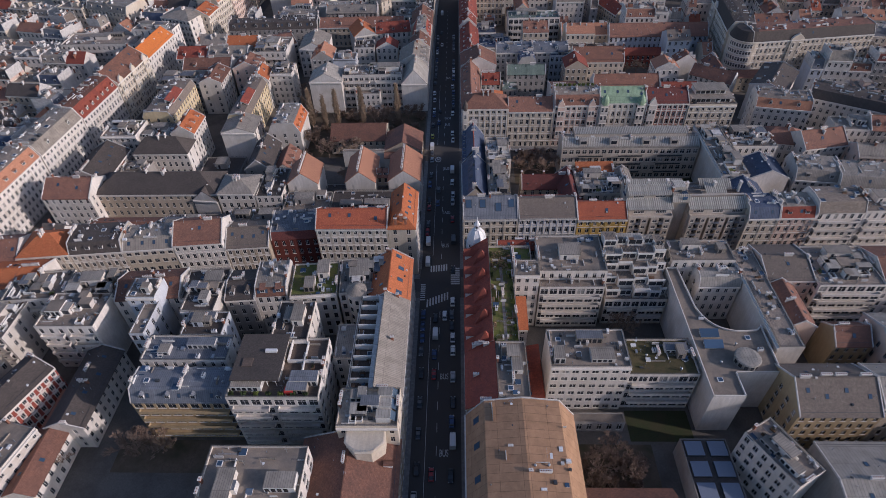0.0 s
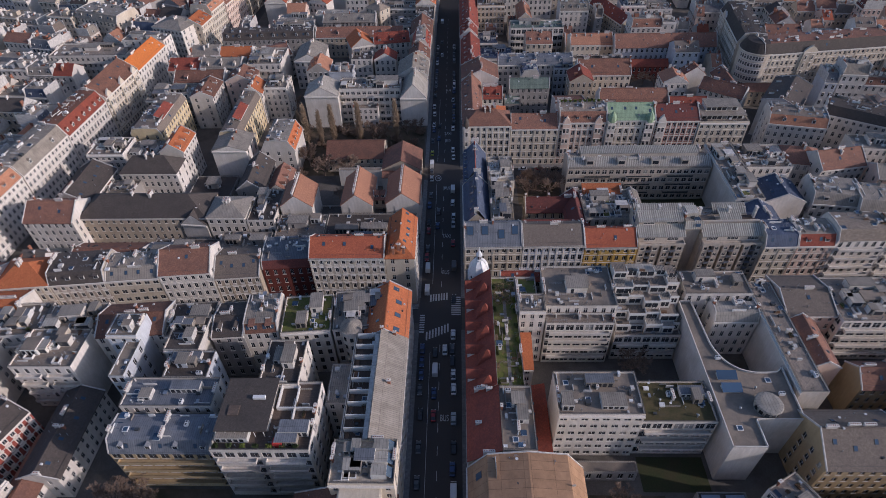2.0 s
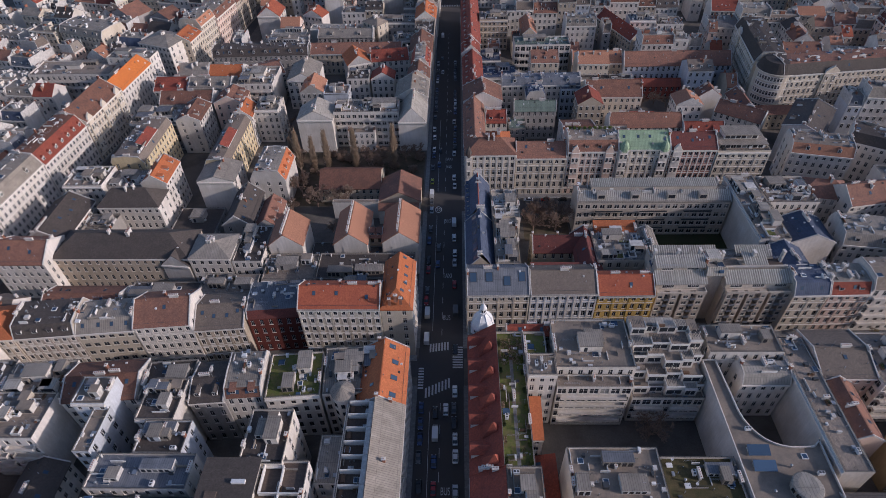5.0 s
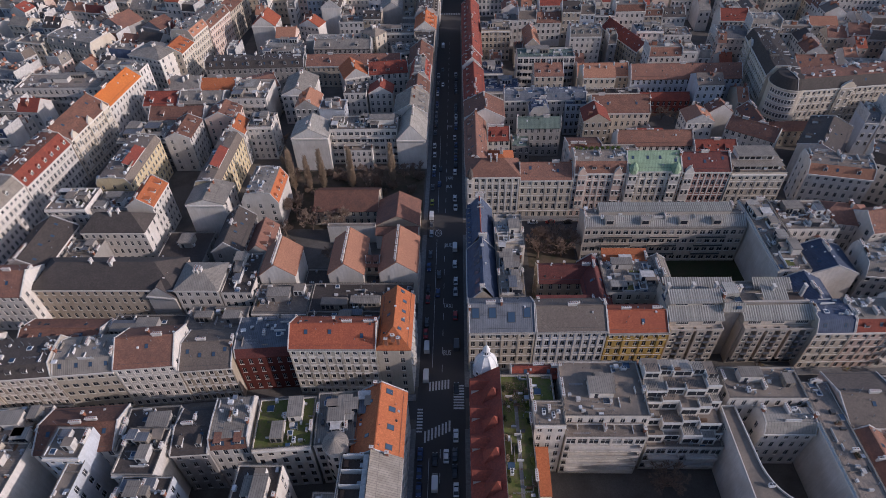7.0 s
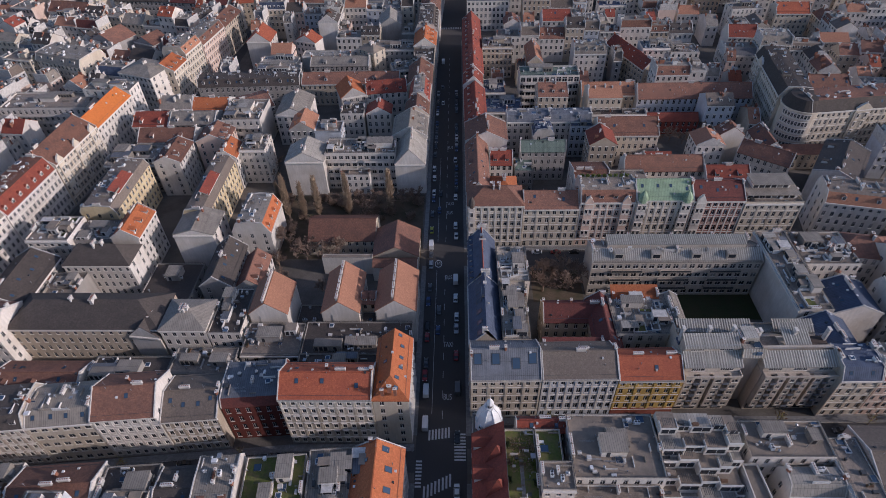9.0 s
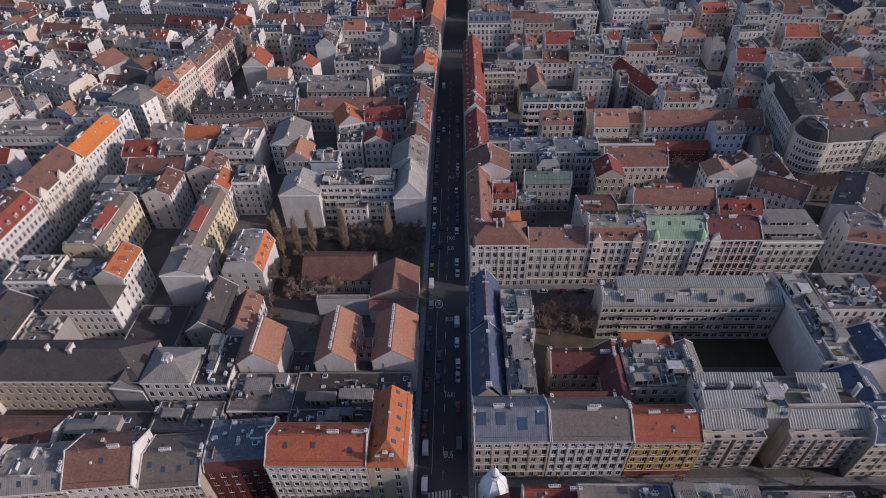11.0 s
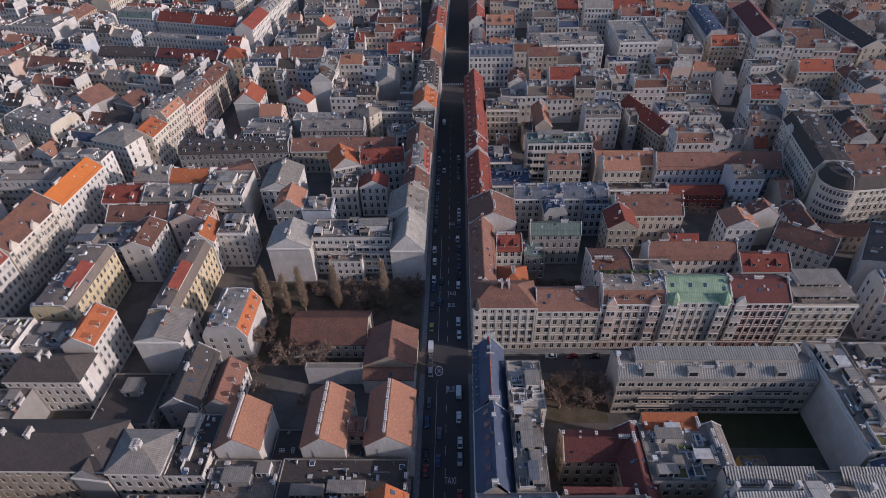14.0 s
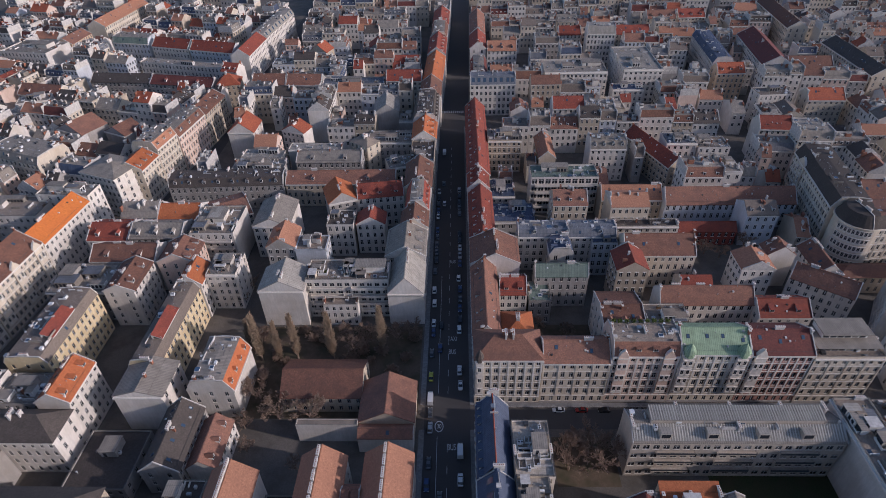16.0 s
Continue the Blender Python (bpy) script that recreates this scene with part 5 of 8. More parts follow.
    rail(qb, ((0.4, d - 0.2), (w - 0.4, d - 0.2)), 23.4, 1.0, "steel")
    part("roof_railing", qb, ob)
    return ob


slot_house(67.9, 179.4, 1.2, 17.6, 2, True)
slot_house(92.0, 179.6, 1.2, 23.2, 3, False)
stair_tower = house(85.6, 184.0, 1.2, 6.2, 9.0, 26.5, 'flat', 0.4, 'sand', 'metal_light', blank=1)
_b = Build()
ribs(_b, stair_tower, -0.3, 6.5, -1.4, 24.4, 0.0, 27.2)
_b.box(1.0, 3.0, 26.5, 5.4, 8.0, 28.6, "rib_pale", top="rib_pale")
_b.box(3.6, -1.15, 25.4, 5.2, -0.75, 26.6, "pane_roof")
part("roof_box", _b, stair_tower)
back_range = house(69.0, 193.6, 0.0, 44.0, 5.0, 22.0, 'flat', 0.5, 'sand', 'metal')
_b = Build()
ribs(_b, back_range, 0.2, 24.0, 0.6, 22.8, 4.8, 24.6)
ribs(_b, back_range, 31.0, 43.8, 0.6, 22.8, 4.8, 24.6)
part("roof_box", _b, back_range)

house(114.7, 177.7, 1.2, 12.3, 13.0, 20.0, 'mansard', 4.0, 'cream', 'metal_blue', orn=1)
house(127.2, 178.0, 1.2, 13.8, 13.0, 20.0, 'mansard', 4.0, 'pink', 'tile_red', orn=1)
house(141.2, 178.3, 1.2, 18.8, 14.0, 22.0, 'mansard', 4.0, 'white', 'terrace', bal=2)
maze_m = house(160.2, 178.7, 1.2, 23.8, 14.0, 22.0, 'flat', 0.6, 'white', 'terrace', bal=2)

# court behind it
house(2.0, 219.0, -90.0, 27.2, 10.5, 19.0, 'mansard', 7.0, 'beige', 'metal_blue', inset=6, nodorm=1, sky=6, skysize=1.7)
maze_a = house(12.7, 192.0, 0.0, 9.3, 27.0, 21.0, 'flat', 0.8, 'cream', 'terrace_pale')
house(2.0, 246.0, -90.0, 26.8, 10.5, 17.0, 'mansard', 7.0, 'beige', 'metal_blue', inset=5, dorm=9, deck='tile_red')
maze_b = house(12.7, 219.2, 0.0, 11.3, 18.8, 20.0, 'flat', 0.8, 'white', 'terrace_pale')
house(28.0, 206.0, 0.0, 20.0, 10.0, 14.0, 'gable', 4.0, 'beige', 'tile_wine', nodorm=1)
house(44.0, 216.0, -90.0, 24.0, 9.0, 15.0, 'gable', 4.0, 'beige', 'tile_wine', nodorm=1)
house(26.0, 189.0, 0.0, 20.0, 6.0, 16.0, 'shed', 3.0, 'grey', 'tile_wine')
maze_p = house(51.3, 197.7, 0.0, 19.9, 18.8, 17.0, 'flat', 0.7, 'white', 'metal')
house(53.0, 213.0, 0.0, 16.5, 6.0, 16.0, 'shed', 3.0, 'beige', 'tile_orange')
house(76.0, 196.0, 90.0, 20.0, 6.0, 17.0, 'gable', 2.0, 'white', 'metal')
house(84.0, 203.0, 0.0, 8.0, 10.0, 5.0, 'flat', 0.5, 'yellow', 'gravel')
ribbed_c = house(49.0, 232.0, 0.0, 63.8, 12.0, 18.0, 'mansard', 2.6, 'sand', 'metal', bal=1, modern=2, inset=4.6, nodorm=1, balmat='dark_metal')
maze_c = house(113.5, 246.0, -90.0, 41.0, 11.5, 21.0, 'flat', 0.6, 'white', 'terrace', blank=1)
maze_d = house(125.3, 228.0, 0.0, 20.7, 18.0, 20.0, 'flat', 0.8, 'white', 'terrace')
house(125.3, 220.0, -90.0, 15.0, 16.7, 19.0, 'gable', 4.0, 'white', 'metal_blue')
house(114.0, 204.0, -90.0, 17.0, 14.0, 18.0, 'gable', 4.0, 'white', 'metal_blue')
house(141.7, 235.7, -10.0, 21.2, 14.0, 18.0, 'hip', 5.0, 'white', 'tile_brown')
house(128.4, 235.9, -40.0, 13.7, 14.0, 17.0, 'hip', 4.0, 'white', 'tile_brown')
house(157.7, 226.2, 10.0, 21.6, 14.0, 20.0, 'gable', 5.0, 'white', 'tile_brown')
house(144.6, 204.8, -8.0, 18.9, 16.0, 19.0, 'mansard', 4.0, 'white', 'metal')
house(161.1, 200.1, -8.0, 23.6, 16.0, 19.0, 'mansard', 4.0, 'white', 'metal')

# palace row
pal_a = house(2.2, 259.8, 0.0, 22.8, 13.7, 23.5, 'hip', 5.0, 'cream', 'tile_brown', orn=2, dorm=0)
house(25.2, 260.2, 0.0, 22.8, 12.2, 21.5, 'gable', 4.5, 'cream', 'tile_brown', orn=1, nodorm=1)
pal_b = house(48.2, 260.6, 0.0, 22.3, 14.6, 24.5, 'mansard', 4.5, 'pink', 'tile_brown', orn=2, dorm=4, deck='terrace')
pal_c = house(70.7, 260.6, 0.0, 22.8, 14.0, 25.5, 'gable', 5.0, 'cream', 'copper', orn=2, nodorm=1)
pal_d = house(93.7, 260.6, 0.0, 20.8, 14.4, 25.0, 'gable', 4.5, 'rose', 'tile_wine', orn=2, nodorm=1)
pal_e = house(114.7, 260.4, 0.0, 23.3, 13.8, 23.5, 'flat', 0.8, 'cream', 'terrace', orn=1)
house(2.0, 314.0, -90.0, 39.8, 10.0, 19.0, 'gable', 5.0, 'white', 'tile_brown', dorm=0)
house(12.2, 274.2, 0.0, 11.8, 13.8, 18.0, 'hip', 4.0, 'white', 'tile_orange')
house(2.0, 332.0, -90.0, 18.0, 20.0, 20.0, 'gable', 5.0, 'white', 'tile_brown')
house(13.0, 300.0, 0.0, 11.0, 12.0, 16.0, 'gable', 4.0, 'white', 'tile_red')
house(28.0, 310.0, 0.0, 22.0, 6.0, 17.0, 'gable', 4.0, 'grey', 'copper_dark')
house(25.0, 300.0, 0.0, 9.0, 12.0, 12.0, 'flat', 0.5, 'grey', 'copper_dark')
house(50.0, 280.0, 0.0, 16.0, 20.0, 17.0, 'gable', 3.0, 'white', 'tile_brown')
house(66.0, 280.0, 0.0, 16.0, 12.0, 18.0, 'flat', 0.5, 'white', 'terrace')
house(74.0, 293.0, 0.0, 36.0, 10.0, 17.0, 'gable', 5.0, 'white', 'tile_brown')
house(110.0, 288.0, 0.0, 20.0, 12.0, 15.0, 'gable', 4.0, 'white', 'tile_red')
house(67.0, 322.0, 0.0, 30.0, 14.0, 18.0, 'gable', 6.0, 'cream', 'tile_brown', nodorm=1)
house(55.0, 330.0, 0.0, 11.0, 16.0, 18.0, 'flat', 0.6, 'paleblue', 'metal_blue')
house(23.0, 334.0, 0.0, 43.0, 10.0, 19.0, 'mansard', 3.0, 'white', 'metal_dark')
house(36.0, 334.0, -90.0, 10.0, 10.0, 17.0, 'mansard', 3.0, 'white', 'metal_blue')
house(60.0, 345.0, 0.0, 37.0, 6.0, 16.0, 'flat', 0.5, 'white', 'slate')
house(97.2, 366.0, 0.0, 62.8, 12.0, 14.0, 'gable', 6.0, 'paleblue', 'tile_brown', nodorm=1)
house(100.0, 352.0, 0.0, 28.0, 7.0, 8.0, 'gable', 3.0, 'red', 'tile_red')
house(2.0, 372.0, -90.0, 40.0, 11.0, 18.0, 'gable', 5.0, 'white', 'tile_red', dorm=6)
house(13.0, 352.0, 0.0, 20.0, 16.0, 14.0, 'flat', 0.5, 'grey', 'metal_blue')
house(1.5, 386.0, -90.0, 14.0, 10.5, 20.0, 'gable', 5.0, 'white', 'tile_red')
house(1.5, 470.0, -90.0, 84.0, 11.5, 19.0, 'gable', 6.0, 'beige', 'tile_red', dorm=12)
house(93.6, 438.5, -70.0, 42.5, 10.0, 15.0, 'gable', 5.0, 'beige', 'tile_red')

house(-354.9, 567.3, -10.0, 40.4, 26.0, 24.0, 'flat', 0.8, 'white', 'metal', far=True)
house(-310.7, 588.0, 85.6, 27.5, 14.0, 22.0, 'gable', 4.0, 'peach', 'tile_brown', far=True)
house(-305.1, 631.5, 84.6, 73.1, 16.0, 22.0, 'gable', 5.0, 'cream', 'tile_salmon', far=True)
house(-278.9, 591.7, -9.9, 31.2, 16.0, 22.0, 'mansard', 4.0, 'paleblue', 'copper_dark', far=True)
house(-244.8, 584.5, -14.7, 33.0, 14.0, 21.0, 'gable', 5.0, 'white', 'tile_red', far=True, nodorm=1)
house(-211.2, 575.4, -14.7, 38.0, 14.0, 21.0, 'gable', 5.0, 'paleblue', 'tile_red', far=True, nodorm=1)
house(-160.0, 558.1, 86.0, 40.8, 14.0, 21.0, 'gable', 5.0, 'white', 'tile_red', far=True, nodorm=1)
house(-157.0, 600.1, 83.0, 64.0, 14.0, 21.0, 'mansard', 4.0, 'white', 'metal_light', far=True, sky=9, skysize=2.0)
house(-245.2, 560.0, -13.0, 70.0, 9.0, 17.0, 'flat', 0.6, 'white', 'metal', far=True)
house(-266.1, 525.2, -4.5, 44.7, 13.0, 16.0, 'gable', 4.0, 'grey', 'slate', far=True)
house(-221.1, 520.6, -9.6, 48.0, 13.0, 16.0, 'gable', 4.0, 'grey', 'tile_wine', far=True)
house(-170.3, 511.5, 10.0, 16.0, 14.0, 17.0, 'hip', 6.0, 'beige', 'tile_flame', far=True)
house(-145.4, 511.3, -1.9, 23.7, 13.0, 18.0, 'gable', 5.0, 'white', 'tile_brown', far=True)
house(-121.2, 510.5, -4.0, 24.6, 13.0, 18.0, 'gable', 5.0, 'grey', 'tile_brown', far=True)
house(-96.2, 508.7, 0.7, 43.0, 12.0, 18.0, 'flat', 0.6, 'grey', 'metal_dark', far=True)
house(-52.1, 510.2, -1.9, 24.4, 13.0, 20.0, 'gable', 5.0, 'white', 'tile_red', far=True)
house(-14.2, 480.0, 90.0, 25.0, 13.0, 21.0, 'gable', 5.0, 'white', 'tile_brown', far=True)
house(-13.9, 505.9, 88.2, 49.0, 13.0, 20.0, 'gable', 5.0, 'white', 'tile_orange', far=True, nodorm=1)
house(-12.4, 556.0, 89.0, 38.0, 13.0, 21.0, 'gable', 5.0, 'white', 'tile_red', far=True, dorm=5)
house(-11.7, 594.5, 89.0, 30.0, 13.0, 21.0, 'mansard', 4.0, 'cream', 'tile_brown', far=True)
house(-11.0, 625.0, 89.0, 40.0, 13.0, 21.0, 'gable', 5.0, 'white', 'tile_red', far=True)
house(-10.2, 666.0, 89.0, 60.0, 14.0, 21.0, 'flat', 0.5, 'white', 'metal', far=True)
house(-305.5, 503.0, -10.3, 32.5, 14.0, 17.0, 'gable', 5.0, 'cream', 'tile_brown', far=True)
house(-292.0, 480.0, 20.0, 20.0, 12.0, 19.0, 'flat', 0.6, 'white', 'metal', far=True)
house(-243.6, 443.0, -25.0, 21.9, 18.0, 20.0, 'cross', 5.0, 'grey', 'tile_brown', far=True, blank=1)
house(-215.2, 443.2, -25.0, 16.9, 14.0, 18.0, 'cross', 4.0, 'grey', 'tile_brown', far=True, blank=1)
house(-167.4, 388.1, 83.2, 16.9, 15.0, 22.5, 'gable', 4.0, 'cream', 'tile_orange', orn=1)
house(-165.8, 406.0, 81.1, 19.4, 15.0, 25.0, 'mansard', 4.0, 'cream', 'tile_salmon', orn=1)
house(-162.6, 426.0, 82.0, 30.6, 15.0, 22.0, 'mansard', 4.0, 'pink', 'tile_brown', orn=1)
house(-158.4, 456.8, 84.0, 30.0, 15.0, 21.0, 'gable', 4.0, 'beige', 'tile_brown')
house(-138.4, 437.2, -1.3, 15.2, 17.0, 19.0, 'cross', 6.0, 'white', 'tile_flame', far=True, blank=1)
house(-108.3, 444.0, -20.0, 14.6, 10.0, 17.0, 'cross', 4.0, 'white', 'tile_flame', far=True)
house(-124.0, 412.5, -4.0, 23.0, 9.0, 16.0, 'flat', 0.6, 'white', 'metal_light', far=True, blank=1)
house(-98.8, 419.0, -3.0, 30.0, 8.0, 17.0, 'flat', 0.6, 'white', 'metal_light', far=True, blank=1)
house(-54.9, 463.9, 4.0, 15.0, 20.0, 18.0, 'cross', 5.0, 'grey', 'metal_light', far=True, blank=1)
house(-39.0, 453.8, -1.4, 9.5, 10.0, 17.0, 'flat', 0.6, 'grey', 'gravel', far=True, blank=1)
house(-117.4, 574.1, -20.0, 14.5, 12.0, 19.0, 'cross', 5.0, 'beige', 'tile_flame', far=True)
house(-71.5, 581.4, 10.0, 16.0, 12.0, 18.0, 'cross', 5.0, 'grey', 'tile_red', far=True)
house(4.9, 496.6, 0.0, 30.0, 13.0, 22.0, 'mansard', 4.5, 'white', 'metal_dark', far=True, nodorm=1, sky=8, skysize=1.9)
house(6.0, 546.0, -91.0, 35.0, 11.5, 20.0, 'mansard', 4.0, 'white', 'tile_wine', far=True)
house(18.9, 565.6, -1.0, 22.4, 14.0, 20.0, 'gable', 5.0, 'white', 'tile_salmon', far=True)
house(6.6, 600.0, -91.0, 33.0, 12.0, 21.0, 'gable', 5.0, 'white', 'tile_red', far=True)
house(7.6, 655.0, -91.0, 54.0, 12.0, 21.0, 'gable', 5.0, 'white', 'tile_brown', far=True)
house(56.2, 514.3, 0.0, 42.3, 24.0, 22.0, 'flat', 0.8, 'white', 'metal', far=True, orn=1)
house(96.3, 582.4, -4.0, 21.0, 16.0, 26.0, 'mansard', 5.0, 'white', 'metal_light', far=True, orn=1)
house(109.5, 514.9, 0.0, 26.2, 45.0, 23.0, 'flat', 0.8, 'white', 'metal_light', far=True, openends=1)
house(77.8, 602.0, 0.0, 17.8, 13.0, 19.0, 'gable', 5.0, 'white', 'tile_red', far=True)
house(123.0, 601.5, 0.0, 27.2, 13.0, 19.0, 'gable', 5.0, 'cream', 'tile_red', far=True)
house(157.7, 641.0, 0.0, 24.8, 13.0, 19.0, 'gable', 5.0, 'cream', 'tile_brown', far=True)
house(184.3, 642.7, 2.0, 23.5, 13.0, 19.0, 'gable', 5.0, 'cream', 'tile_red', far=True)
house(173.9, 517.8, 2.0, 19.3, 12.0, 19.0, 'gable', 5.0, 'peach', 'tile_flame', far=True, dorm=3)
house(180.7, 594.3, -94.3, 60.5, 14.0, 20.0, 'mansard', 4.0, 'white', 'metal_blue', far=True)
house(216.0, 595.4, -96.3, 66.2, 20.0, 20.0, 'gable', 6.0, 'white', 'tile_wine', far=True, nodorm=1)
house(228.0, 530.6, -2.1, 30.0, 14.0, 18.0, 'gable', 5.0, 'cream', 'tile_brown', far=True)
house(268.8, 570.4, -89.4, 66.0, 15.0, 21.0, 'gable', 5.0, 'cream', 'slate', far=True)
house(264.9, 679.9, -94.7, 76.1, 15.0, 21.0, 'gable', 5.0, 'cream', 'tile_brown', far=True)
house(54.4, 460.9, 0.0, 19.4, 12.0, 21.0, 'gable', 5.0, 'white', 'tile_red', nodorm=1)
house(74.0, 458.3, 0.0, 17.6, 11.0, 19.0, 'mansard', 4.0, 'grey', 'metal', dorm=4)
house(98.9, 496.3, 0.0, 20.1, 10.0, 17.0, 'flat', 0.5, 'white', 'metal_blue', far=True)
house(109.9, 414.2, -1.2, 16.5, 13.0, 21.0, 'flat', 0.6, 'white', 'metal_dark')
house(127.0, 413.0, -1.2, 17.0, 13.0, 19.0, 'flat', 0.6, 'white', 'terrace', bal=3)
house(166.5, 431.0, -4.0, 18.0, 13.0, 21.0, 'gable', 5.0, 'white', 'tile_red', nodorm=1)
house(186.8, 434.4, -4.0, 20.0, 14.0, 19.0, 'flat', 0.6, 'white', 'metal_light')
house(213.6, 473.1, -1.7, 22.7, 13.0, 19.0, 'gable', 5.0, 'cream', 'tile_flame', far=True)
house(185.8, 477.6, 4.0, 20.6, 12.0, 20.0, 'flat', 0.6, 'white', 'terrace', far=True)
house(13.4, 421.5, 0.0, 18.8, 14.0, 20.0, 'flat', 0.6, 'beige', 'terrace', orn=1)
house(41.0, 436.0, -90.0, 26.0, 9.0, 15.0, 'gable', 4.0, 'beige', 'tile_salmon', nodorm=1)
house(68.4, 411.2, 0.0, 19.6, 13.0, 20.0, 'mansard', 4.0, 'white', 'metal', dorm=4)
house(33.4, 379.5, 0.0, 33.4, 12.5, 21.0, 'flat', 0.8, 'white', 'copper_dark', bal=2, modern=1)
house(67.2, 370.5, 0.0, 29.8, 11.0, 14.0, 'gable', 5.0, 'beige', 'tile_salmon', nodorm=1)
house(13.0, 372.0, 0.0, 12.0, 17.0, 15.0, 'flat', 0.5, 'white', 'metal_blue')

# corner palace
corner_palace = house(171.0, 329.7, 7.3, 74.6, 17.0, 25.0, 'mansard', 5.0, 'cream', 'slate', orn=1, deck='tile_brown', openends=1, nodorm=1)
corner_wing = house(169.5, 397.0, -98.0, 50.7, 17.0, 25.0, 'mansard', 5.0, 'cream', 'slate', orn=1, deck='slate', openends=1, nodorm=1)
house(184.0, 358.0, 0.0, 22.0, 16.0, 22.0, 'gable', 5.0, 'cream', 'tile_brown')
house(157.5, 317.5, 0.0, 28.5, 9.0, 9.0, 'hip', 3.0, 'beige', 'tile_brown')
house(147.0, 336.0, -90.0, 19.5, 9.8, 12.0, 'gable', 4.0, 'white', 'tile_brown', nodorm=1)
house(172.8, 313.0, -125.0, 30.6, 18.0, 20.0, 'gable', 3.0, 'white', 'slate')
house(130.8, 309.8, -35.0, 23.6, 12.0, 16.0, 'gable', 4.0, 'white', 'tile_brown')
house(150.2, 265.7, -12.0, 26.1, 15.0, 20.0, 'mansard', 4.0, 'white', 'tile_salmon', deck='terrace')
house(180.3, 274.4, -30.0, 37.5, 15.0, 20.0, 'mansard', 4.0, 'white', 'slate')

# ---- streets ----
def strip(name, pts, width, z, mat, label, thick=0.0):
    """A band of even width along a line of points."""
    b = Build()
    for (x0, y0), (x1, y1) in zip(pts, pts[1:]):
        l = math.hypot(x1 - x0, y1 - y0)
        nx, ny = -(y1 - y0) / l * width / 2, (x1 - x0) / l * width / 2
        q = [(x0 - nx, y0 - ny), (x1 - nx, y1 - ny), (x1 + nx, y1 + ny), (x0 + nx, y0 + ny)]
        b.poly([(p[0], p[1], z) for p in q], mat)
        if thick:
            for p, r in ((q[0], q[1]), (q[1], q[2]), (q[2], q[3]), (q[3], q[0])):
                b.poly(((p[0], p[1], z - thick), (r[0], r[1], z - thick), (r[0], r[1], z), (p[0], p[1], z)), "stone_trim")
    return tagged(new(name, b.data(name)), label, kind="structure")


strip("road", ((-5.0, 470), (-3.6, 560), (0.5, 800), (3.0, 1000)), 16.5, 0.004, "asphalt", "dark asphalt of the main street running on")
strip("road", ((-240, 144), (-56, 160.5), (-15.5, 161.5)), 8, -0.004, "asphalt", "asphalt of the narrow cross street")
strip("road", ((0.8, 169.5), (240, 173)), 8, -0.004, "asphalt", "asphalt of the narrow cross street")
strip("road", ((0.8, 252.9), (150, 253.6)), 8.0, -0.004, "asphalt", "asphalt of the side street before the palace row")
strip("road", ((-189, 163), (-176, 366), (-155, 440), (-152, 800)), 8, -0.004, "asphalt", "asphalt of the slanting street")
for _x0, _x1 in ((-17.2, -15.3), (0.6, 2.4)):
    for _y0, _y1 in ((-40, 154), (170, 248.5), (259, 480)):
        sheet("pavement", _x0, _y0, _x1, _y1, 0.15, "paving", "grey slab pavement with a stone kerb", 0.15)
strip("pavement", ((-240, 148), (-56, 165.3), (-16, 165.8)), 2.4, 0.15, "paving", "grey slab pavement with a stone kerb", 0.15)
strip("pavement", ((2.4, 175.2), (240, 178)), 2.4, 0.15, "paving", "grey slab pavement with a stone kerb", 0.15)
strip("pavement", ((2.4, 258.9), (150, 259.5)), 1.6, 0.15, "paving", "grey slab pavement with a stone kerb", 0.15)

for _n, _x0, _y0, _x1, _y1, _m, _l in (
        ("lawn", -84, 253, -18, 298, "soil", "brown winter garden soil with leaf litter"), ("lawn", -30, 232, -18, 236, "soil", "bare soil"),
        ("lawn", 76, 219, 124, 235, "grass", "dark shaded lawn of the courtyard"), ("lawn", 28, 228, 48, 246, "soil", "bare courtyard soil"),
        ("lawn", -108, 82, -68, 93, "soil", "bare soil under the tree"), ("lawn", 36, 76, 60, 92, "soil", "leaf-strewn soil of a yard"),
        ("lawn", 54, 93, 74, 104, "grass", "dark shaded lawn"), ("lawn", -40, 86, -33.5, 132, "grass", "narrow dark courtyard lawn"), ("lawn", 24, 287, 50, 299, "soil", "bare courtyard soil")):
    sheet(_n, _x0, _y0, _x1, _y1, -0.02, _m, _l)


def stripe(x0, y0, x1, y1, group):
    tagged(sheet("road_marking", x0, y0, x1, y1, 0.006, "road_paint", "worn white paint stripe on the asphalt"), group=group)


for _k in range(7):
    stripe(-11.6 + _k * 1.05, 168.3 + _k * 0.16, -11.0 + _k * 1.05, 172.0 + _k * 0.16, "north crossing")
for _k in range(9):
    stripe(-3.2, 161.4 + _k * 1.1, 0.4, 162.0 + _k * 1.1, "east crossing")
for _k in range(8):
    stripe(-12.6 + _k * 1.12, 149.2 + _k * 0.56, -12.0 + _k * 1.12, 153.2 + _k * 0.56, "south crossing")
for _k in range(8):
    stripe(-15.2, 152.8 + _k * 1.15, -13.3, 153.4 + _k * 1.15, "west crossing")
for _k in range(12):
    stripe(-14.4 + _k * 1.3, 501, -13.7 + _k * 1.3, 504.5, "far crossing")
for _k in range(52):
    _y = 40 + _k * 8.0
    if not 145 < _y < 176 and not 246 < _y < 262:
        stripe(-7.35, _y, -7.2, _y + 3.2, "lane dashes")
for _y0, _y1 in ((48, 144), (178, 246), (264, 330)):
    stripe(-10.85, _y0, -10.72, _y1, "parking lane lines")


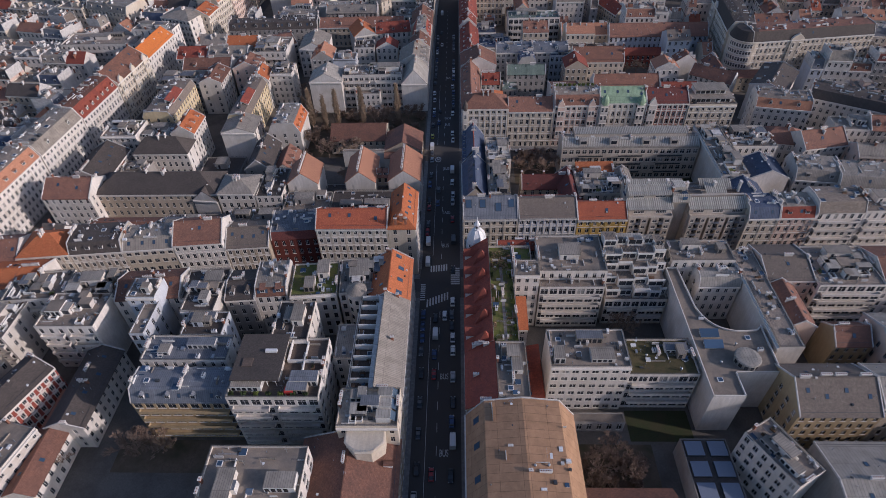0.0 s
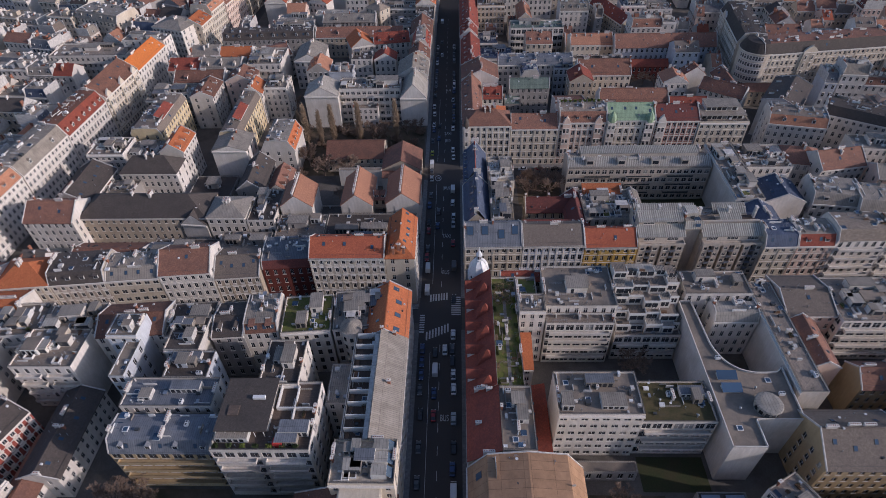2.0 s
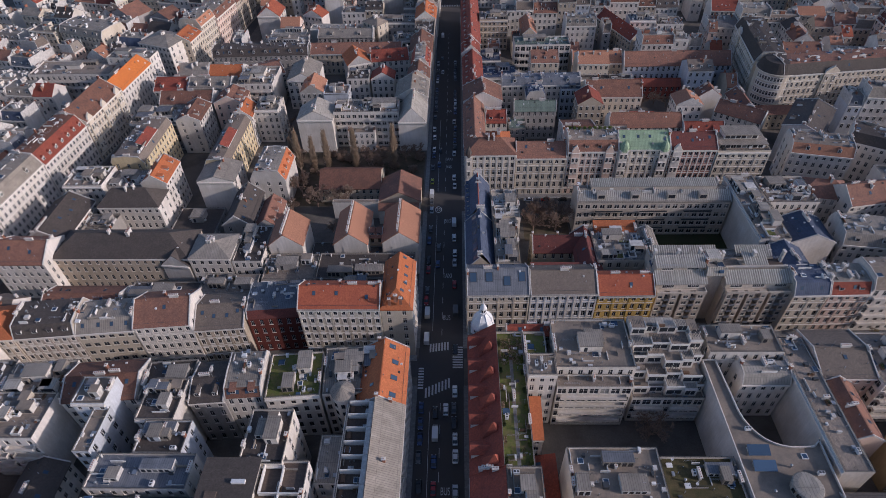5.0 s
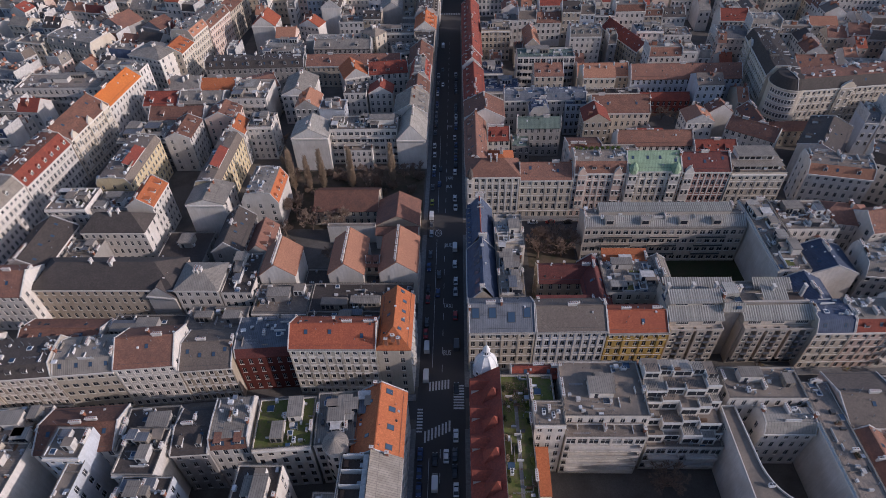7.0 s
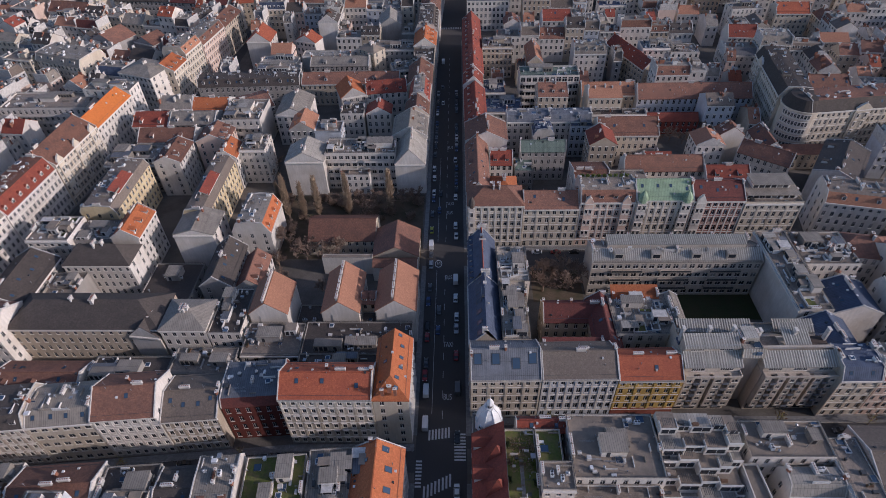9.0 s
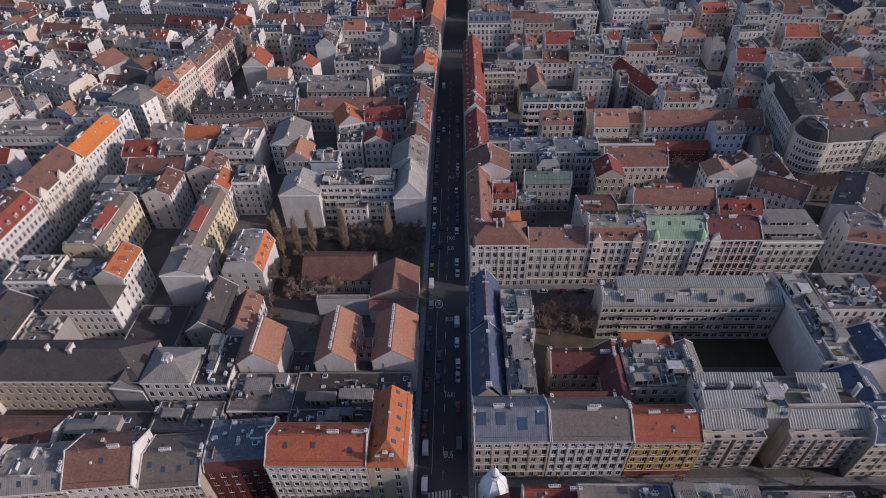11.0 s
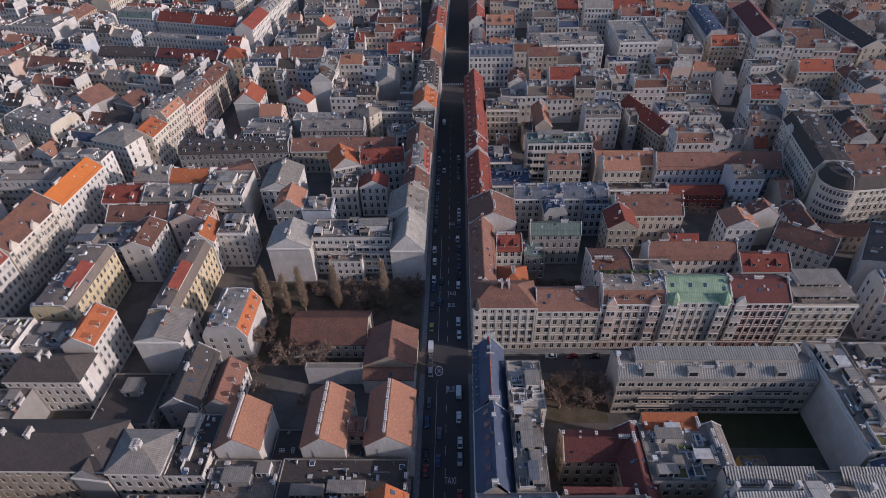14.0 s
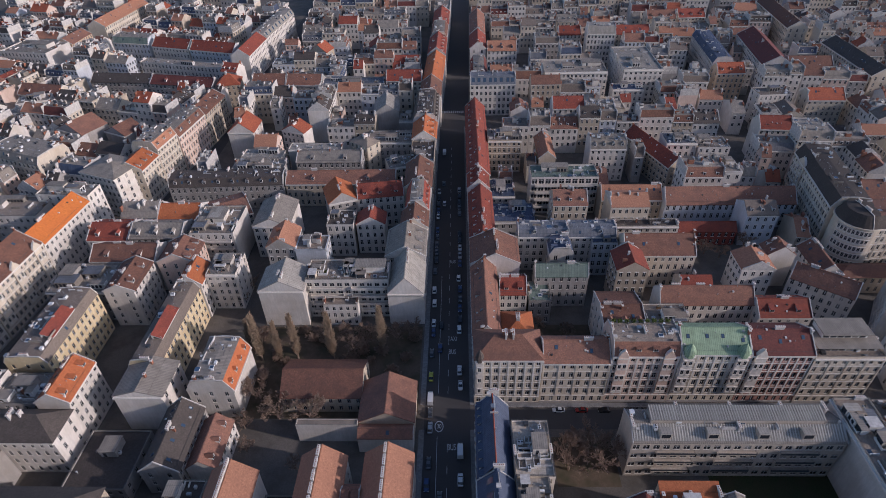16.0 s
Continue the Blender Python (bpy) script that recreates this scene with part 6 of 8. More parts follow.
def lettering(body, x, y, size, stretch):
    cu = bpy.data.curves.new("lettering", "FONT")
    cu.body, cu.align_x, cu.align_y, cu.size = body, "CENTER", "CENTER", size
    cu.materials.append(MATS["road_paint"])
    ob = new("road_lettering", cu)
    ob.matrix_basis = pose(x, y, 0.012) @ Matrix.Diagonal((1, stretch, 1, 1))
    return tagged(ob, "white painted letters on the asphalt", "road marking")


for _t, _x, _y in (("BUS", -5.2, 117.1), ("BUS", -4.9, 88.7), ("TAXI", -5.6, 206.9), ("BUS", -5.6, 184.4), ("BUS", -5.8, 241.8), ("TAXI", -5.8, 291.1), ("BUS", -5.8, 284.2), ("BUS", -6.0, 340)):
    lettering(_t, _x, _y, 1.7, 2.0)
lettering("30", -10.2, 250.0, 1.7, 1.5)
_b = Build()
for _k in range(24):
    _a0, _a1 = 2 * math.pi * _k / 24, 2 * math.pi * (_k + 1) / 24
    _b.poly([(-10.2 + r * math.cos(a), 250 + 1.5 * r * math.sin(a), 0.007) for r, a in ((1.25, _a0), (1.55, _a0), (1.55, _a1), (1.25, _a1))], "road_paint")
tagged(new("road_marking", _b.data("ring")), "white painted ring round the speed figure", "road marking")


# ---- cars ----
def car_paint(name, c):
    m, n, l, p = nodes_of(name)
    p.inputs["Base Color"].default_value = (*c, 1)
    p.inputs["Roughness"].default_value, p.inputs["Metallic"].default_value, p.inputs["Coat Weight"].default_value = 0.35, 0.2, 0.6


def loft(b, secs, mat):
    """Joins cross-sections of equal count, in order along the car."""
    for s, t in zip(secs, secs[1:]):
        n = len(s)
        for k in range(n):
            j = (k + 1) % n
            b.poly((s[k], s[j], t[j], t[k]), mat)
    b.poly(secs[0][::-1], mat)
    b.poly(secs[-1], mat)


def make_car(paint, kind, words):
    """Nose towards +y, at the origin."""
    L, W, H = {"car": (4.4, 1.8, 1.48), "van": (5.6, 2.05, 2.45), "suv": (4.6, 1.88, 1.68)}[kind]
    ob = thing("delivery_van" if kind == "van" else "parked_car", pose(0, -900, 0), words, "van" if kind == "van" else "car", "cars along the street")
    b = Build()
    hood = 0.95 if kind == "suv" else 0.86
    if kind == "van":
        prof = [(-L / 2, 0.9, 0.45), (-L / 2 + 0.05, 1.0, H - 0.05), (L * 0.2, 1.0, H), (L * 0.32, 0.95, H - 0.35), (L * 0.43, 0.9, 1.25), (L / 2, 0.82, 1.0)]
    else:
        prof = [(-L / 2, 0.82, hood - 0.12), (-L / 2 + 0.25, 0.95, hood + 0.02), (-L * 0.2, 1.0, hood + 0.02), (L * 0.18, 1.0, hood), (L * 0.4, 0.93, hood - 0.1), (L / 2, 0.78, hood - 0.3)]
    secs = []
    for y, k, z in prof:
        w = W / 2 * k
        secs.append([(-w, y, 0.3), (w, y, 0.3), (w * 1.0, y, z * 0.7), (w * 0.88, y, z), (-w * 0.88, y, z), (-w, y, z * 0.7)])
    loft(b, secs, paint)
    part("body", b, ob)
    g = Build()
    if kind == "van":
        w = W / 2 * 0.86
        g.poly(((-w, L * 0.325, H - 0.38), (w, L * 0.325, H - 0.38), (w, L * 0.435, 1.28), (-w, L * 0.435, 1.28))[::-1], "pane_dark")
        for s in (-1, 1):
            g.box(s * W / 2 * 1.005 - 0.01, L * 0.2, 1.25, s * W / 2 * 1.005 + 0.01, L * 0.32, H - 0.5, "pane_dark")
    else:
        r0, r1 = -L * (0.30 if kind == "suv" else 0.2), L * 0.06
        secs = [[(-W * 0.43, -L * 0.43, hood - 0.02), (W * 0.43, -L * 0.43, hood - 0.02), (W * 0.36, r0, H - 0.02), (-W * 0.36, r0, H - 0.02)]]
        a = (-W * 0.43, -L * 0.42, hood - 0.02), (W * 0.43, -L * 0.42, hood - 0.02), (W * 0.43, L * 0.24, hood - 0.02), (-W * 0.43, L * 0.24, hood - 0.02)
        t = (-W * 0.36, r0, H - 0.03), (W * 0.36, r0, H - 0.03), (W * 0.36, r1, H - 0.03), (-W * 0.36, r1, H - 0.03)
        for k in range(4):
            j = (k + 1) % 4
            g.poly((a[k], a[j], t[j], t[k]), "pane_dark")
        rf = Build()
        rf.box(-W * 0.36, r0 - 0.05, H - 0.06, W * 0.36, r1 + 0.05, H, paint)
        part("car_roof", rf, ob)
    part("windscreen", g, ob)
    for s in (-1, 1):
        for y in (-L * 0.31, L * 0.31):
            wb = Build()
            wb.tube((s * (W / 2 - 0.2), y, 0.32), (s * (W / 2 + 0.01), y, 0.32), 0.32, 0.32, "tyre", 10)
            part("wheel", wb, ob)
        lb = Build()
        lb.box(s * W * 0.33 - 0.18, L / 2 * 0.96 - 0.06, 0.62 if kind != "van" else 0.8, s * W * 0.33 + 0.18, L / 2 * 0.985, 0.76 if kind != "van" else 1.0, "plastic_white")
        part("headlight", lb, ob)
    return ob


for _n, _c in (("white", (0.75, 0.75, 0.74)), ("black", (0.012, 0.012, 0.014)), ("grey", (0.10, 0.105, 0.11)), ("silver", (0.42, 0.43, 0.44)), ("red", (0.30, 0.02, 0.02)), ("blue", (0.03, 0.06, 0.16)), ("lime", (0.45, 0.45, 0.05))):
    car_paint("paint_" + _n, _c)
CARS = {}


def park(kind, colour, x, y, turn=0.0):
    key = (kind, colour)
    if key not in CARS:
        CARS[key] = make_car("paint_" + colour, kind, f"{colour} {'panel van' if kind == 'van' else 'hatchback car' if kind == 'car' else 'family car'} standing on the asphalt street")
        CARS[key].matrix_basis = pose(x, y, 0, 0, 0, turn)
        return CARS[key]
    return copy_thing(CARS[key], pose(x, y, 0, 0, 0, turn))


for _k, _c, _x, _y in (
        ("car", "black", -2.2, 169.2), ("suv", "white", -2.4, 151.5), ("car", "black", -8.9, 143.4), ("van", "white", -8.7, 135.8), ("car", "white", -2.3, 133.9), ("suv", "white", -2.2, 128.0),
        ("car", "blue", -8.9, 126.3), ("suv", "white", -5.4, 144.5), ("car", "red", -8.8, 117.8), ("suv", "silver", -2.2, 116.7), ("car", "black", -13.2, 118.3), ("car", "grey", -13.2, 106.6),
        ("car", "black", -2.1, 106.6), ("van", "white", -2.1, 92.7), ("car", "grey", -13.2, 95.2), ("car", "red", -8.6, 81.6), ("car", "black", -13.2, 83.4),
        ("car", "grey", -13.3, 235.7), ("suv", "grey", -9.4, 223.5), ("suv", "white", -2.9, 229.8), ("car", "blue", -9.6, 213.4), ("van", "white", -13.0, 186.6), ("van", "white", -12.8, 174.1), ("van", "grey", -2.2, 187.6),
        ("car", "white", -3.2, 327.7), ("suv", "white", -13.9, 319.8), ("car", "black", -10.3, 298.4), ("suv", "white", -3.0, 295.8), ("car", "blue", -10.6, 285.7), ("car", "grey", -13.8, 283.0), ("suv", "white", -3.0, 274.5),
        ("car", "lime", -13.7, 271.5), ("van", "white", -13.6, 261.4), ("car", "grey", -13.5, 255.3), ("suv", "silver", -13.3, 249.1), ("van", "white", -2.9, 240.1), ("suv", "grey", -13.9, 332.5),
        ("car", "white", -10.6, 388.5), ("suv", "grey", -11.2, 408.4), ("van", "white", -11.5, 444.3)):
    park(_k, _c, _x, _y)
_r = random.Random(8)
PARKED = [(o.matrix_basis.translation.x, o.matrix_basis.translation.y) for o in scene.objects if o.get("category") in ("car", "van")]
for _x in (-13.6, -2.6):
    _y = 52.0
    while _y < 400:
        _y += _r.uniform(5.3, 6.4)
        _off = max(0, _y - 400) * 0.02
        if 146 < _y < 180 or 246 < _y < 264 or 365 < _y < 374 or 495 < _y < 508 or _r.random() < 0.16 or any(abs(_x - px) < 2 and abs(_y - py) < 5.4 for px, py in PARKED):
            continue
        park(_r.choice(("car", "car", "suv")), _r.choice(("black", "black", "grey", "grey", "silver", "blue", "red", "white")), _x + _off + _r.uniform(-0.12, 0.12), _y, _r.choice((0, 180)))
for _k, _x in enumerate((32, 40, 48, 60, 74, 88)):
    park("car", ("white", "red", "black", "grey", "silver", "blue")[_k], _x, 256.6, 90)
for _x in (-150, -138, -120, -101, -88, -60, -34, 40, 62, 90, 120):
    park("car", _r.choice(("grey", "black", "silver", "blue")), _x, (160 + (_x + 56) * 0.09 + 2.6 if _x < -56 else 163.6) if _x < 0 else 172.4, 94)


# ---- trees ----
def grow(b, p, way, length, radius, depth, rnd, spread, mat, up):
    q = p + way * length
    b.tube(p, q, radius, radius * 0.62, mat, 5 if depth > 3 else 3)
    if depth == 0:
        return
    for k in range(3 if depth > 1 else 6):
        side = Vector((rnd.gauss(0, 1), rnd.gauss(0, 1), rnd.gauss(0, 0.6)))
        w = (way + side * spread + Vector((0, 0, up))).normalized()
        s = p + way * length * rnd.uniform(0.55, 1.0)
        grow(b, s, w, length * rnd.uniform(0.62, 0.82), max(radius * 0.55, 0.045), depth - 1, rnd, spread, mat, up)


def tree_meshes(seed, kind):
    rnd = random.Random(seed)
    t, c = Build(), Build()
    if kind == "poplar":
        t.tube((0, 0, -0.2), (0, 0, 16), 0.32, 0.06, "bark", 7)
        for k in range(330):
            z = rnd.uniform(1.2, 15.5)
            a = rnd.uniform(0, 6.283)
            r = (0.45 + 1.5 * math.sin(math.pi * min(1, z / 16.0) ** 0.7)) * rnd.uniform(0.6, 1.1)
            l = rnd.uniform(1.2, 2.6)
            p = Vector((math.cos(a) * 0.15, math.sin(a) * 0.15, z))
            q = p + Vector((math.cos(a) * r * 0.7, math.sin(a) * r * 0.7, l))
            c.tube(p, q, 0.06, 0.03, "bark_gold", 3)
            for j in range(8):
                s = p.lerp(q, rnd.uniform(0.3, 1))
                e = s + Vector((rnd.gauss(0, 0.28), rnd.gauss(0, 0.28), rnd.uniform(0.4, 1.1)))
                c.tube(s, e, 0.05, 0.03, "bark_gold", 3)
    elif kind == "street":
        t.tube((0, 0, -0.2), (0, 0, 2.2), 0.12, 0.09, "bark", 7)
        for k in range(4):
            a = 6.283 * k / 4 + rnd.uniform(-0.4, 0.4)
            grow(c, Vector((0, 0, rnd.uniform(1.6, 2.2))), Vector((math.cos(a) * 0.6, math.sin(a) * 0.6, 1)).normalized(), rnd.uniform(1.2, 1.7), 0.07, 3, rnd, 0.45, "bark", 0.15)
        for k in range(420):
            a, r, z = rnd.uniform(0, 6.283), abs(rnd.gauss(0, 1.0)), rnd.uniform(2.0, 5.4)
            p, q = Vector((math.cos(a) * r, math.sin(a) * r, z)), rnd.uniform(0.08, 0.2)
            u, v = Vector((rnd.gauss(0, 1), rnd.gauss(0, 1), rnd.gauss(0, 1))).normalized() * q, Vector((rnd.gauss(0, 1), rnd.gauss(0, 1), rnd.gauss(0, 1))).normalized() * q
            c.poly((tuple(p), tuple(p + u), tuple(p + v)), "leaf_yellow")
    elif kind == "shrub":
        for k in range(26):
            a, r = rnd.uniform(0, 6.283), rnd.uniform(0, 0.5)
            p = Vector((math.cos(a) * r, math.sin(a) * r, 0))
            grow(c, p, Vector((math.cos(a) * 0.5, math.sin(a) * 0.5, 1)).normalized(), rnd.uniform(0.8, 1.4), 0.045, 3, rnd, 0.45, "bark", 0.1)
        t.tube((0, 0, -0.1), (0, 0, 0.5), 0.12, 0.08, "bark", 6)
    else:
        t.tube((0, 0, -0.2), (0, 0, 2.6), 0.3, 0.22, "bark", 8)
        for k in range(5):
            a = 6.283 * k / 5 + rnd.uniform(-0.4, 0.4)
            grow(c, Vector((0, 0, rnd.uniform(1.8, 2.6))), Vector((math.cos(a) * 0.7, math.sin(a) * 0.7, 1)).normalized(), rnd.uniform(2.3, 3.0), 0.15, 5, rnd, 0.42, "bark", 0.12)
    return t.data("trunk"), c.data("crown")


TREES = {("poplar", 0): tree_meshes(1, "poplar"), ("poplar", 1): tree_meshes(2, "poplar"), ("broad", 0): tree_meshes(3, "broad"), ("broad", 1): tree_meshes(4, "broad"), ("street", 0): tree_meshes(7, "street"), ("street", 1): tree_meshes(8, "street"), ("shrub", 0): tree_meshes(5, "shrub"), ("shrub", 1): tree_meshes(6, "shrub")}


def tree(kind, n, x, y, scale=1.0, z=0.0, turn=0.0):
    ob = thing({"poplar": "poplar_tree", "broad": "bare_tree", "street": "street_tree", "shrub": "bare_shrub"}[kind], pose(x, y, z, 0, 0, turn) @ Matrix.Scale(scale, 4),
               {"poplar": "slender leafless poplar with golden-brown upright twigs", "broad": "bare brown winter tree with fine spreading twigs", "street": "small street tree with thin yellow-green autumn leaves", "shrub": "leafless brown shrub growing from the ground"}[kind], "shrub" if kind == "shrub" else "tree", "garden trees")
    for nm, me in zip(("trunk", "crown"), TREES[(kind, n)]):
        piece(nm, me, ob, Matrix.Identity(4))
    return ob


for _i, (_x, _y, _s) in enumerate(((-80, 280, 1.4), (-72.7, 280.3, 1.2), (-66, 281, 1.35), (-52, 280.5, 1.45), (-33, 284.5, 1.4), (-84, 283, 1.1))):
    tree("poplar", _i % 2, _x, _y, _s, 0, 57 * _i)
for _i, (_x, _y, _s) in enumerate(((-44, 283, 1.1), (-40, 289, 1.0), (-28, 290, 0.9), (-61, 290, 0.8), (-76, 262, 1.3), (-67, 253, 1.25), (-55, 252, 1.3), (-78, 249, 0.8), (-48, 292, 0.8), (-82, 290, 0.8), (-74.6, 240, 0.7), (-57, 234, 0.6),
                                   (32, 234, 1.5), (42, 235, 1.6), (37, 241, 1.3), (59, 135, 1.2), (-101, 88, 1.3), (-93, 89, 1.1), (-123, 84, 1.1), (42, 83, 1.1), (50, 82, 1.15), (46, 88, 1.0), (28, 293, 0.9), (40, 293, 0.7), (-22, 293, 0.9),
                                   (112, 345, 0.9), (118, 342, 0.8), (105, 344, 0.7), (132, 350, 0.9), (-100, 232, 0.7), (-139, 335, 0.8), (-118, 318, 0.7), (25, 428, 0.9), (60, 400, 0.9), (-95, 322, 0.8), (-97, 312, 0.7))):
    tree("broad", _i % 2, _x, _y, _s, 0, 71 * _i)
for _i in range(16):
    tree("shrub", _i % 2, -82 + 4.1 * _i + _r.uniform(-1, 1), 296 - _r.uniform(0, 26), _r.uniform(0.9, 1.6), 0, 40 * _i)
for _i in range(8):
    tree("shrub", _i % 2, 37 + 2.6 * _i, 79 + _r.uniform(-2, 10), 1.2, 0, 40 * _i)


for _i, _x in enumerate((27.6, 62.6, 101.0, 130.0, 148.0)):
    tree("street", _i % 2, _x, 174.6, 1.0 + 0.1 * (_i % 3), 0, 63 * _i)
for _i, (_x, _y) in enumerate(((-106, 158.4), (-140, 155.3), (-70, 162.0))):
    tree("street", _i % 2, _x, _y, 1.0, 0, 77 * _i)

# ---- corner dome ----
def dome(x, y, z):
    ob = thing("corner_dome", pose(x, y, z), "white sheet-metal corner dome with ribs, lantern and spire", "dome")
    b = Build()
    b.lathe(0, 0, [(4.0, -2.5), (4.0, 0.0), (4.3, 0.0), (4.3, 0.5), (3.9, 0.5)], 8, "frame_white", math.pi / 8)
    part("drum", b, ob)
    b = Build()
    b.lathe(0, 0, [(3.8, 0.5), (3.75, 2.4), (3.5, 4.2), (2.9, 6.0), (2.0, 7.4), (1.2, 8.2)], 8, "plastic_white", math.pi / 8)
    part("shell", b, ob, "white painted metal shell")
    for k in range(8):
        a = math.pi / 8 + k * math.pi / 4
        b = Build()
        prof = [(3.85, 0.5), (3.8, 2.4), (3.55, 4.2), (2.95, 6.0), (2.05, 7.4), (1.2, 8.25)]
        for (r0, z0), (r1, z1) in zip(prof, prof[1:]):
            b.tube((r0 * math.cos(a), r0 * math.sin(a), z0), (r1 * math.cos(a), r1 * math.sin(a), z1), 0.13, 0.13, "plastic_white", 5)
        part("rib", b, ob)
    b = Build()
    b.lathe(0, 0, [(1.3, 8.1), (1.3, 8.5), (0.85, 8.5), (0.85, 10.2), (1.2, 10.2), (1.15, 10.5), (0.6, 11.6), (0.15, 12.4), (0.06, 14.0)], 8, "plastic_white")
    for k in range(8):
        a = k * math.pi / 4 + math.pi / 8
        c = Build()
        c.obox((0.80 * math.cos(a), 0.80 * math.sin(a)), (-math.sin(a), math.cos(a)), (math.cos(a), math.sin(a)), -0.2, 0.2, 0, 0.02, 8.7, 10.0, "pane_dark")
        part("lantern_window", c, ob)
    part("lantern", b, ob)
    for k in range(8):
        a = k * math.pi / 4
        b = Build()
        cx, cy = 3.75 * math.cos(a) * 0.92, 3.75 * math.sin(a) * 0.92
        b.obox((cx, cy), (-math.sin(a), math.cos(a)), (math.cos(a), math.sin(a)), -0.55, 0.55, -0.3, 0.35, 1.2, 2.6, "plastic_white")
        b.obox((cx, cy), (-math.sin(a), math.cos(a)), (math.cos(a), math.sin(a)), -0.35, 0.35, 0.35, 0.37, 1.35, 2.4, "pane_dark")
        part("oval_window", b, ob)


house(2.2, 159.4, 0, 8.6, 6.5, 20, "flat", 0.4, "white", "metal", orn=1, name="corner_house")
dome(6.9, 162.6, 20.4)

# ---- fronts of the palace row ----
def oriel(ob, cx, width, z0, z1, out, mat, roof, cap):
    """A bay over several storeys with its windows, and a gable, turret or arch over the eaves."""
    b = Build()
    b.obox((0, 0), (1, 0), (0, -1), cx - width / 2, cx + width / 2, 0.0, out, z0, z1, mat)
    b.obox((0, 0), (1, 0), (0, -1), cx - width / 2 - 0.15, cx + width / 2 + 0.15, 0.0, out + 0.2, z0 - 0.35, z0, "stone_trim")
    b.obox((0, 0), (1, 0), (0, -1), cx - width / 2 - 0.15, cx + width / 2 + 0.15, 0.0, out + 0.25, z1, z1 + 0.35, "stone_trim")
    part("oriel", b, ob)
    n = max(1, int((z1 - z0) / 4.4))
    for k in range(n):
        for s in ((-0.25, 0.25) if width > 3 else (0,)):
            z = z0 + (z1 - z0) * (k + 0.2) / n
            m = Matrix(((1, 0, 0, cx + s * width), (0, 1, 0, -out - 0.22), (0, 0, 1, z), (0, 0, 0, 1)))
            piece("window", window_mesh(1.1, 2.3, 1), ob, m)
    b = Build()
    z = z1 + 0.35
    if cap == "gable":
        prof = [(-width / 2, 0), (-width / 2, 1.0), (-width * 0.38, 1.6), (-width * 0.3, 2.4), (-width * 0.14, 3.0), (0, 3.6), (width * 0.14, 3.0), (width * 0.3, 2.4), (width * 0.38, 1.6), (width / 2, 1.0), (width / 2, 0)]
        f = [(cx + x, -out, z + y) for x, y in prof]
        g = [(cx + x, 0.5, z + y) for x, y in prof]
        b.poly(f[::-1], mat)
        b.poly(g, mat)
        for k in range(len(f) - 1):
            b.poly((f[k], f[k + 1], g[k + 1], g[k]), "stone_trim")
        b.lathe(cx, -out + 0.1, [(0.25, z + 3.5), (0.3, z + 3.8), (0.05, z + 4.6)], 6, "stone_trim")
        part("attic_gable", b, ob)
    else:
        b.lathe(cx, 0.3, [(width * 0.5, z - 0.2), (width * 0.5, z + 1.6), (width * 0.58, z + 1.6), (width * 0.55, z + 2.0), (width * 0.42, z + 3.2), (width * 0.2, z + 4.2), (0.1, z + 5.4)], 8, roof, math.pi / 8)
        part("turret", b, ob)


for _c in (3.4, 18.6):
    oriel(pal_b, _c, 3.4, 6.5, 23.6, 0.7, "wall_pink", "slate", "gable")
for _c in (2.4, 20.2):
    oriel(pal_c, _c, 3.8, 6.5, 24.4, 0.8, "wall_white", "copper", "turret")
for _c in (3.0,):
    oriel(pal_d, _c, 3.6, 6.5, 24.0, 0.8, "wall_white", "slate", "gable")
oriel(corner_palace, 27.0, 8.0, 6.0, 24.4, 0.7, "wall_cream", "slate", "gable")
oriel(corner_wing, 12.0, 7.0, 6.0, 24.4, 0.7, "wall_cream", "slate", "gable")
for _c in (4.0, 17.5, 31.0):
    oriel(gabled_row, _c, 4.2, 6.0, 22.6, 0.5, "wall_cream", "slate", "gable")
# rounded corner between the two wings of the corner palace
round_corner = thing("corner_house", pose(171.2, 339.3, 0), "cream plastered rounded corner of a palace with a dark slate roof", "house")
_b = Build()
_b.lathe(0, 0, [(9.7, 0.0), (9.7, 24.2), (10.3, 24.2), (10.3, 25.0), (9.7, 25.0)], 32, "wall_cream")
part("wall", _b, round_corner)
_b = Build()
_b.lathe(0, 0, [(9.8, 25.0), (7.2, 30.0), (3.0, 30.5)], 32, "slate")
part("roof", _b, round_corner, "dark slate roof")
for _k in range(9):
    _a = math.pi + 0.25 + 0.16 * _k
    for _f in range(6):
        _u = (-math.sin(_a), math.cos(_a))
        piece("window", window_mesh(1.1, 2.2, 1), round_corner, Matrix(((_u[0], -math.cos(_a), 0, 9.95 * math.cos(_a)), (_u[1], -math.sin(_a), 0, 9.95 * math.sin(_a)), (0, 0, 1, 1.2 + 4.0 * _f), (0, 0, 0, 1))))
oriel(pal_a, 1.6, 2.6, 6.0, 22.4, 0.6, "wall_white", "slate", "turret")

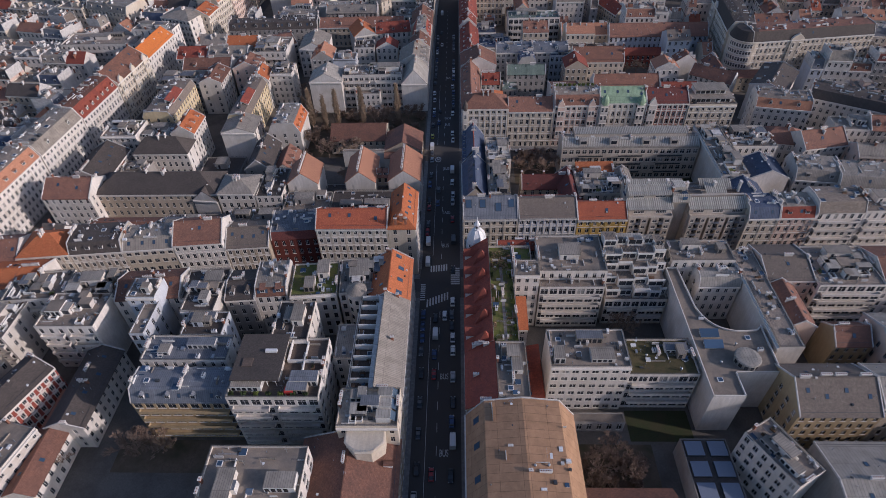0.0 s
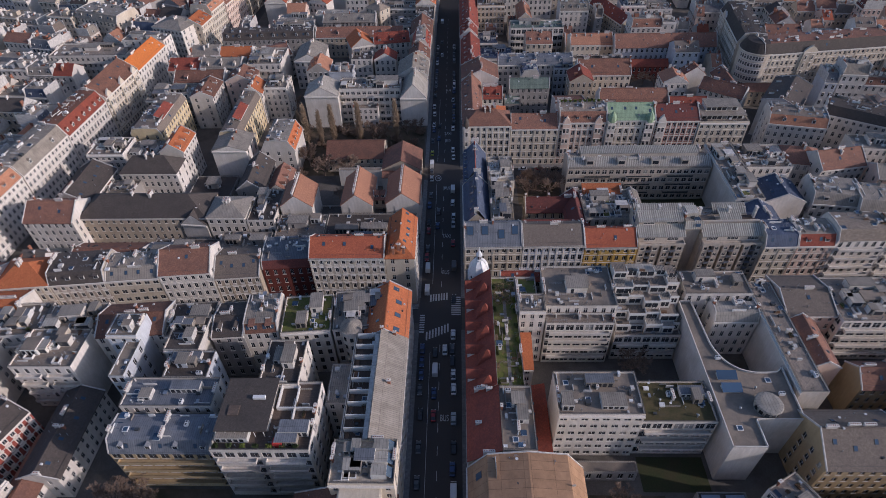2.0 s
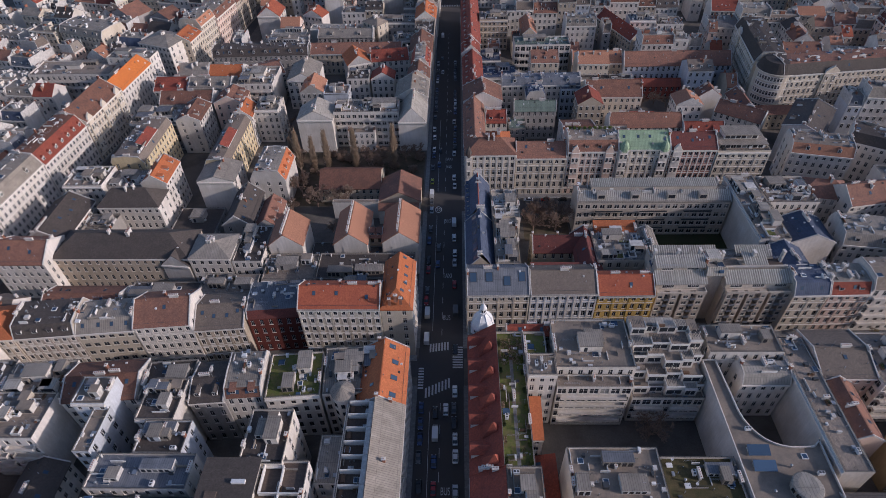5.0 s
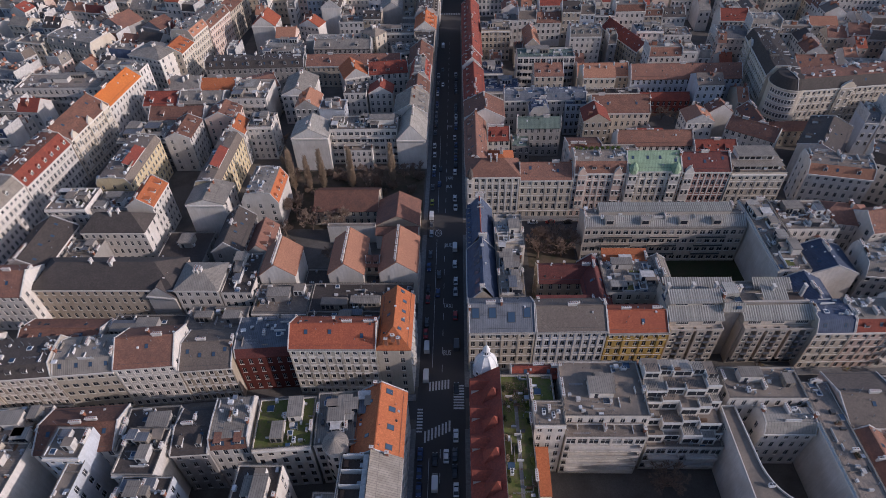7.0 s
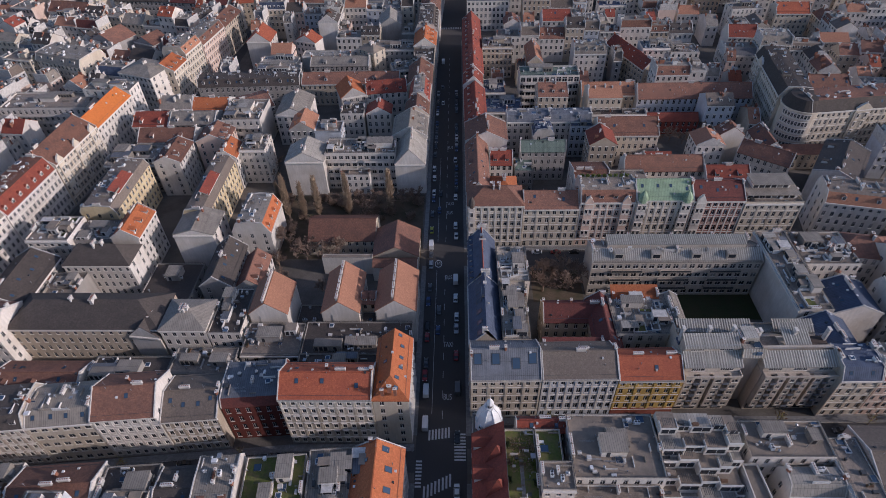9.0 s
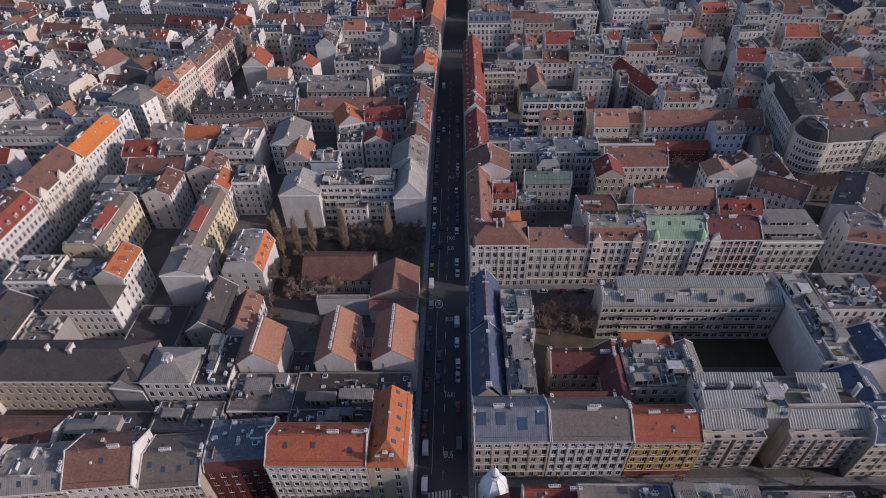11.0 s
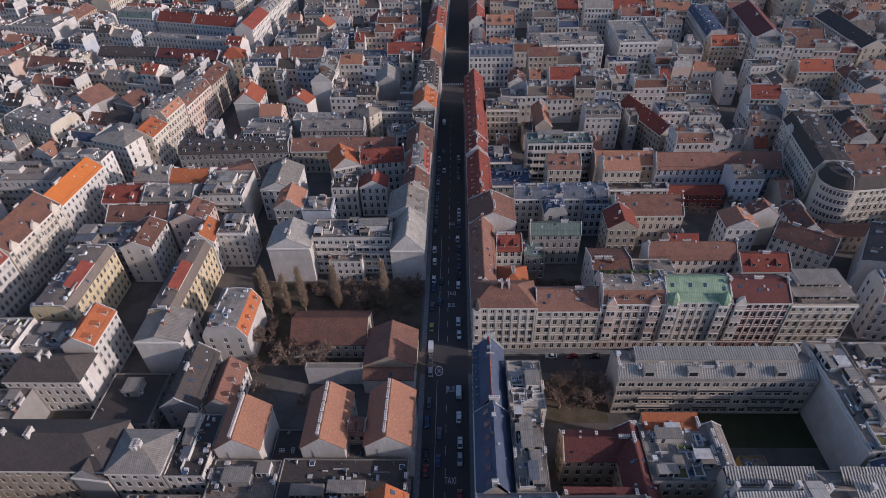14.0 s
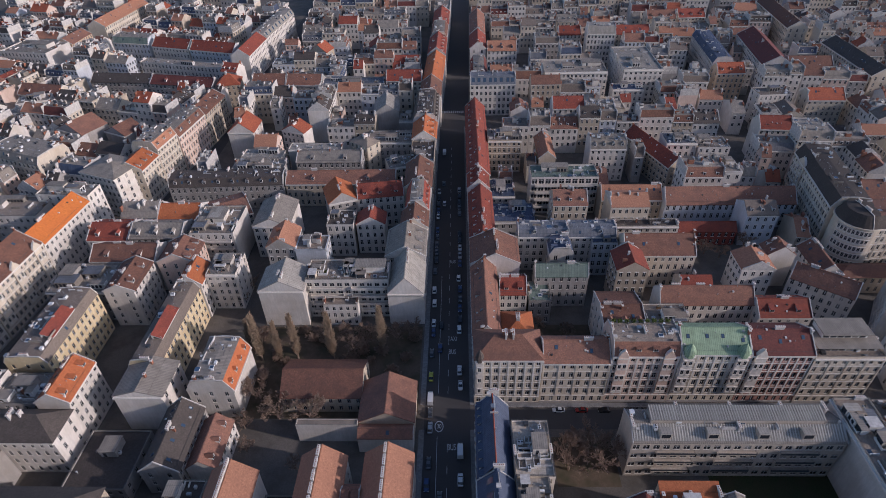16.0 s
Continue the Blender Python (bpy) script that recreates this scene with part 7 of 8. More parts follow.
# roof terraces of the white street house: partition walls, canopies and glazing
for _k in range(9):
    _x = 0.6 + 4.1 * _k
    _b = Build()
    _b.box(_x, 0.6, 23.2, _x + 0.22, 7.6, 25.6, "frame_white")
    _b.box(_x + 0.22, 6.3, 25.5, _x + 4.1, 7.7, 25.75, "chimney_plaster", floor=True)
    _b.box(_x + 0.5, 7.5, 23.4, _x + 3.8, 7.6, 25.3, "pane_dark")
    if _k % 3 != 1:
        _b.box(_x + 0.6, 1.0, 23.2, _x + 2.6, 2.0, 23.75, "frame_brown")
    part("roof_terrace", _b, street_white)
_b = Build()
_b.lathe(8.0, -1.0, [(5.8, 0.0), (5.8, 23.6), (6.1, 23.6), (6.1, 24.0), (5.6, 24.2)], 8, "wall_cream", math.pi / 8)
part("octagonal_bay", _b, street_end)
for _k in range(8):
    _a = -math.pi / 2 + (_k - 3.5) * 0.22
    _b = Build()
    rail(_b, ((8.0 + 5.4 * math.cos(_a), -1.0 + 5.4 * math.sin(_a)), (8.0 + 5.4 * math.cos(_a + 0.22), -1.0 + 5.4 * math.sin(_a + 0.22))), 24.2, 1.0, "steel")
    part("railing", _b, street_end)
for _k in range(3):
    _b = Build()
    _b.box(11.0, 1.5 + 3.6 * _k, 26.0, 15.0, 4.4 + 3.6 * _k, 28.4, "frame_white", top="metal_light")
    _b.slab(((14.9, 4.4 + 3.6 * _k, 28.2), (14.9, 1.5 + 3.6 * _k, 28.2), (16.6, 1.5 + 3.6 * _k, 26.4), (16.6, 4.4 + 3.6 * _k, 26.4))[::-1], 0.12, "pane_roof", "frame_white")
    part("glazed_room", _b, street_end)

# round stair tower with a cone roof on the court side of the corner house
_b = Build()
_b.lathe(6.4, -0.4, [(3.3, 0.0), (3.3, 24.0), (3.6, 24.0), (3.6, 24.3)], 20, "wall_white")
part("round_tower", _b, maze_r)
_b = Build()
_b.lathe(6.4, -0.4, [(3.6, 24.3), (0.1, 26.6)], 20, "metal")
part("cone_roof", _b, maze_r)
for _f in range(5):
    for _a in (-2.3, -1.57, -0.8):
        _b = Build()
        _b.obox((6.4 + 3.28 * math.cos(_a), -0.4 + 3.28 * math.sin(_a)), (-math.sin(_a), math.cos(_a)), (math.cos(_a), math.sin(_a)), -0.55, 0.55, 0.0, 0.04, 4.0 + 4.0 * _f, 5.9 + 4.0 * _f, "pane_dark")
        part("window", _b, maze_r)
# upper storey and terraces of the white house with loggias
_b = Build()
_b.box(1.2, 6.0, 26.0, 14.5, 21.0, 28.9, "wall_white", top="slate")
_b.box(0.6, 4.2, 28.9, 15.0, 21.2, 29.2, "slate", floor=True)
_b.box(3.0, 9.0, 29.2, 6.0, 12.0, 29.5, "deck_brown")
_b.box(9.0, 14.0, 29.2, 12.5, 15.0, 30.0, "plastic_white")
for _k in range(6):
    _b.box(1.6 + 2.1 * _k, 5.95, 26.2, 3.3 + 2.1 * _k, 6.0, 28.5, "pane_dark")
    _b.tube((1.0 + 2.6 * _k, 4.4, 26.0), (1.0 + 2.6 * _k, 4.4, 28.9), 0.09, 0.09, "frame_white", 6)
part("roof_hut", _b, terrace_white)
_b = Build()
_b.box(15.5, 12.5, 26.0, 15.8, 20.5, 27.6, "frame_white")
_b.box(20.5, 6.5, 26.0, 20.8, 20.0, 27.4, "frame_white")
_b.box(15.8, 12.5, 26.0, 26.0, 12.8, 27.5, "frame_white")
_b.box(17.0, 1.2, 26.0, 19.6, 3.0, 28.0, "awning_red")
part("roof_terrace", _b, terrace_white)
# white attic gables and small hipped roofs over the street front of the red-roofed row
for _k in range(5):
    _x = 1.6 + 9.2 * _k
    _b = Build()
    _b.box(_x, 0.1, 19.5, _x + 3.6, 4.2, 23.2, "frame_white")
    _b.box(_x + 0.5, 0.04, 20.6, _x + 1.6, 0.1, 22.4, "pane_dark")
    _b.box(_x + 2.0, 0.04, 20.6, _x + 3.1, 0.1, 22.4, "pane_dark")
    _b.slab(((_x - 0.3, -0.3, 23.2), (_x + 1.8, -0.3, 25.0), (_x + 1.8, 5.5, 25.0), (_x - 0.3, 5.5, 23.2))[::-1], 0.14, "tile_red")
    _b.slab(((_x + 1.8, -0.3, 25.0), (_x + 3.9, -0.3, 23.2), (_x + 3.9, 5.5, 23.2), (_x + 1.8, 5.5, 25.0))[::-1], 0.14, "tile_red")
    _b.poly(((_x, 0.1, 23.2), (_x + 3.6, 0.1, 23.2), (_x + 1.8, 0.1, 24.9)), "frame_white")
    part("attic_gable", _b, red_row)
    _b = Build()
    _c0, _c1, _z = _x + 4.4, _x + 8.6, 24.2
    _t = ((_c0 + _c1) / 2, 6.0, 29.0)
    _q = ((_c0, 2.8, _z - 1.6), (_c1, 2.8, _z - 1.6), (_c1, 8.2, _z), (_c0, 8.2, _z))
    for _i in range(4):
        _b.poly((_q[_i], _q[(_i + 1) % 4], _t), "tile_red")
    part("pyramid_roof", _b, red_row)

# stepped white storeys with planted terraces, pergolas and glazing
_g = random.Random(9)
for _k, (_y0, _z0, _z1) in enumerate(((2.2, 12.5, 15.6), (4.8, 15.6, 18.7), (8.0, 18.7, 21.8), (11.6, 21.8, 24.6), (16.2, 24.6, 26.4))):
    _x = 0.2
    while _x < 20.5:
        _w = min(_g.uniform(3.6, 6.4), 22.0 - _x)
        _y = _y0 + _g.uniform(-1.2, 1.2)
        _top = _z1 + _g.choice((0.0, 0.0, -0.9, 0.8))
        _b = Build()
        _b.box(_x, _y, 12.5, _x + _w - 0.1, 21.3, _top, "wall_white", top=_g.choice(("gravel", "terrace", "metal_light")))
        _b.box(_x, _y - 0.02, _top, _x + _w - 0.1, _y + 0.16, _top + 0.95, "frame_white", floor=True)
        _b.box(_x, _y + 0.16, _top, _x + 0.15, _y + 2.6, _top + 0.95, "frame_white")
        part("storey", _b, terraced)
        _b = Build()
        _b.box(_x + 0.5, _y - 0.04, _z0 + 1.0, _x + _w - 0.7, _y + 0.0, _z0 + 2.9, "pane_dark")
        _b.box(_x + _w * 0.5 - 0.05, _y - 0.07, _z0 + 1.0, _x + _w * 0.5 + 0.05, _y - 0.04, _z0 + 2.9, "frame_white")
        part("terrace_door", _b, terraced)
        if _g.random() < 0.5:
            _b = Build()
            for _j in range(6):
                _b.box(_x + 0.4 + _j * 0.5, _y + 0.3, _top + 2.2, _x + 0.5 + _j * 0.5, _y + 2.4, _top + 2.34, "dark_metal", floor=True)
            for _px, _py in ((0.4, 0.3), (2.9, 0.3), (0.4, 2.3), (2.9, 2.3)):
                _b.tube((_x + _px, _y + _py, _top), (_x + _px, _y + _py, _top + 2.3), 0.05, 0.05, "dark_metal", 4)
            part("pergola", _b, terraced)
        elif _g.random() < 0.6:
            _b = Build()
            _b.box(_x + 0.8, _y + 1.2, _top, _x + 2.4, _y + 2.0, _top + 0.6, _g.choice(("frame_brown", "plastic_white", "dark_metal")))
            part("planter", _b, terraced)
        _x += _w

# terracotta ground floor, sheet-metal eaves and an attic wall on the cross-street fronts
_b = Build()
_b.obox((0, 0), (1, 0), (0, -1), 0.0, 19.9, 0.0, 0.12, 0.9, 4.6, "wall_terracotta")
part("ground_floor", _b, yellow_a)
for _o, _w, _z in ((yellow_a, 19.9, 20.0), (cream_a, 21.8, 21.3), (white_a, 23.4, 21.3), (orange_a, 27.8, 25.0)):
    _b = Build()
    _b.obox((0, 0), (1, 0), (0, -1), 0.05, _w - 0.05, -0.3, 0.62, _z - 0.12, _z + 0.12, "metal_light")
    part("eaves_sheet", _b, _o)
    for _k in range(int(_w / 1.6)):
        _b = Build()
        _b.obox((0, 0), (1, 0), (0, -1), 0.5 + 1.6 * _k, 0.75 + 1.6 * _k, 0.0, 0.5, _z - 1.5, _z - 0.76, "stone_trim")
        part("bracket", _b, _o)

# red raised roof strips over the straw-coloured houses
for _o, _x0, _x1, _y0, _y1, _z in ((straw_a, 9.0, 24.0, 1.4, 5.8, 22.2), (straw_b, 10.0, 26.0, 1.4, 5.2, 20.0)):
    _b = Build()
    _b.slab(((_x0, _y0, _z + 0.6), (_x1, _y0, _z + 0.6), (_x1, _y1, _z + 2.6), (_x0, _y1, _z + 2.6)), 0.3, "tile_red", "frame_white")
    _b.box(_x0 + 0.1, _y1 - 0.4, _z - 0.5, _x1 - 0.1, _y1, _z + 2.3, "frame_white")
    part("raised_roof", _b, _o)

# white walls, low storeys, glazing, rails and pots on the roof terraces
def roof_maze(ob, w, d, z, seed, n):
    rnd = random.Random(seed)
    for k in range(n):
        bw, bd, bh = rnd.uniform(1.8, 4.6), rnd.uniform(1.8, 4.2), rnd.choice((0.9, 1.1, 2.3, 2.6))
        x, y = rnd.uniform(0.5, max(0.6, w - bw - 0.5)), rnd.uniform(0.6, max(0.7, d - bd - 0.5))
        b = Build()
        if bh > 2:
            b.box(x, y, z, x + bw, y + bd, z + bh, rnd.choice(("frame_white", "wall_white", "wall_cream")), top=rnd.choice(("metal_light", "gravel", "metal")))
            b.box(x - 0.2, y - 0.35, z + bh, x + bw + 0.2, y + bd + 0.1, z + bh + 0.16, rnd.choice(("metal", "metal_light", "gravel", "chimney_plaster")), floor=True)
            b.box(x + 0.25, y - 0.04, z + 0.2, x + bw - 0.25, y + 0.0, z + bh - 0.3, "pane_dark")
            part("roof_storey", b, ob)
        else:
            for x0, y0, x1, y1 in ((x, y, x + bw, y + 0.16), (x, y + 0.16, x + 0.16, y + bd), (x + bw - 0.16, y + 0.16, x + bw, y + bd)):
                b.box(x0, y0, z, x1, y1, z + bh, "frame_white")
            b.box(x + 0.16, y + 0.16, z, x + bw - 0.16, y + bd, z + 0.08, rnd.choice(("deck_brown", "terrace", "garden", "gravel")))
            part("terrace_wall", b, ob)
    for k in range(n // 3):
        x, y = rnd.uniform(0.6, w - 1.6), rnd.uniform(0.6, d - 1.2)
        b = Build()
        b.lathe(x, y, [(0.3, z), (0.38, z + 0.5)], 8, rnd.choice(("brick", "dark_metal", "plastic_white")))
        for j in range(26):
            px, py, pz, q = x + rnd.gauss(0, 0.28), y + rnd.gauss(0, 0.28), z + rnd.uniform(0.5, 1.4), rnd.uniform(0.08, 0.2)
            b.poly(((px - q, py, pz - q), (px + q, py + q * 0.6, pz), (px, py - q * 0.5, pz + q)), rnd.choice(("evergreen", "shrub_green", "bark_gold")))
        part("potted_shrub", b, ob)


for _k, (_o, _w, _d, _z, _n) in enumerate(((maze_a, 9.3, 27, 21, 15), (maze_b, 11.3, 18.8, 20, 10), (maze_c, 41, 11.5, 21, 14), (maze_d, 20.7, 18, 20, 10), (maze_e, 20.1, 15.2, 22, 9), (maze_f, 12.4, 17.6, 20, 7), (maze_g, 19, 14, 21, 9),
                                           (maze_h, 20.8, 14, 21, 9), (maze_i, 33.5, 13, 20, 14), (maze_j, 12.6, 14, 19, 7), (maze_k, 20, 22, 20, 9), (maze_m, 23.8, 14, 22, 9), (maze_n, 23, 20, 20, 12), (maze_o, 17.5, 15, 19.5, 9), (maze_p, 19.9, 18.8, 17, 9), (maze_r, 17.7, 17, 22, 9), (street_end, 10.5, 12.2, 26, 7))):
    roof_maze(_o, _w, _d, _z, 40 + _k, _n)

# planting on the garden deck
_g = random.Random(4)


def hedge(parent, x0, y0, x1, y1, z, hh, mat, n):
    b = Build()
    for k in range(n):
        x, y, zz, s = _g.uniform(x0, x1), _g.uniform(y0, y1), z + _g.random() ** 0.7 * hh, _g.uniform(0.12, 0.34)
        a = _g.uniform(0, 6.283)
        b.poly(((x - s * math.cos(a), y - s * math.sin(a), zz - s * 0.5), (x + s * math.cos(a), y + s * math.sin(a), zz - s * 0.3), (x + _g.uniform(-s, s) * 0.5, y + _g.uniform(-s, s) * 0.5, zz + s)), mat)
    return part("hedge", b, parent, kind="stuff")


for _y in (2, 8, 13, 19, 25, 31, 36, 41):
    hedge(garden_deck, 0.4, _y, 1.2, _y + 1.8, 22.5, 0.9, _g.choice(("evergreen", "bark_gold")), 140)
    hedge(garden_deck, 7.0, _y - 1, 7.9, _y + 1.0, 22.5, 0.8, _g.choice(("evergreen", "bark_gold", "shrub_green")), 140)
hedge(garden_deck, 1.0, 34, 7.5, 44, 22.5, 0.7, "bark_gold", 500)
for _k in range(9):
    _b = Build()
    rail(_b, ((2.4, 3 + 3.4 * _k), (6.0, 3 + 3.4 * _k)), 22.5, 1.5, "frame_brown")
    part("trellis", _b, garden_deck)
_b = Build()
_b.box(3.7, 1, 22.5, 4.7, 38, 22.53, "paving")
part("garden_path", _b, garden_deck)
# potted shrubs along the parapet of the decked terrace
for _k in range(7):
    hedge(terrace_white, 0.8 + 3.6 * _k, 0.7, 2.2 + 3.6 * _k, 1.7, 26.0, 1.6, _g.choice(("evergreen", "shrub_green", "bark_gold")), 160)

# glazed roof storeys and a planted terrace on the palace row
for _x0, _x1, _y0, _z0 in ((1.5, 21.5, 3.2, 23.5), (4.0, 19.0, 6.5, 26.3)):
    _b = Build()
    _b.box(_x0, _y0, _z0, _x1, _y0 + 6.5, _z0 + 2.6, "frame_white")
    _b.box(_x0 - 0.7, _y0 - 1.6, _z0 + 2.6, _x1 + 0.7, _y0 + 6.7, _z0 + 2.85, "metal", floor=True)
    for _k in range(int((_x1 - _x0) / 2.4)):
        _b.box(_x0 + 0.3 + 2.4 * _k, _y0 - 0.04, _z0 + 0.2, _x0 + 2.3 + 2.4 * _k, _y0, _z0 + 2.4, "pane_dark")
    part("roof_storey", _b, pal_e)
for _k in range(9):
    hedge(pal_b, 0.8 + 2.3 * _k, 10.5, 2.2 + 2.3 * _k, 11.5, 29.2, 1.2, "shrub_green", 110)
# ribbed slopes, a set-back upper range and recessed terraces on the long metal-roofed house
_b = Build()
ribs(_b, ribbed_c, 0.5, 63.3, 0.2, 18.6, 4.6, 21.1)
_b.box(6.0, 5.0, 20.6, 58.0, 9.6, 22.4, "wall_sand", top="metal")
part("upper_range", _b, ribbed_c)
_b = Build()
ribs(_b, ribbed_c, 6.0, 58.0, 4.8, 22.5, 9.8, 23.4)
part("upper_roof", _b, ribbed_c)
for _x in (8.0, 22.0, 37.0, 50.0):
    _b = Build()
    _b.box(_x, 0.6, 18.7, _x + 3.4, 3.2, 21.6, "wall_sand", top="metal_light")
    _b.box(_x + 0.4, 0.55, 19.6, _x + 3.0, 0.6, 21.2, "pane_dark")
    part("dormer", _b, ribbed_c)
for _x in (15.0, 31.5, 47.0, 60.0):
    piece("chimney", chimney_mesh(1), ribbed_c, pose(_x, 10.2, 21.2))

# ---- the city around: streets, yards and gardens stay free ----
for _f in ((-17.2, -40, 0, 19.6, 560), (-13.6, 480, -0.8, 18.4, 420), (-240, 137, 5.3, 186, 14), (-56, 155, 1, 40, 12), (2.4, 164, 0.8, 240, 12), (2.4, 247, 1.2, 140, 13), (-84, 248, 0, 66, 51), (76, 218, 0, 45, 18), (26, 222, 0, 23, 25),
           (-181, 163, 85.5, 205, 10), (-170, 366, 74, 70, 10), (-158, 430, 0, 11, 450), (24, 286, 0, 26, 15), (100, 338, 0, 38, 12), (162, 240, 95, 90, 9)):
    claim(*_f)
BATCH = [Build() for _ in range(30)]


def far_house(b, x, y, a, w, d, h, roof, rh, wall, rm, rnd, m=None):
    """A house too small to pick apart, joined to its neighbours."""
    claim(x, y, a, w, d)
    m, q = m or pose(x, y, 0, 0, 0, a), Build()
    W = "wall_" + wall
    for x0, y0, ux, uy, l in ((0, 0, 1, 0, w), (w, d, -1, 0, w), (w, 0, 0, 1, d), (0, d, 0, -1, d)):
        nx, ny = uy, -ux
        q.poly(((x0, y0, 0), (x0 + ux * l, y0 + uy * l, 0), (x0 + ux * l, y0 + uy * l, h), (x0, y0, h)), W)
        n = int(l / 2.9) if uy == 0 or rnd.random() < 0.4 else 0
        fl = int(h / 3.9)
        for i in range(n):
            for k in range(1, fl):
                c, z0 = l * (i + 0.5) / n, h * k / fl + 0.9

                def at(s, z, o):
                    return (x0 + ux * s + nx * o, y0 + uy * s + ny * o, z)
                q.poly((at(c - 0.6, z0, 0.04), at(c + 0.6, z0, 0.04), at(c + 0.6, z0 + 2.1, 0.04), at(c - 0.6, z0 + 2.1, 0.04)), "pane_dark")
                q.poly((at(c - 0.8, z0 + 2.2, 0.22), at(c + 0.8, z0 + 2.2, 0.22), at(c + 0.8, z0 + 2.5, 0.04), at(c - 0.8, z0 + 2.5, 0.04)), "stone_trim")
                q.poly((at(c - 0.06, z0, 0.06), at(c + 0.06, z0, 0.06), at(c + 0.06, z0 + 2.1, 0.06), at(c - 0.06, z0 + 2.1, 0.06)), "frame_white")
        if uy == 0:
            q.obox((x0, y0), (ux, uy), (nx, ny), 0, l, 0, 0.4, h - 0.7, h - 0.2, "stone_trim")
    top = h + rh
    if roof == "flat":
        q.poly(((0.3, 0.3, h - 0.4), (w - 0.3, 0.3, h - 0.4), (w - 0.3, d - 0.3, h - 0.4), (0.3, d - 0.3, h - 0.4)), rm)
        for x0, y0, x1, y1 in ((0, 0, w, 0.3), (0, d - 0.3, w, d), (0, 0.3, 0.3, d - 0.3), (w - 0.3, 0.3, w, d - 0.3)):
            q.box(x0, y0, h - 0.4, x1, y1, h + 0.2, W)
        for k in range(rnd.randint(1, 3)):
            px, py, s = rnd.uniform(1, w - 5), rnd.uniform(1, d - 5), rnd.uniform(2.2, 4)
            q.box(px, py, h - 0.4, px + s, py + s * 0.9, h + rnd.uniform(1.2, 2.8), rnd.choice((W, "metal", "wall_white")), top="metal")
        top = h
    elif roof == "mansard":
        i = rh * 0.5
        q.slab(((0, 0, h), (w, 0, h), (w, i, top), (0, i, top)), 0.2, rm)
        q.slab(((w, d, h), (0, d, h), (0, d - i, top), (w, d - i, top)), 0.2, rm)
        q.poly(((0, i, top), (w, i, top), (w, d - i, top), (0, d - i, top)), "metal")
        q.poly(((w, 0, h), (w, d, h), (w, d - i, top), (w, i, top)), W)
        q.poly(((0, d, h), (0, 0, h), (0, i, top), (0, d - i, top)), W)
        q.box(-0.05, 0.1, h, 0.3, d - 0.1, top + 0.5, "chimney_plaster")
        q.box(w - 0.3, 0.1, h, w + 0.05, d - 0.1, top + 0.5, "chimney_plaster")
        step = rnd.uniform(2.8, 5.5)
        for s, yy in ((0, 0.5), (1, d - 0.5)):
            k = int(w / step) if rnd.random() < 0.6 else 0
            for j in range(k):
                c = w * (j + 0.5) / k
                q.box(c - 0.7, min(yy, d - yy) if s == 0 else d - i, h + 0.6, c + 0.7, i if s == 0 else d - 0.5, h + 2.4, "frame_white", top=rm)
                yf = 0.48 if s == 0 else d - 0.48
                z = [(c - 0.5, yf, h + 0.9), (c + 0.5, yf, h + 0.9), (c + 0.5, yf, h + 2.1), (c - 0.5, yf, h + 2.1)]
                q.poly(z if s == 0 else z[::-1], "pane_dark")
    else:
        q.slab(((0, -0.4, h), (w, -0.4, h), (w, d / 2, top), (0, d / 2, top)), 0.25, rm)
        q.slab(((w, d + 0.4, h), (0, d + 0.4, h), (0, d / 2, top), (w, d / 2, top)), 0.25, rm)
        q.poly(((w, 0, h), (w, d, h), (w, d / 2, top - 0.2)), W)
        q.poly(((0, d, h), (0, 0, h), (0, d / 2, top - 0.2)), W)
        if rnd.random() < 0.5:
            k = int(w / 4)
            for j in range(k):
                c = w * (j + 0.5) / k
                z0 = h + rh * 0.3
                q.box(c - 0.6, d * 0.12, z0 - 0.4, c + 0.6, d * 0.4, z0 + 1.3, "frame_white", top=rm)
                q.poly(((c - 0.4, d * 0.12 - 0.02, z0), (c + 0.4, d * 0.12 - 0.02, z0), (c + 0.4, d * 0.12 - 0.02, z0 + 1.0), (c - 0.4, d * 0.12 - 0.02, z0 + 1.0)), "pane_dark")
    if roof != "gable":  # low storeys, walls and boxes on the flat part
        for k in range(rnd.randint(3, 8)):
            s, t = rnd.uniform(0.5, 3.2), rnd.uniform(0.4, 2.6)
            px, py = rnd.uniform(0.4, w - s - 0.4), rnd.uniform(d * 0.25, d * 0.75 - t * 0.4)
            q.box(px, py, top - 0.4, px + s, py + t, top + rnd.uniform(0.5, 2.4), rnd.choice(("frame_white", "frame_white", "chimney_plaster", "metal_dark", "metal_light", "brick")), top=rnd.choice(("metal", "metal_light", "slate")))
    elif rnd.random() < 0.5:  # a rear lean-to and a raised fire wall
        e = rnd.choice((-0.05, w - 0.3))
        q.poly(((e, -0.2, h), (e + 0.35, -0.2, h), (e + 0.35, d / 2, top + 0.6), (e, d / 2, top + 0.6)), "chimney_plaster")
        q.poly(((e, d / 2, top + 0.6), (e + 0.35, d / 2, top + 0.6), (e + 0.35, d, h + 0.4), (e, d, h + 0.4)), "chimney_plaster")
        for xx in (e, e + 0.35):
            q.poly(((xx, -0.2, h - 0.5), (xx, d, h - 0.5), (xx, d, h + 0.4), (xx, d / 2, top + 0.6), (xx, -0.2, h)), "chimney_plaster")
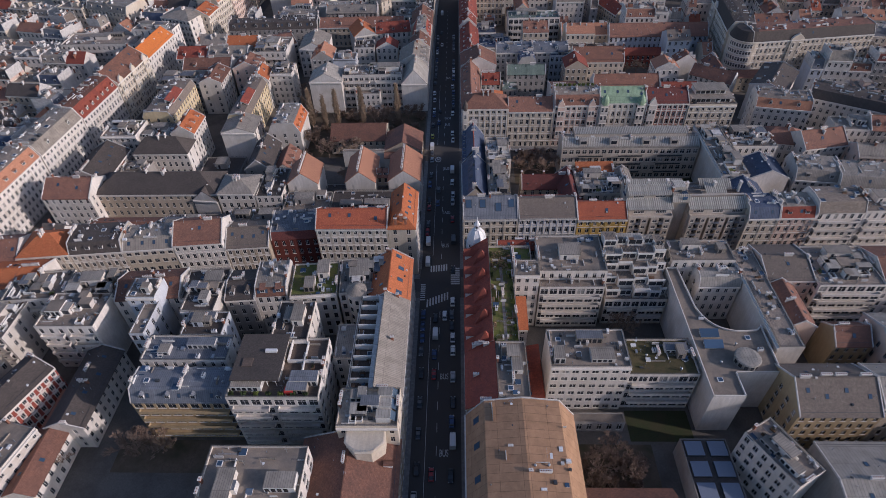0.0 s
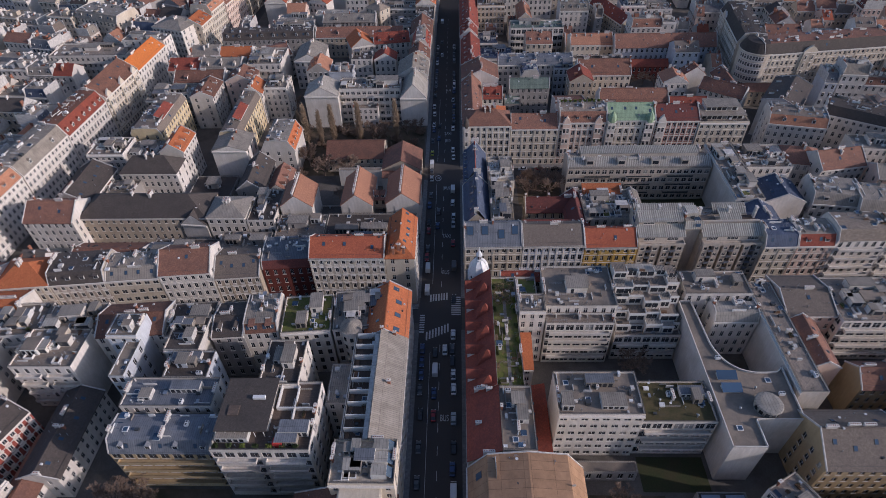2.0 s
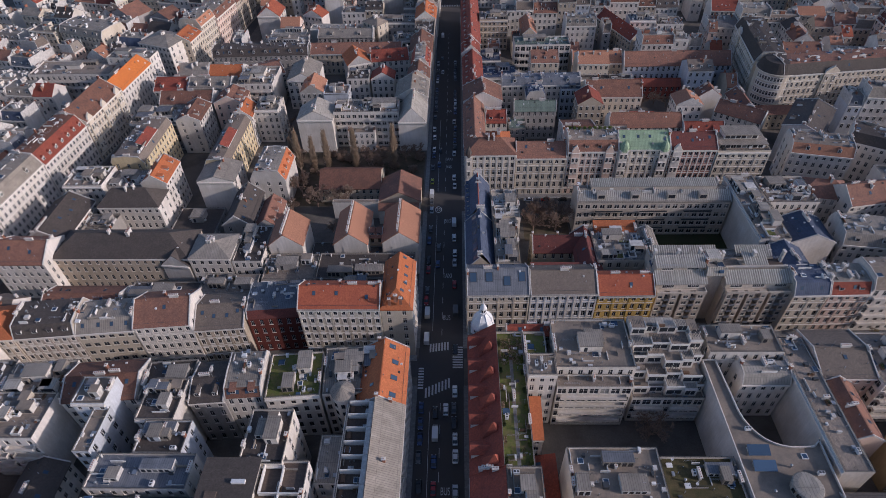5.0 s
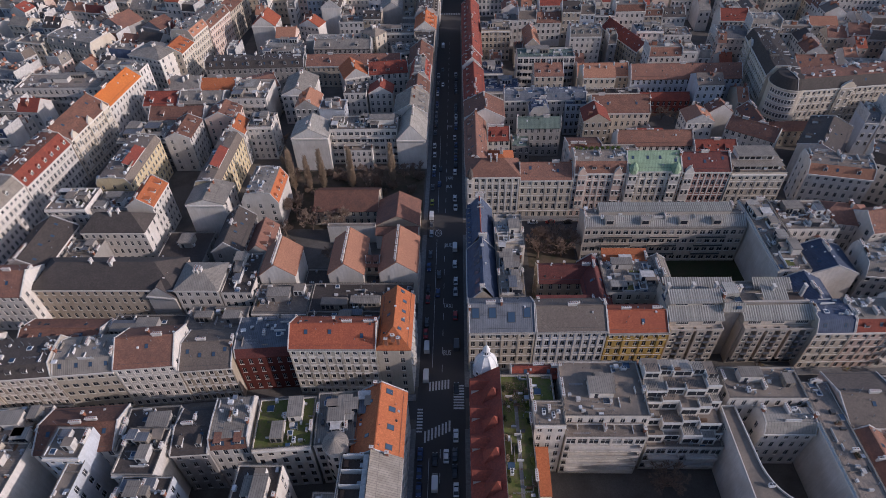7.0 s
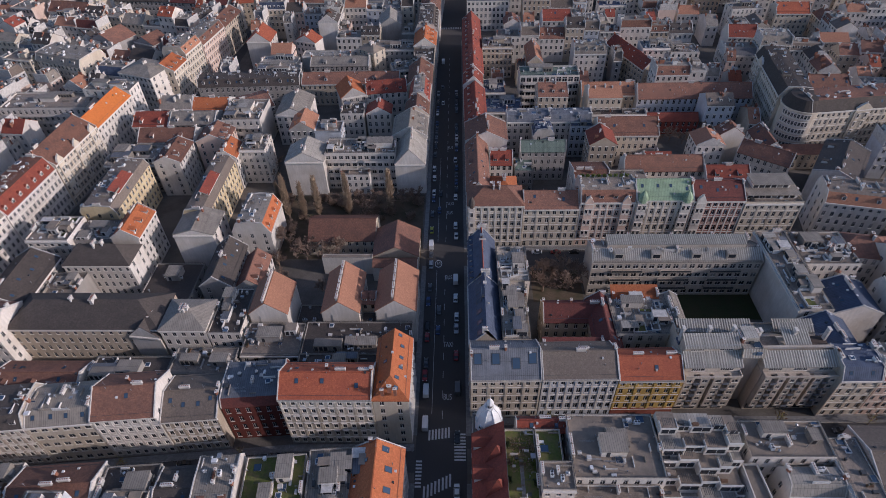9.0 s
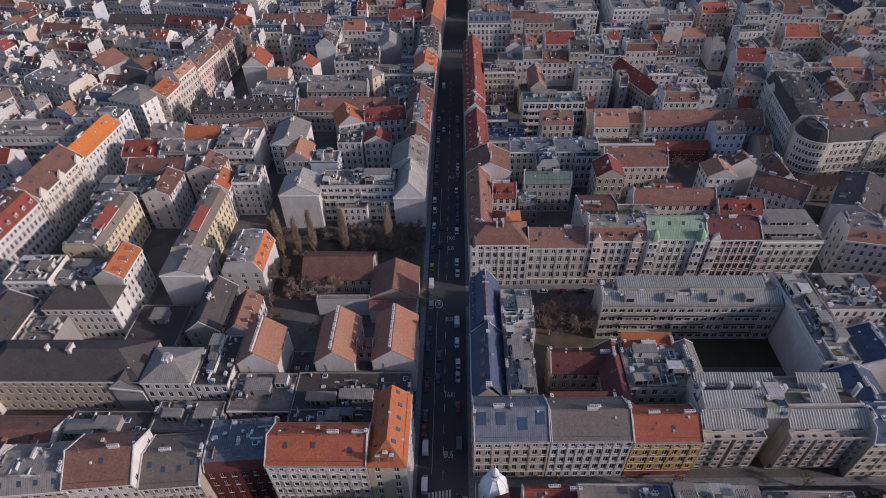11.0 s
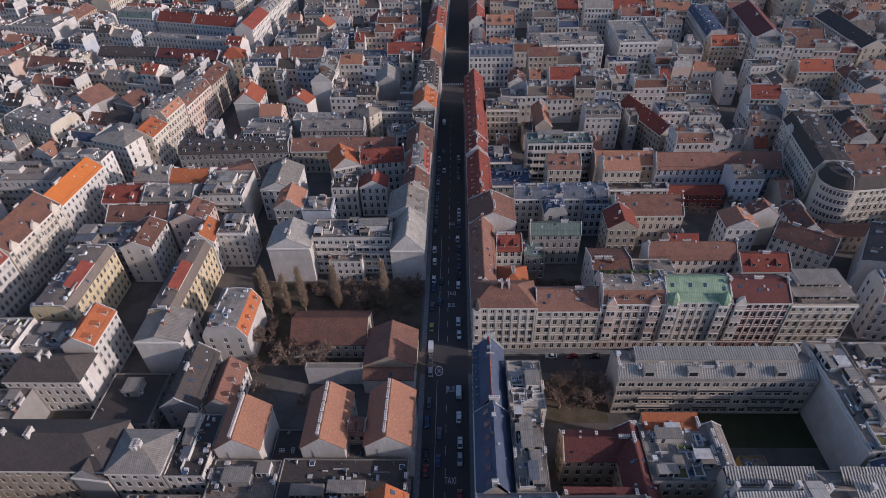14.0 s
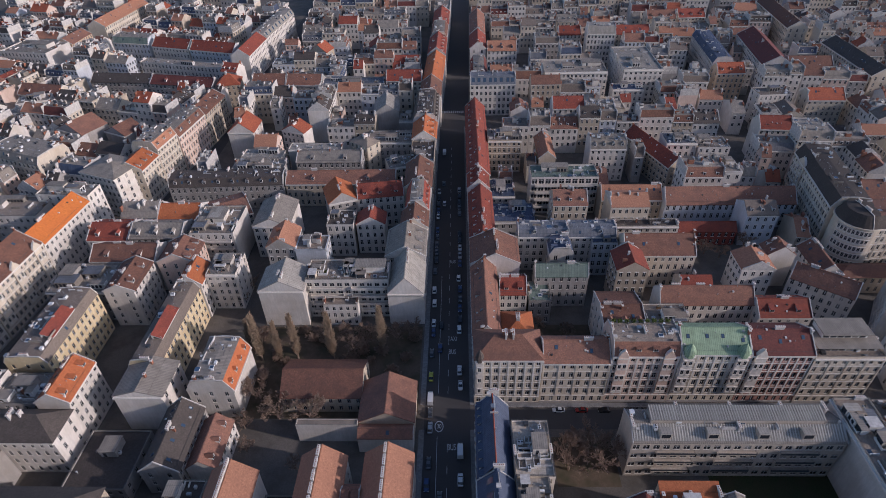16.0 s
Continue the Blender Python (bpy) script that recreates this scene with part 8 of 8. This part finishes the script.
    for k in range(rnd.randint(3, 7)):
        px, py = rnd.choice((0.1, w - 0.7, w * 0.5, w * rnd.random() * 0.9)), d * rnd.uniform(0.2, 0.75)
        zt = top - (abs(py - d / 2) * rh / (d / 2) if roof == "gable" else 0)
        q.box(px, py, zt - 1, px + 0.6, py + rnd.uniform(0.8, 2.4), zt + rnd.uniform(1.0, 2.0), rnd.choice(("chimney_plaster", "chimney_plaster", "brick")))
    b.add(q, m)


def quarter(x0, y0, x1, y1, a, seed, reds=0.5):
    """Fills a field of the plan with blocks of houses round yards, in a frame turned by a about its first corner."""
    rnd = random.Random(seed)
    ca, sa = math.cos(radians(a)), math.sin(radians(a))

    def put(u, v, w, d, h, turn):
        """A house in the field's own frame, its front corner at (u, v), turned by right angles."""
        place(x0 + ca * u - sa * v, y0 + sa * u + ca * v, a + turn, w, d, h, rnd, reds)
    v = 0.0
    while v < y1 - y0:
        bd = min(rnd.uniform(44, 64), y1 - y0 - v)
        if bd < 28:
            break
        u = rnd.uniform(-30, 0)
        while u < x1 - x0:
            bw_ = min(rnd.uniform(45, 85), x1 - x0 - u)
            if bw_ < 14:
                break
            base = rnd.uniform(17, 21)
            dp = rnd.uniform(11.5, 14)
            for side in (0, 1):  # rows facing the cross streets
                s = 0.0
                while s < bw_ - 6:
                    w = min(rnd.uniform(11, 20), bw_ - s)
                    if side == 0:
                        put(u + s, v, w - 0.15, dp, base + rnd.uniform(-4, 4), 0)
                    else:
                        put(u + s + w - 0.15, v + bd, w - 0.15, dp, base + rnd.uniform(-4, 4), 180)
                    if rnd.random() < 0.6:
                        ww, dd = rnd.uniform(5, 8), rnd.uniform(6, max(6.5, (bd - 2 * dp) * 0.6))
                        put(u + s, v + dp + 0.15 if side == 0 else v + bd - dp - dd - 0.15, ww, dd, base - rnd.uniform(1, 8), 0)
                    s += w
            for side in (0, 1):  # rows along the other two sides
                s = dp + 0.2
                while s < bd - dp - 6:
                    w = min(rnd.uniform(10, 18), bd - dp - 0.2 - s)
                    if side == 0:
                        put(u, v + s + w - 0.15, w - 0.15, dp, base + rnd.uniform(-4, 4), -90)
                    else:
                        put(u + bw_ - 0.2, v + s, w - 0.15, dp, base + rnd.uniform(-4, 4), 90)
                    s += w
            for k in range(rnd.randint(1, 3)):  # houses in the yard
                ww, dd = rnd.uniform(8, 15), rnd.uniform(8, 12)
                put(u + rnd.uniform(dp, max(dp + 1, bw_ - dp - ww)), v + rnd.uniform(dp + 1, max(dp + 2, bd - dp - dd)), ww, dd, rnd.uniform(7, 18), rnd.choice((0, 90)))
            u += bw_ + rnd.choice((0.3, 9.5, 10.5))
        v += bd + rnd.uniform(9, 11)


ORDER = {"n": 0}


def place(x, y, a, w, d, h, rnd, reds):
    ca, sa = math.cos(radians(a)), math.sin(radians(a))
    cx, cy = x + ca * w / 2 - sa * d / 2, y + sa * w / 2 + ca * d / 2
    eye = 0 if cy < 450 else 130
    if abs(cx) > 0.79 * math.hypot(cy - eye, 165) + 18 or taken(x, y, a, w, d, 0.1):
        return
    wall = rnd.choice(("white", "white", "white", "white", "cream", "cream", "grey", "beige", "pink", "paleblue"))
    if rnd.random() < reds:
        roof, rm = rnd.choice((("gable", "tile_brown"), ("gable", "tile_dun"), ("gable", "tile_salmon"), ("mansard", "tile_brown"), ("gable", "tile_red"), ("mansard", "tile_wine"), ("gable", "tile_salmon"), ("gable", "tile_brown"), ("mansard", "tile_dun"), ("gable", "tile_flame")))
    else:
        roof, rm = rnd.choice((("mansard", "metal"), ("flat", "terrace"), ("flat", "gravel"), ("mansard", "slate"), ("gable", "metal"), ("mansard", "metal_dark"), ("gable", "slate"), ("flat", "metal"), ("mansard", "metal_blue")))
    rh = 0.6 if roof == "flat" else rnd.uniform(3.2, 4.8)
    if cy < 360 and ORDER["n"] < 24:
        ORDER["n"] += 1
        house(x, y, a, w, d, h, roof, rh, wall, rm, far=True)
    else:
        far_house(BATCH[rnd.randrange(30)], x, y, a, w, d, h, roof, rh, wall, rm, rnd)


quarter(-146, 384, -30, 800, 0, 11, 0.4)
quarter(14, 380, 150, 800, 0, 12, 0.45)
quarter(150, 376, 520, 800, -4, 13, 0.5)
quarter(136, 60, 420, 372, -6, 14, 0.5)
quarter(-300, 170, -210, 345, -4, 15, 0.4)
quarter(-480, 410, -160, 800, -12, 16, 0.4)
quarter(-480, 250, -250, 420, -8, 21, 0.4)
quarter(-360, 60, -130, 300, -10, 17, 0.4)
quarter(-172, 318, -95, 384, 0, 18, 0.5)
quarter(14, 285, 150, 380, 0, 19, 0.55)
quarter(-140, 300, -30, 380, 0, 20, 0.45)
for _b in BATCH:
    if _b.f:
        tagged(new("distant_houses", _b.data("distant_houses")), "plastered town houses with tiled and metal roofs far off", "houses", kind="stuff")
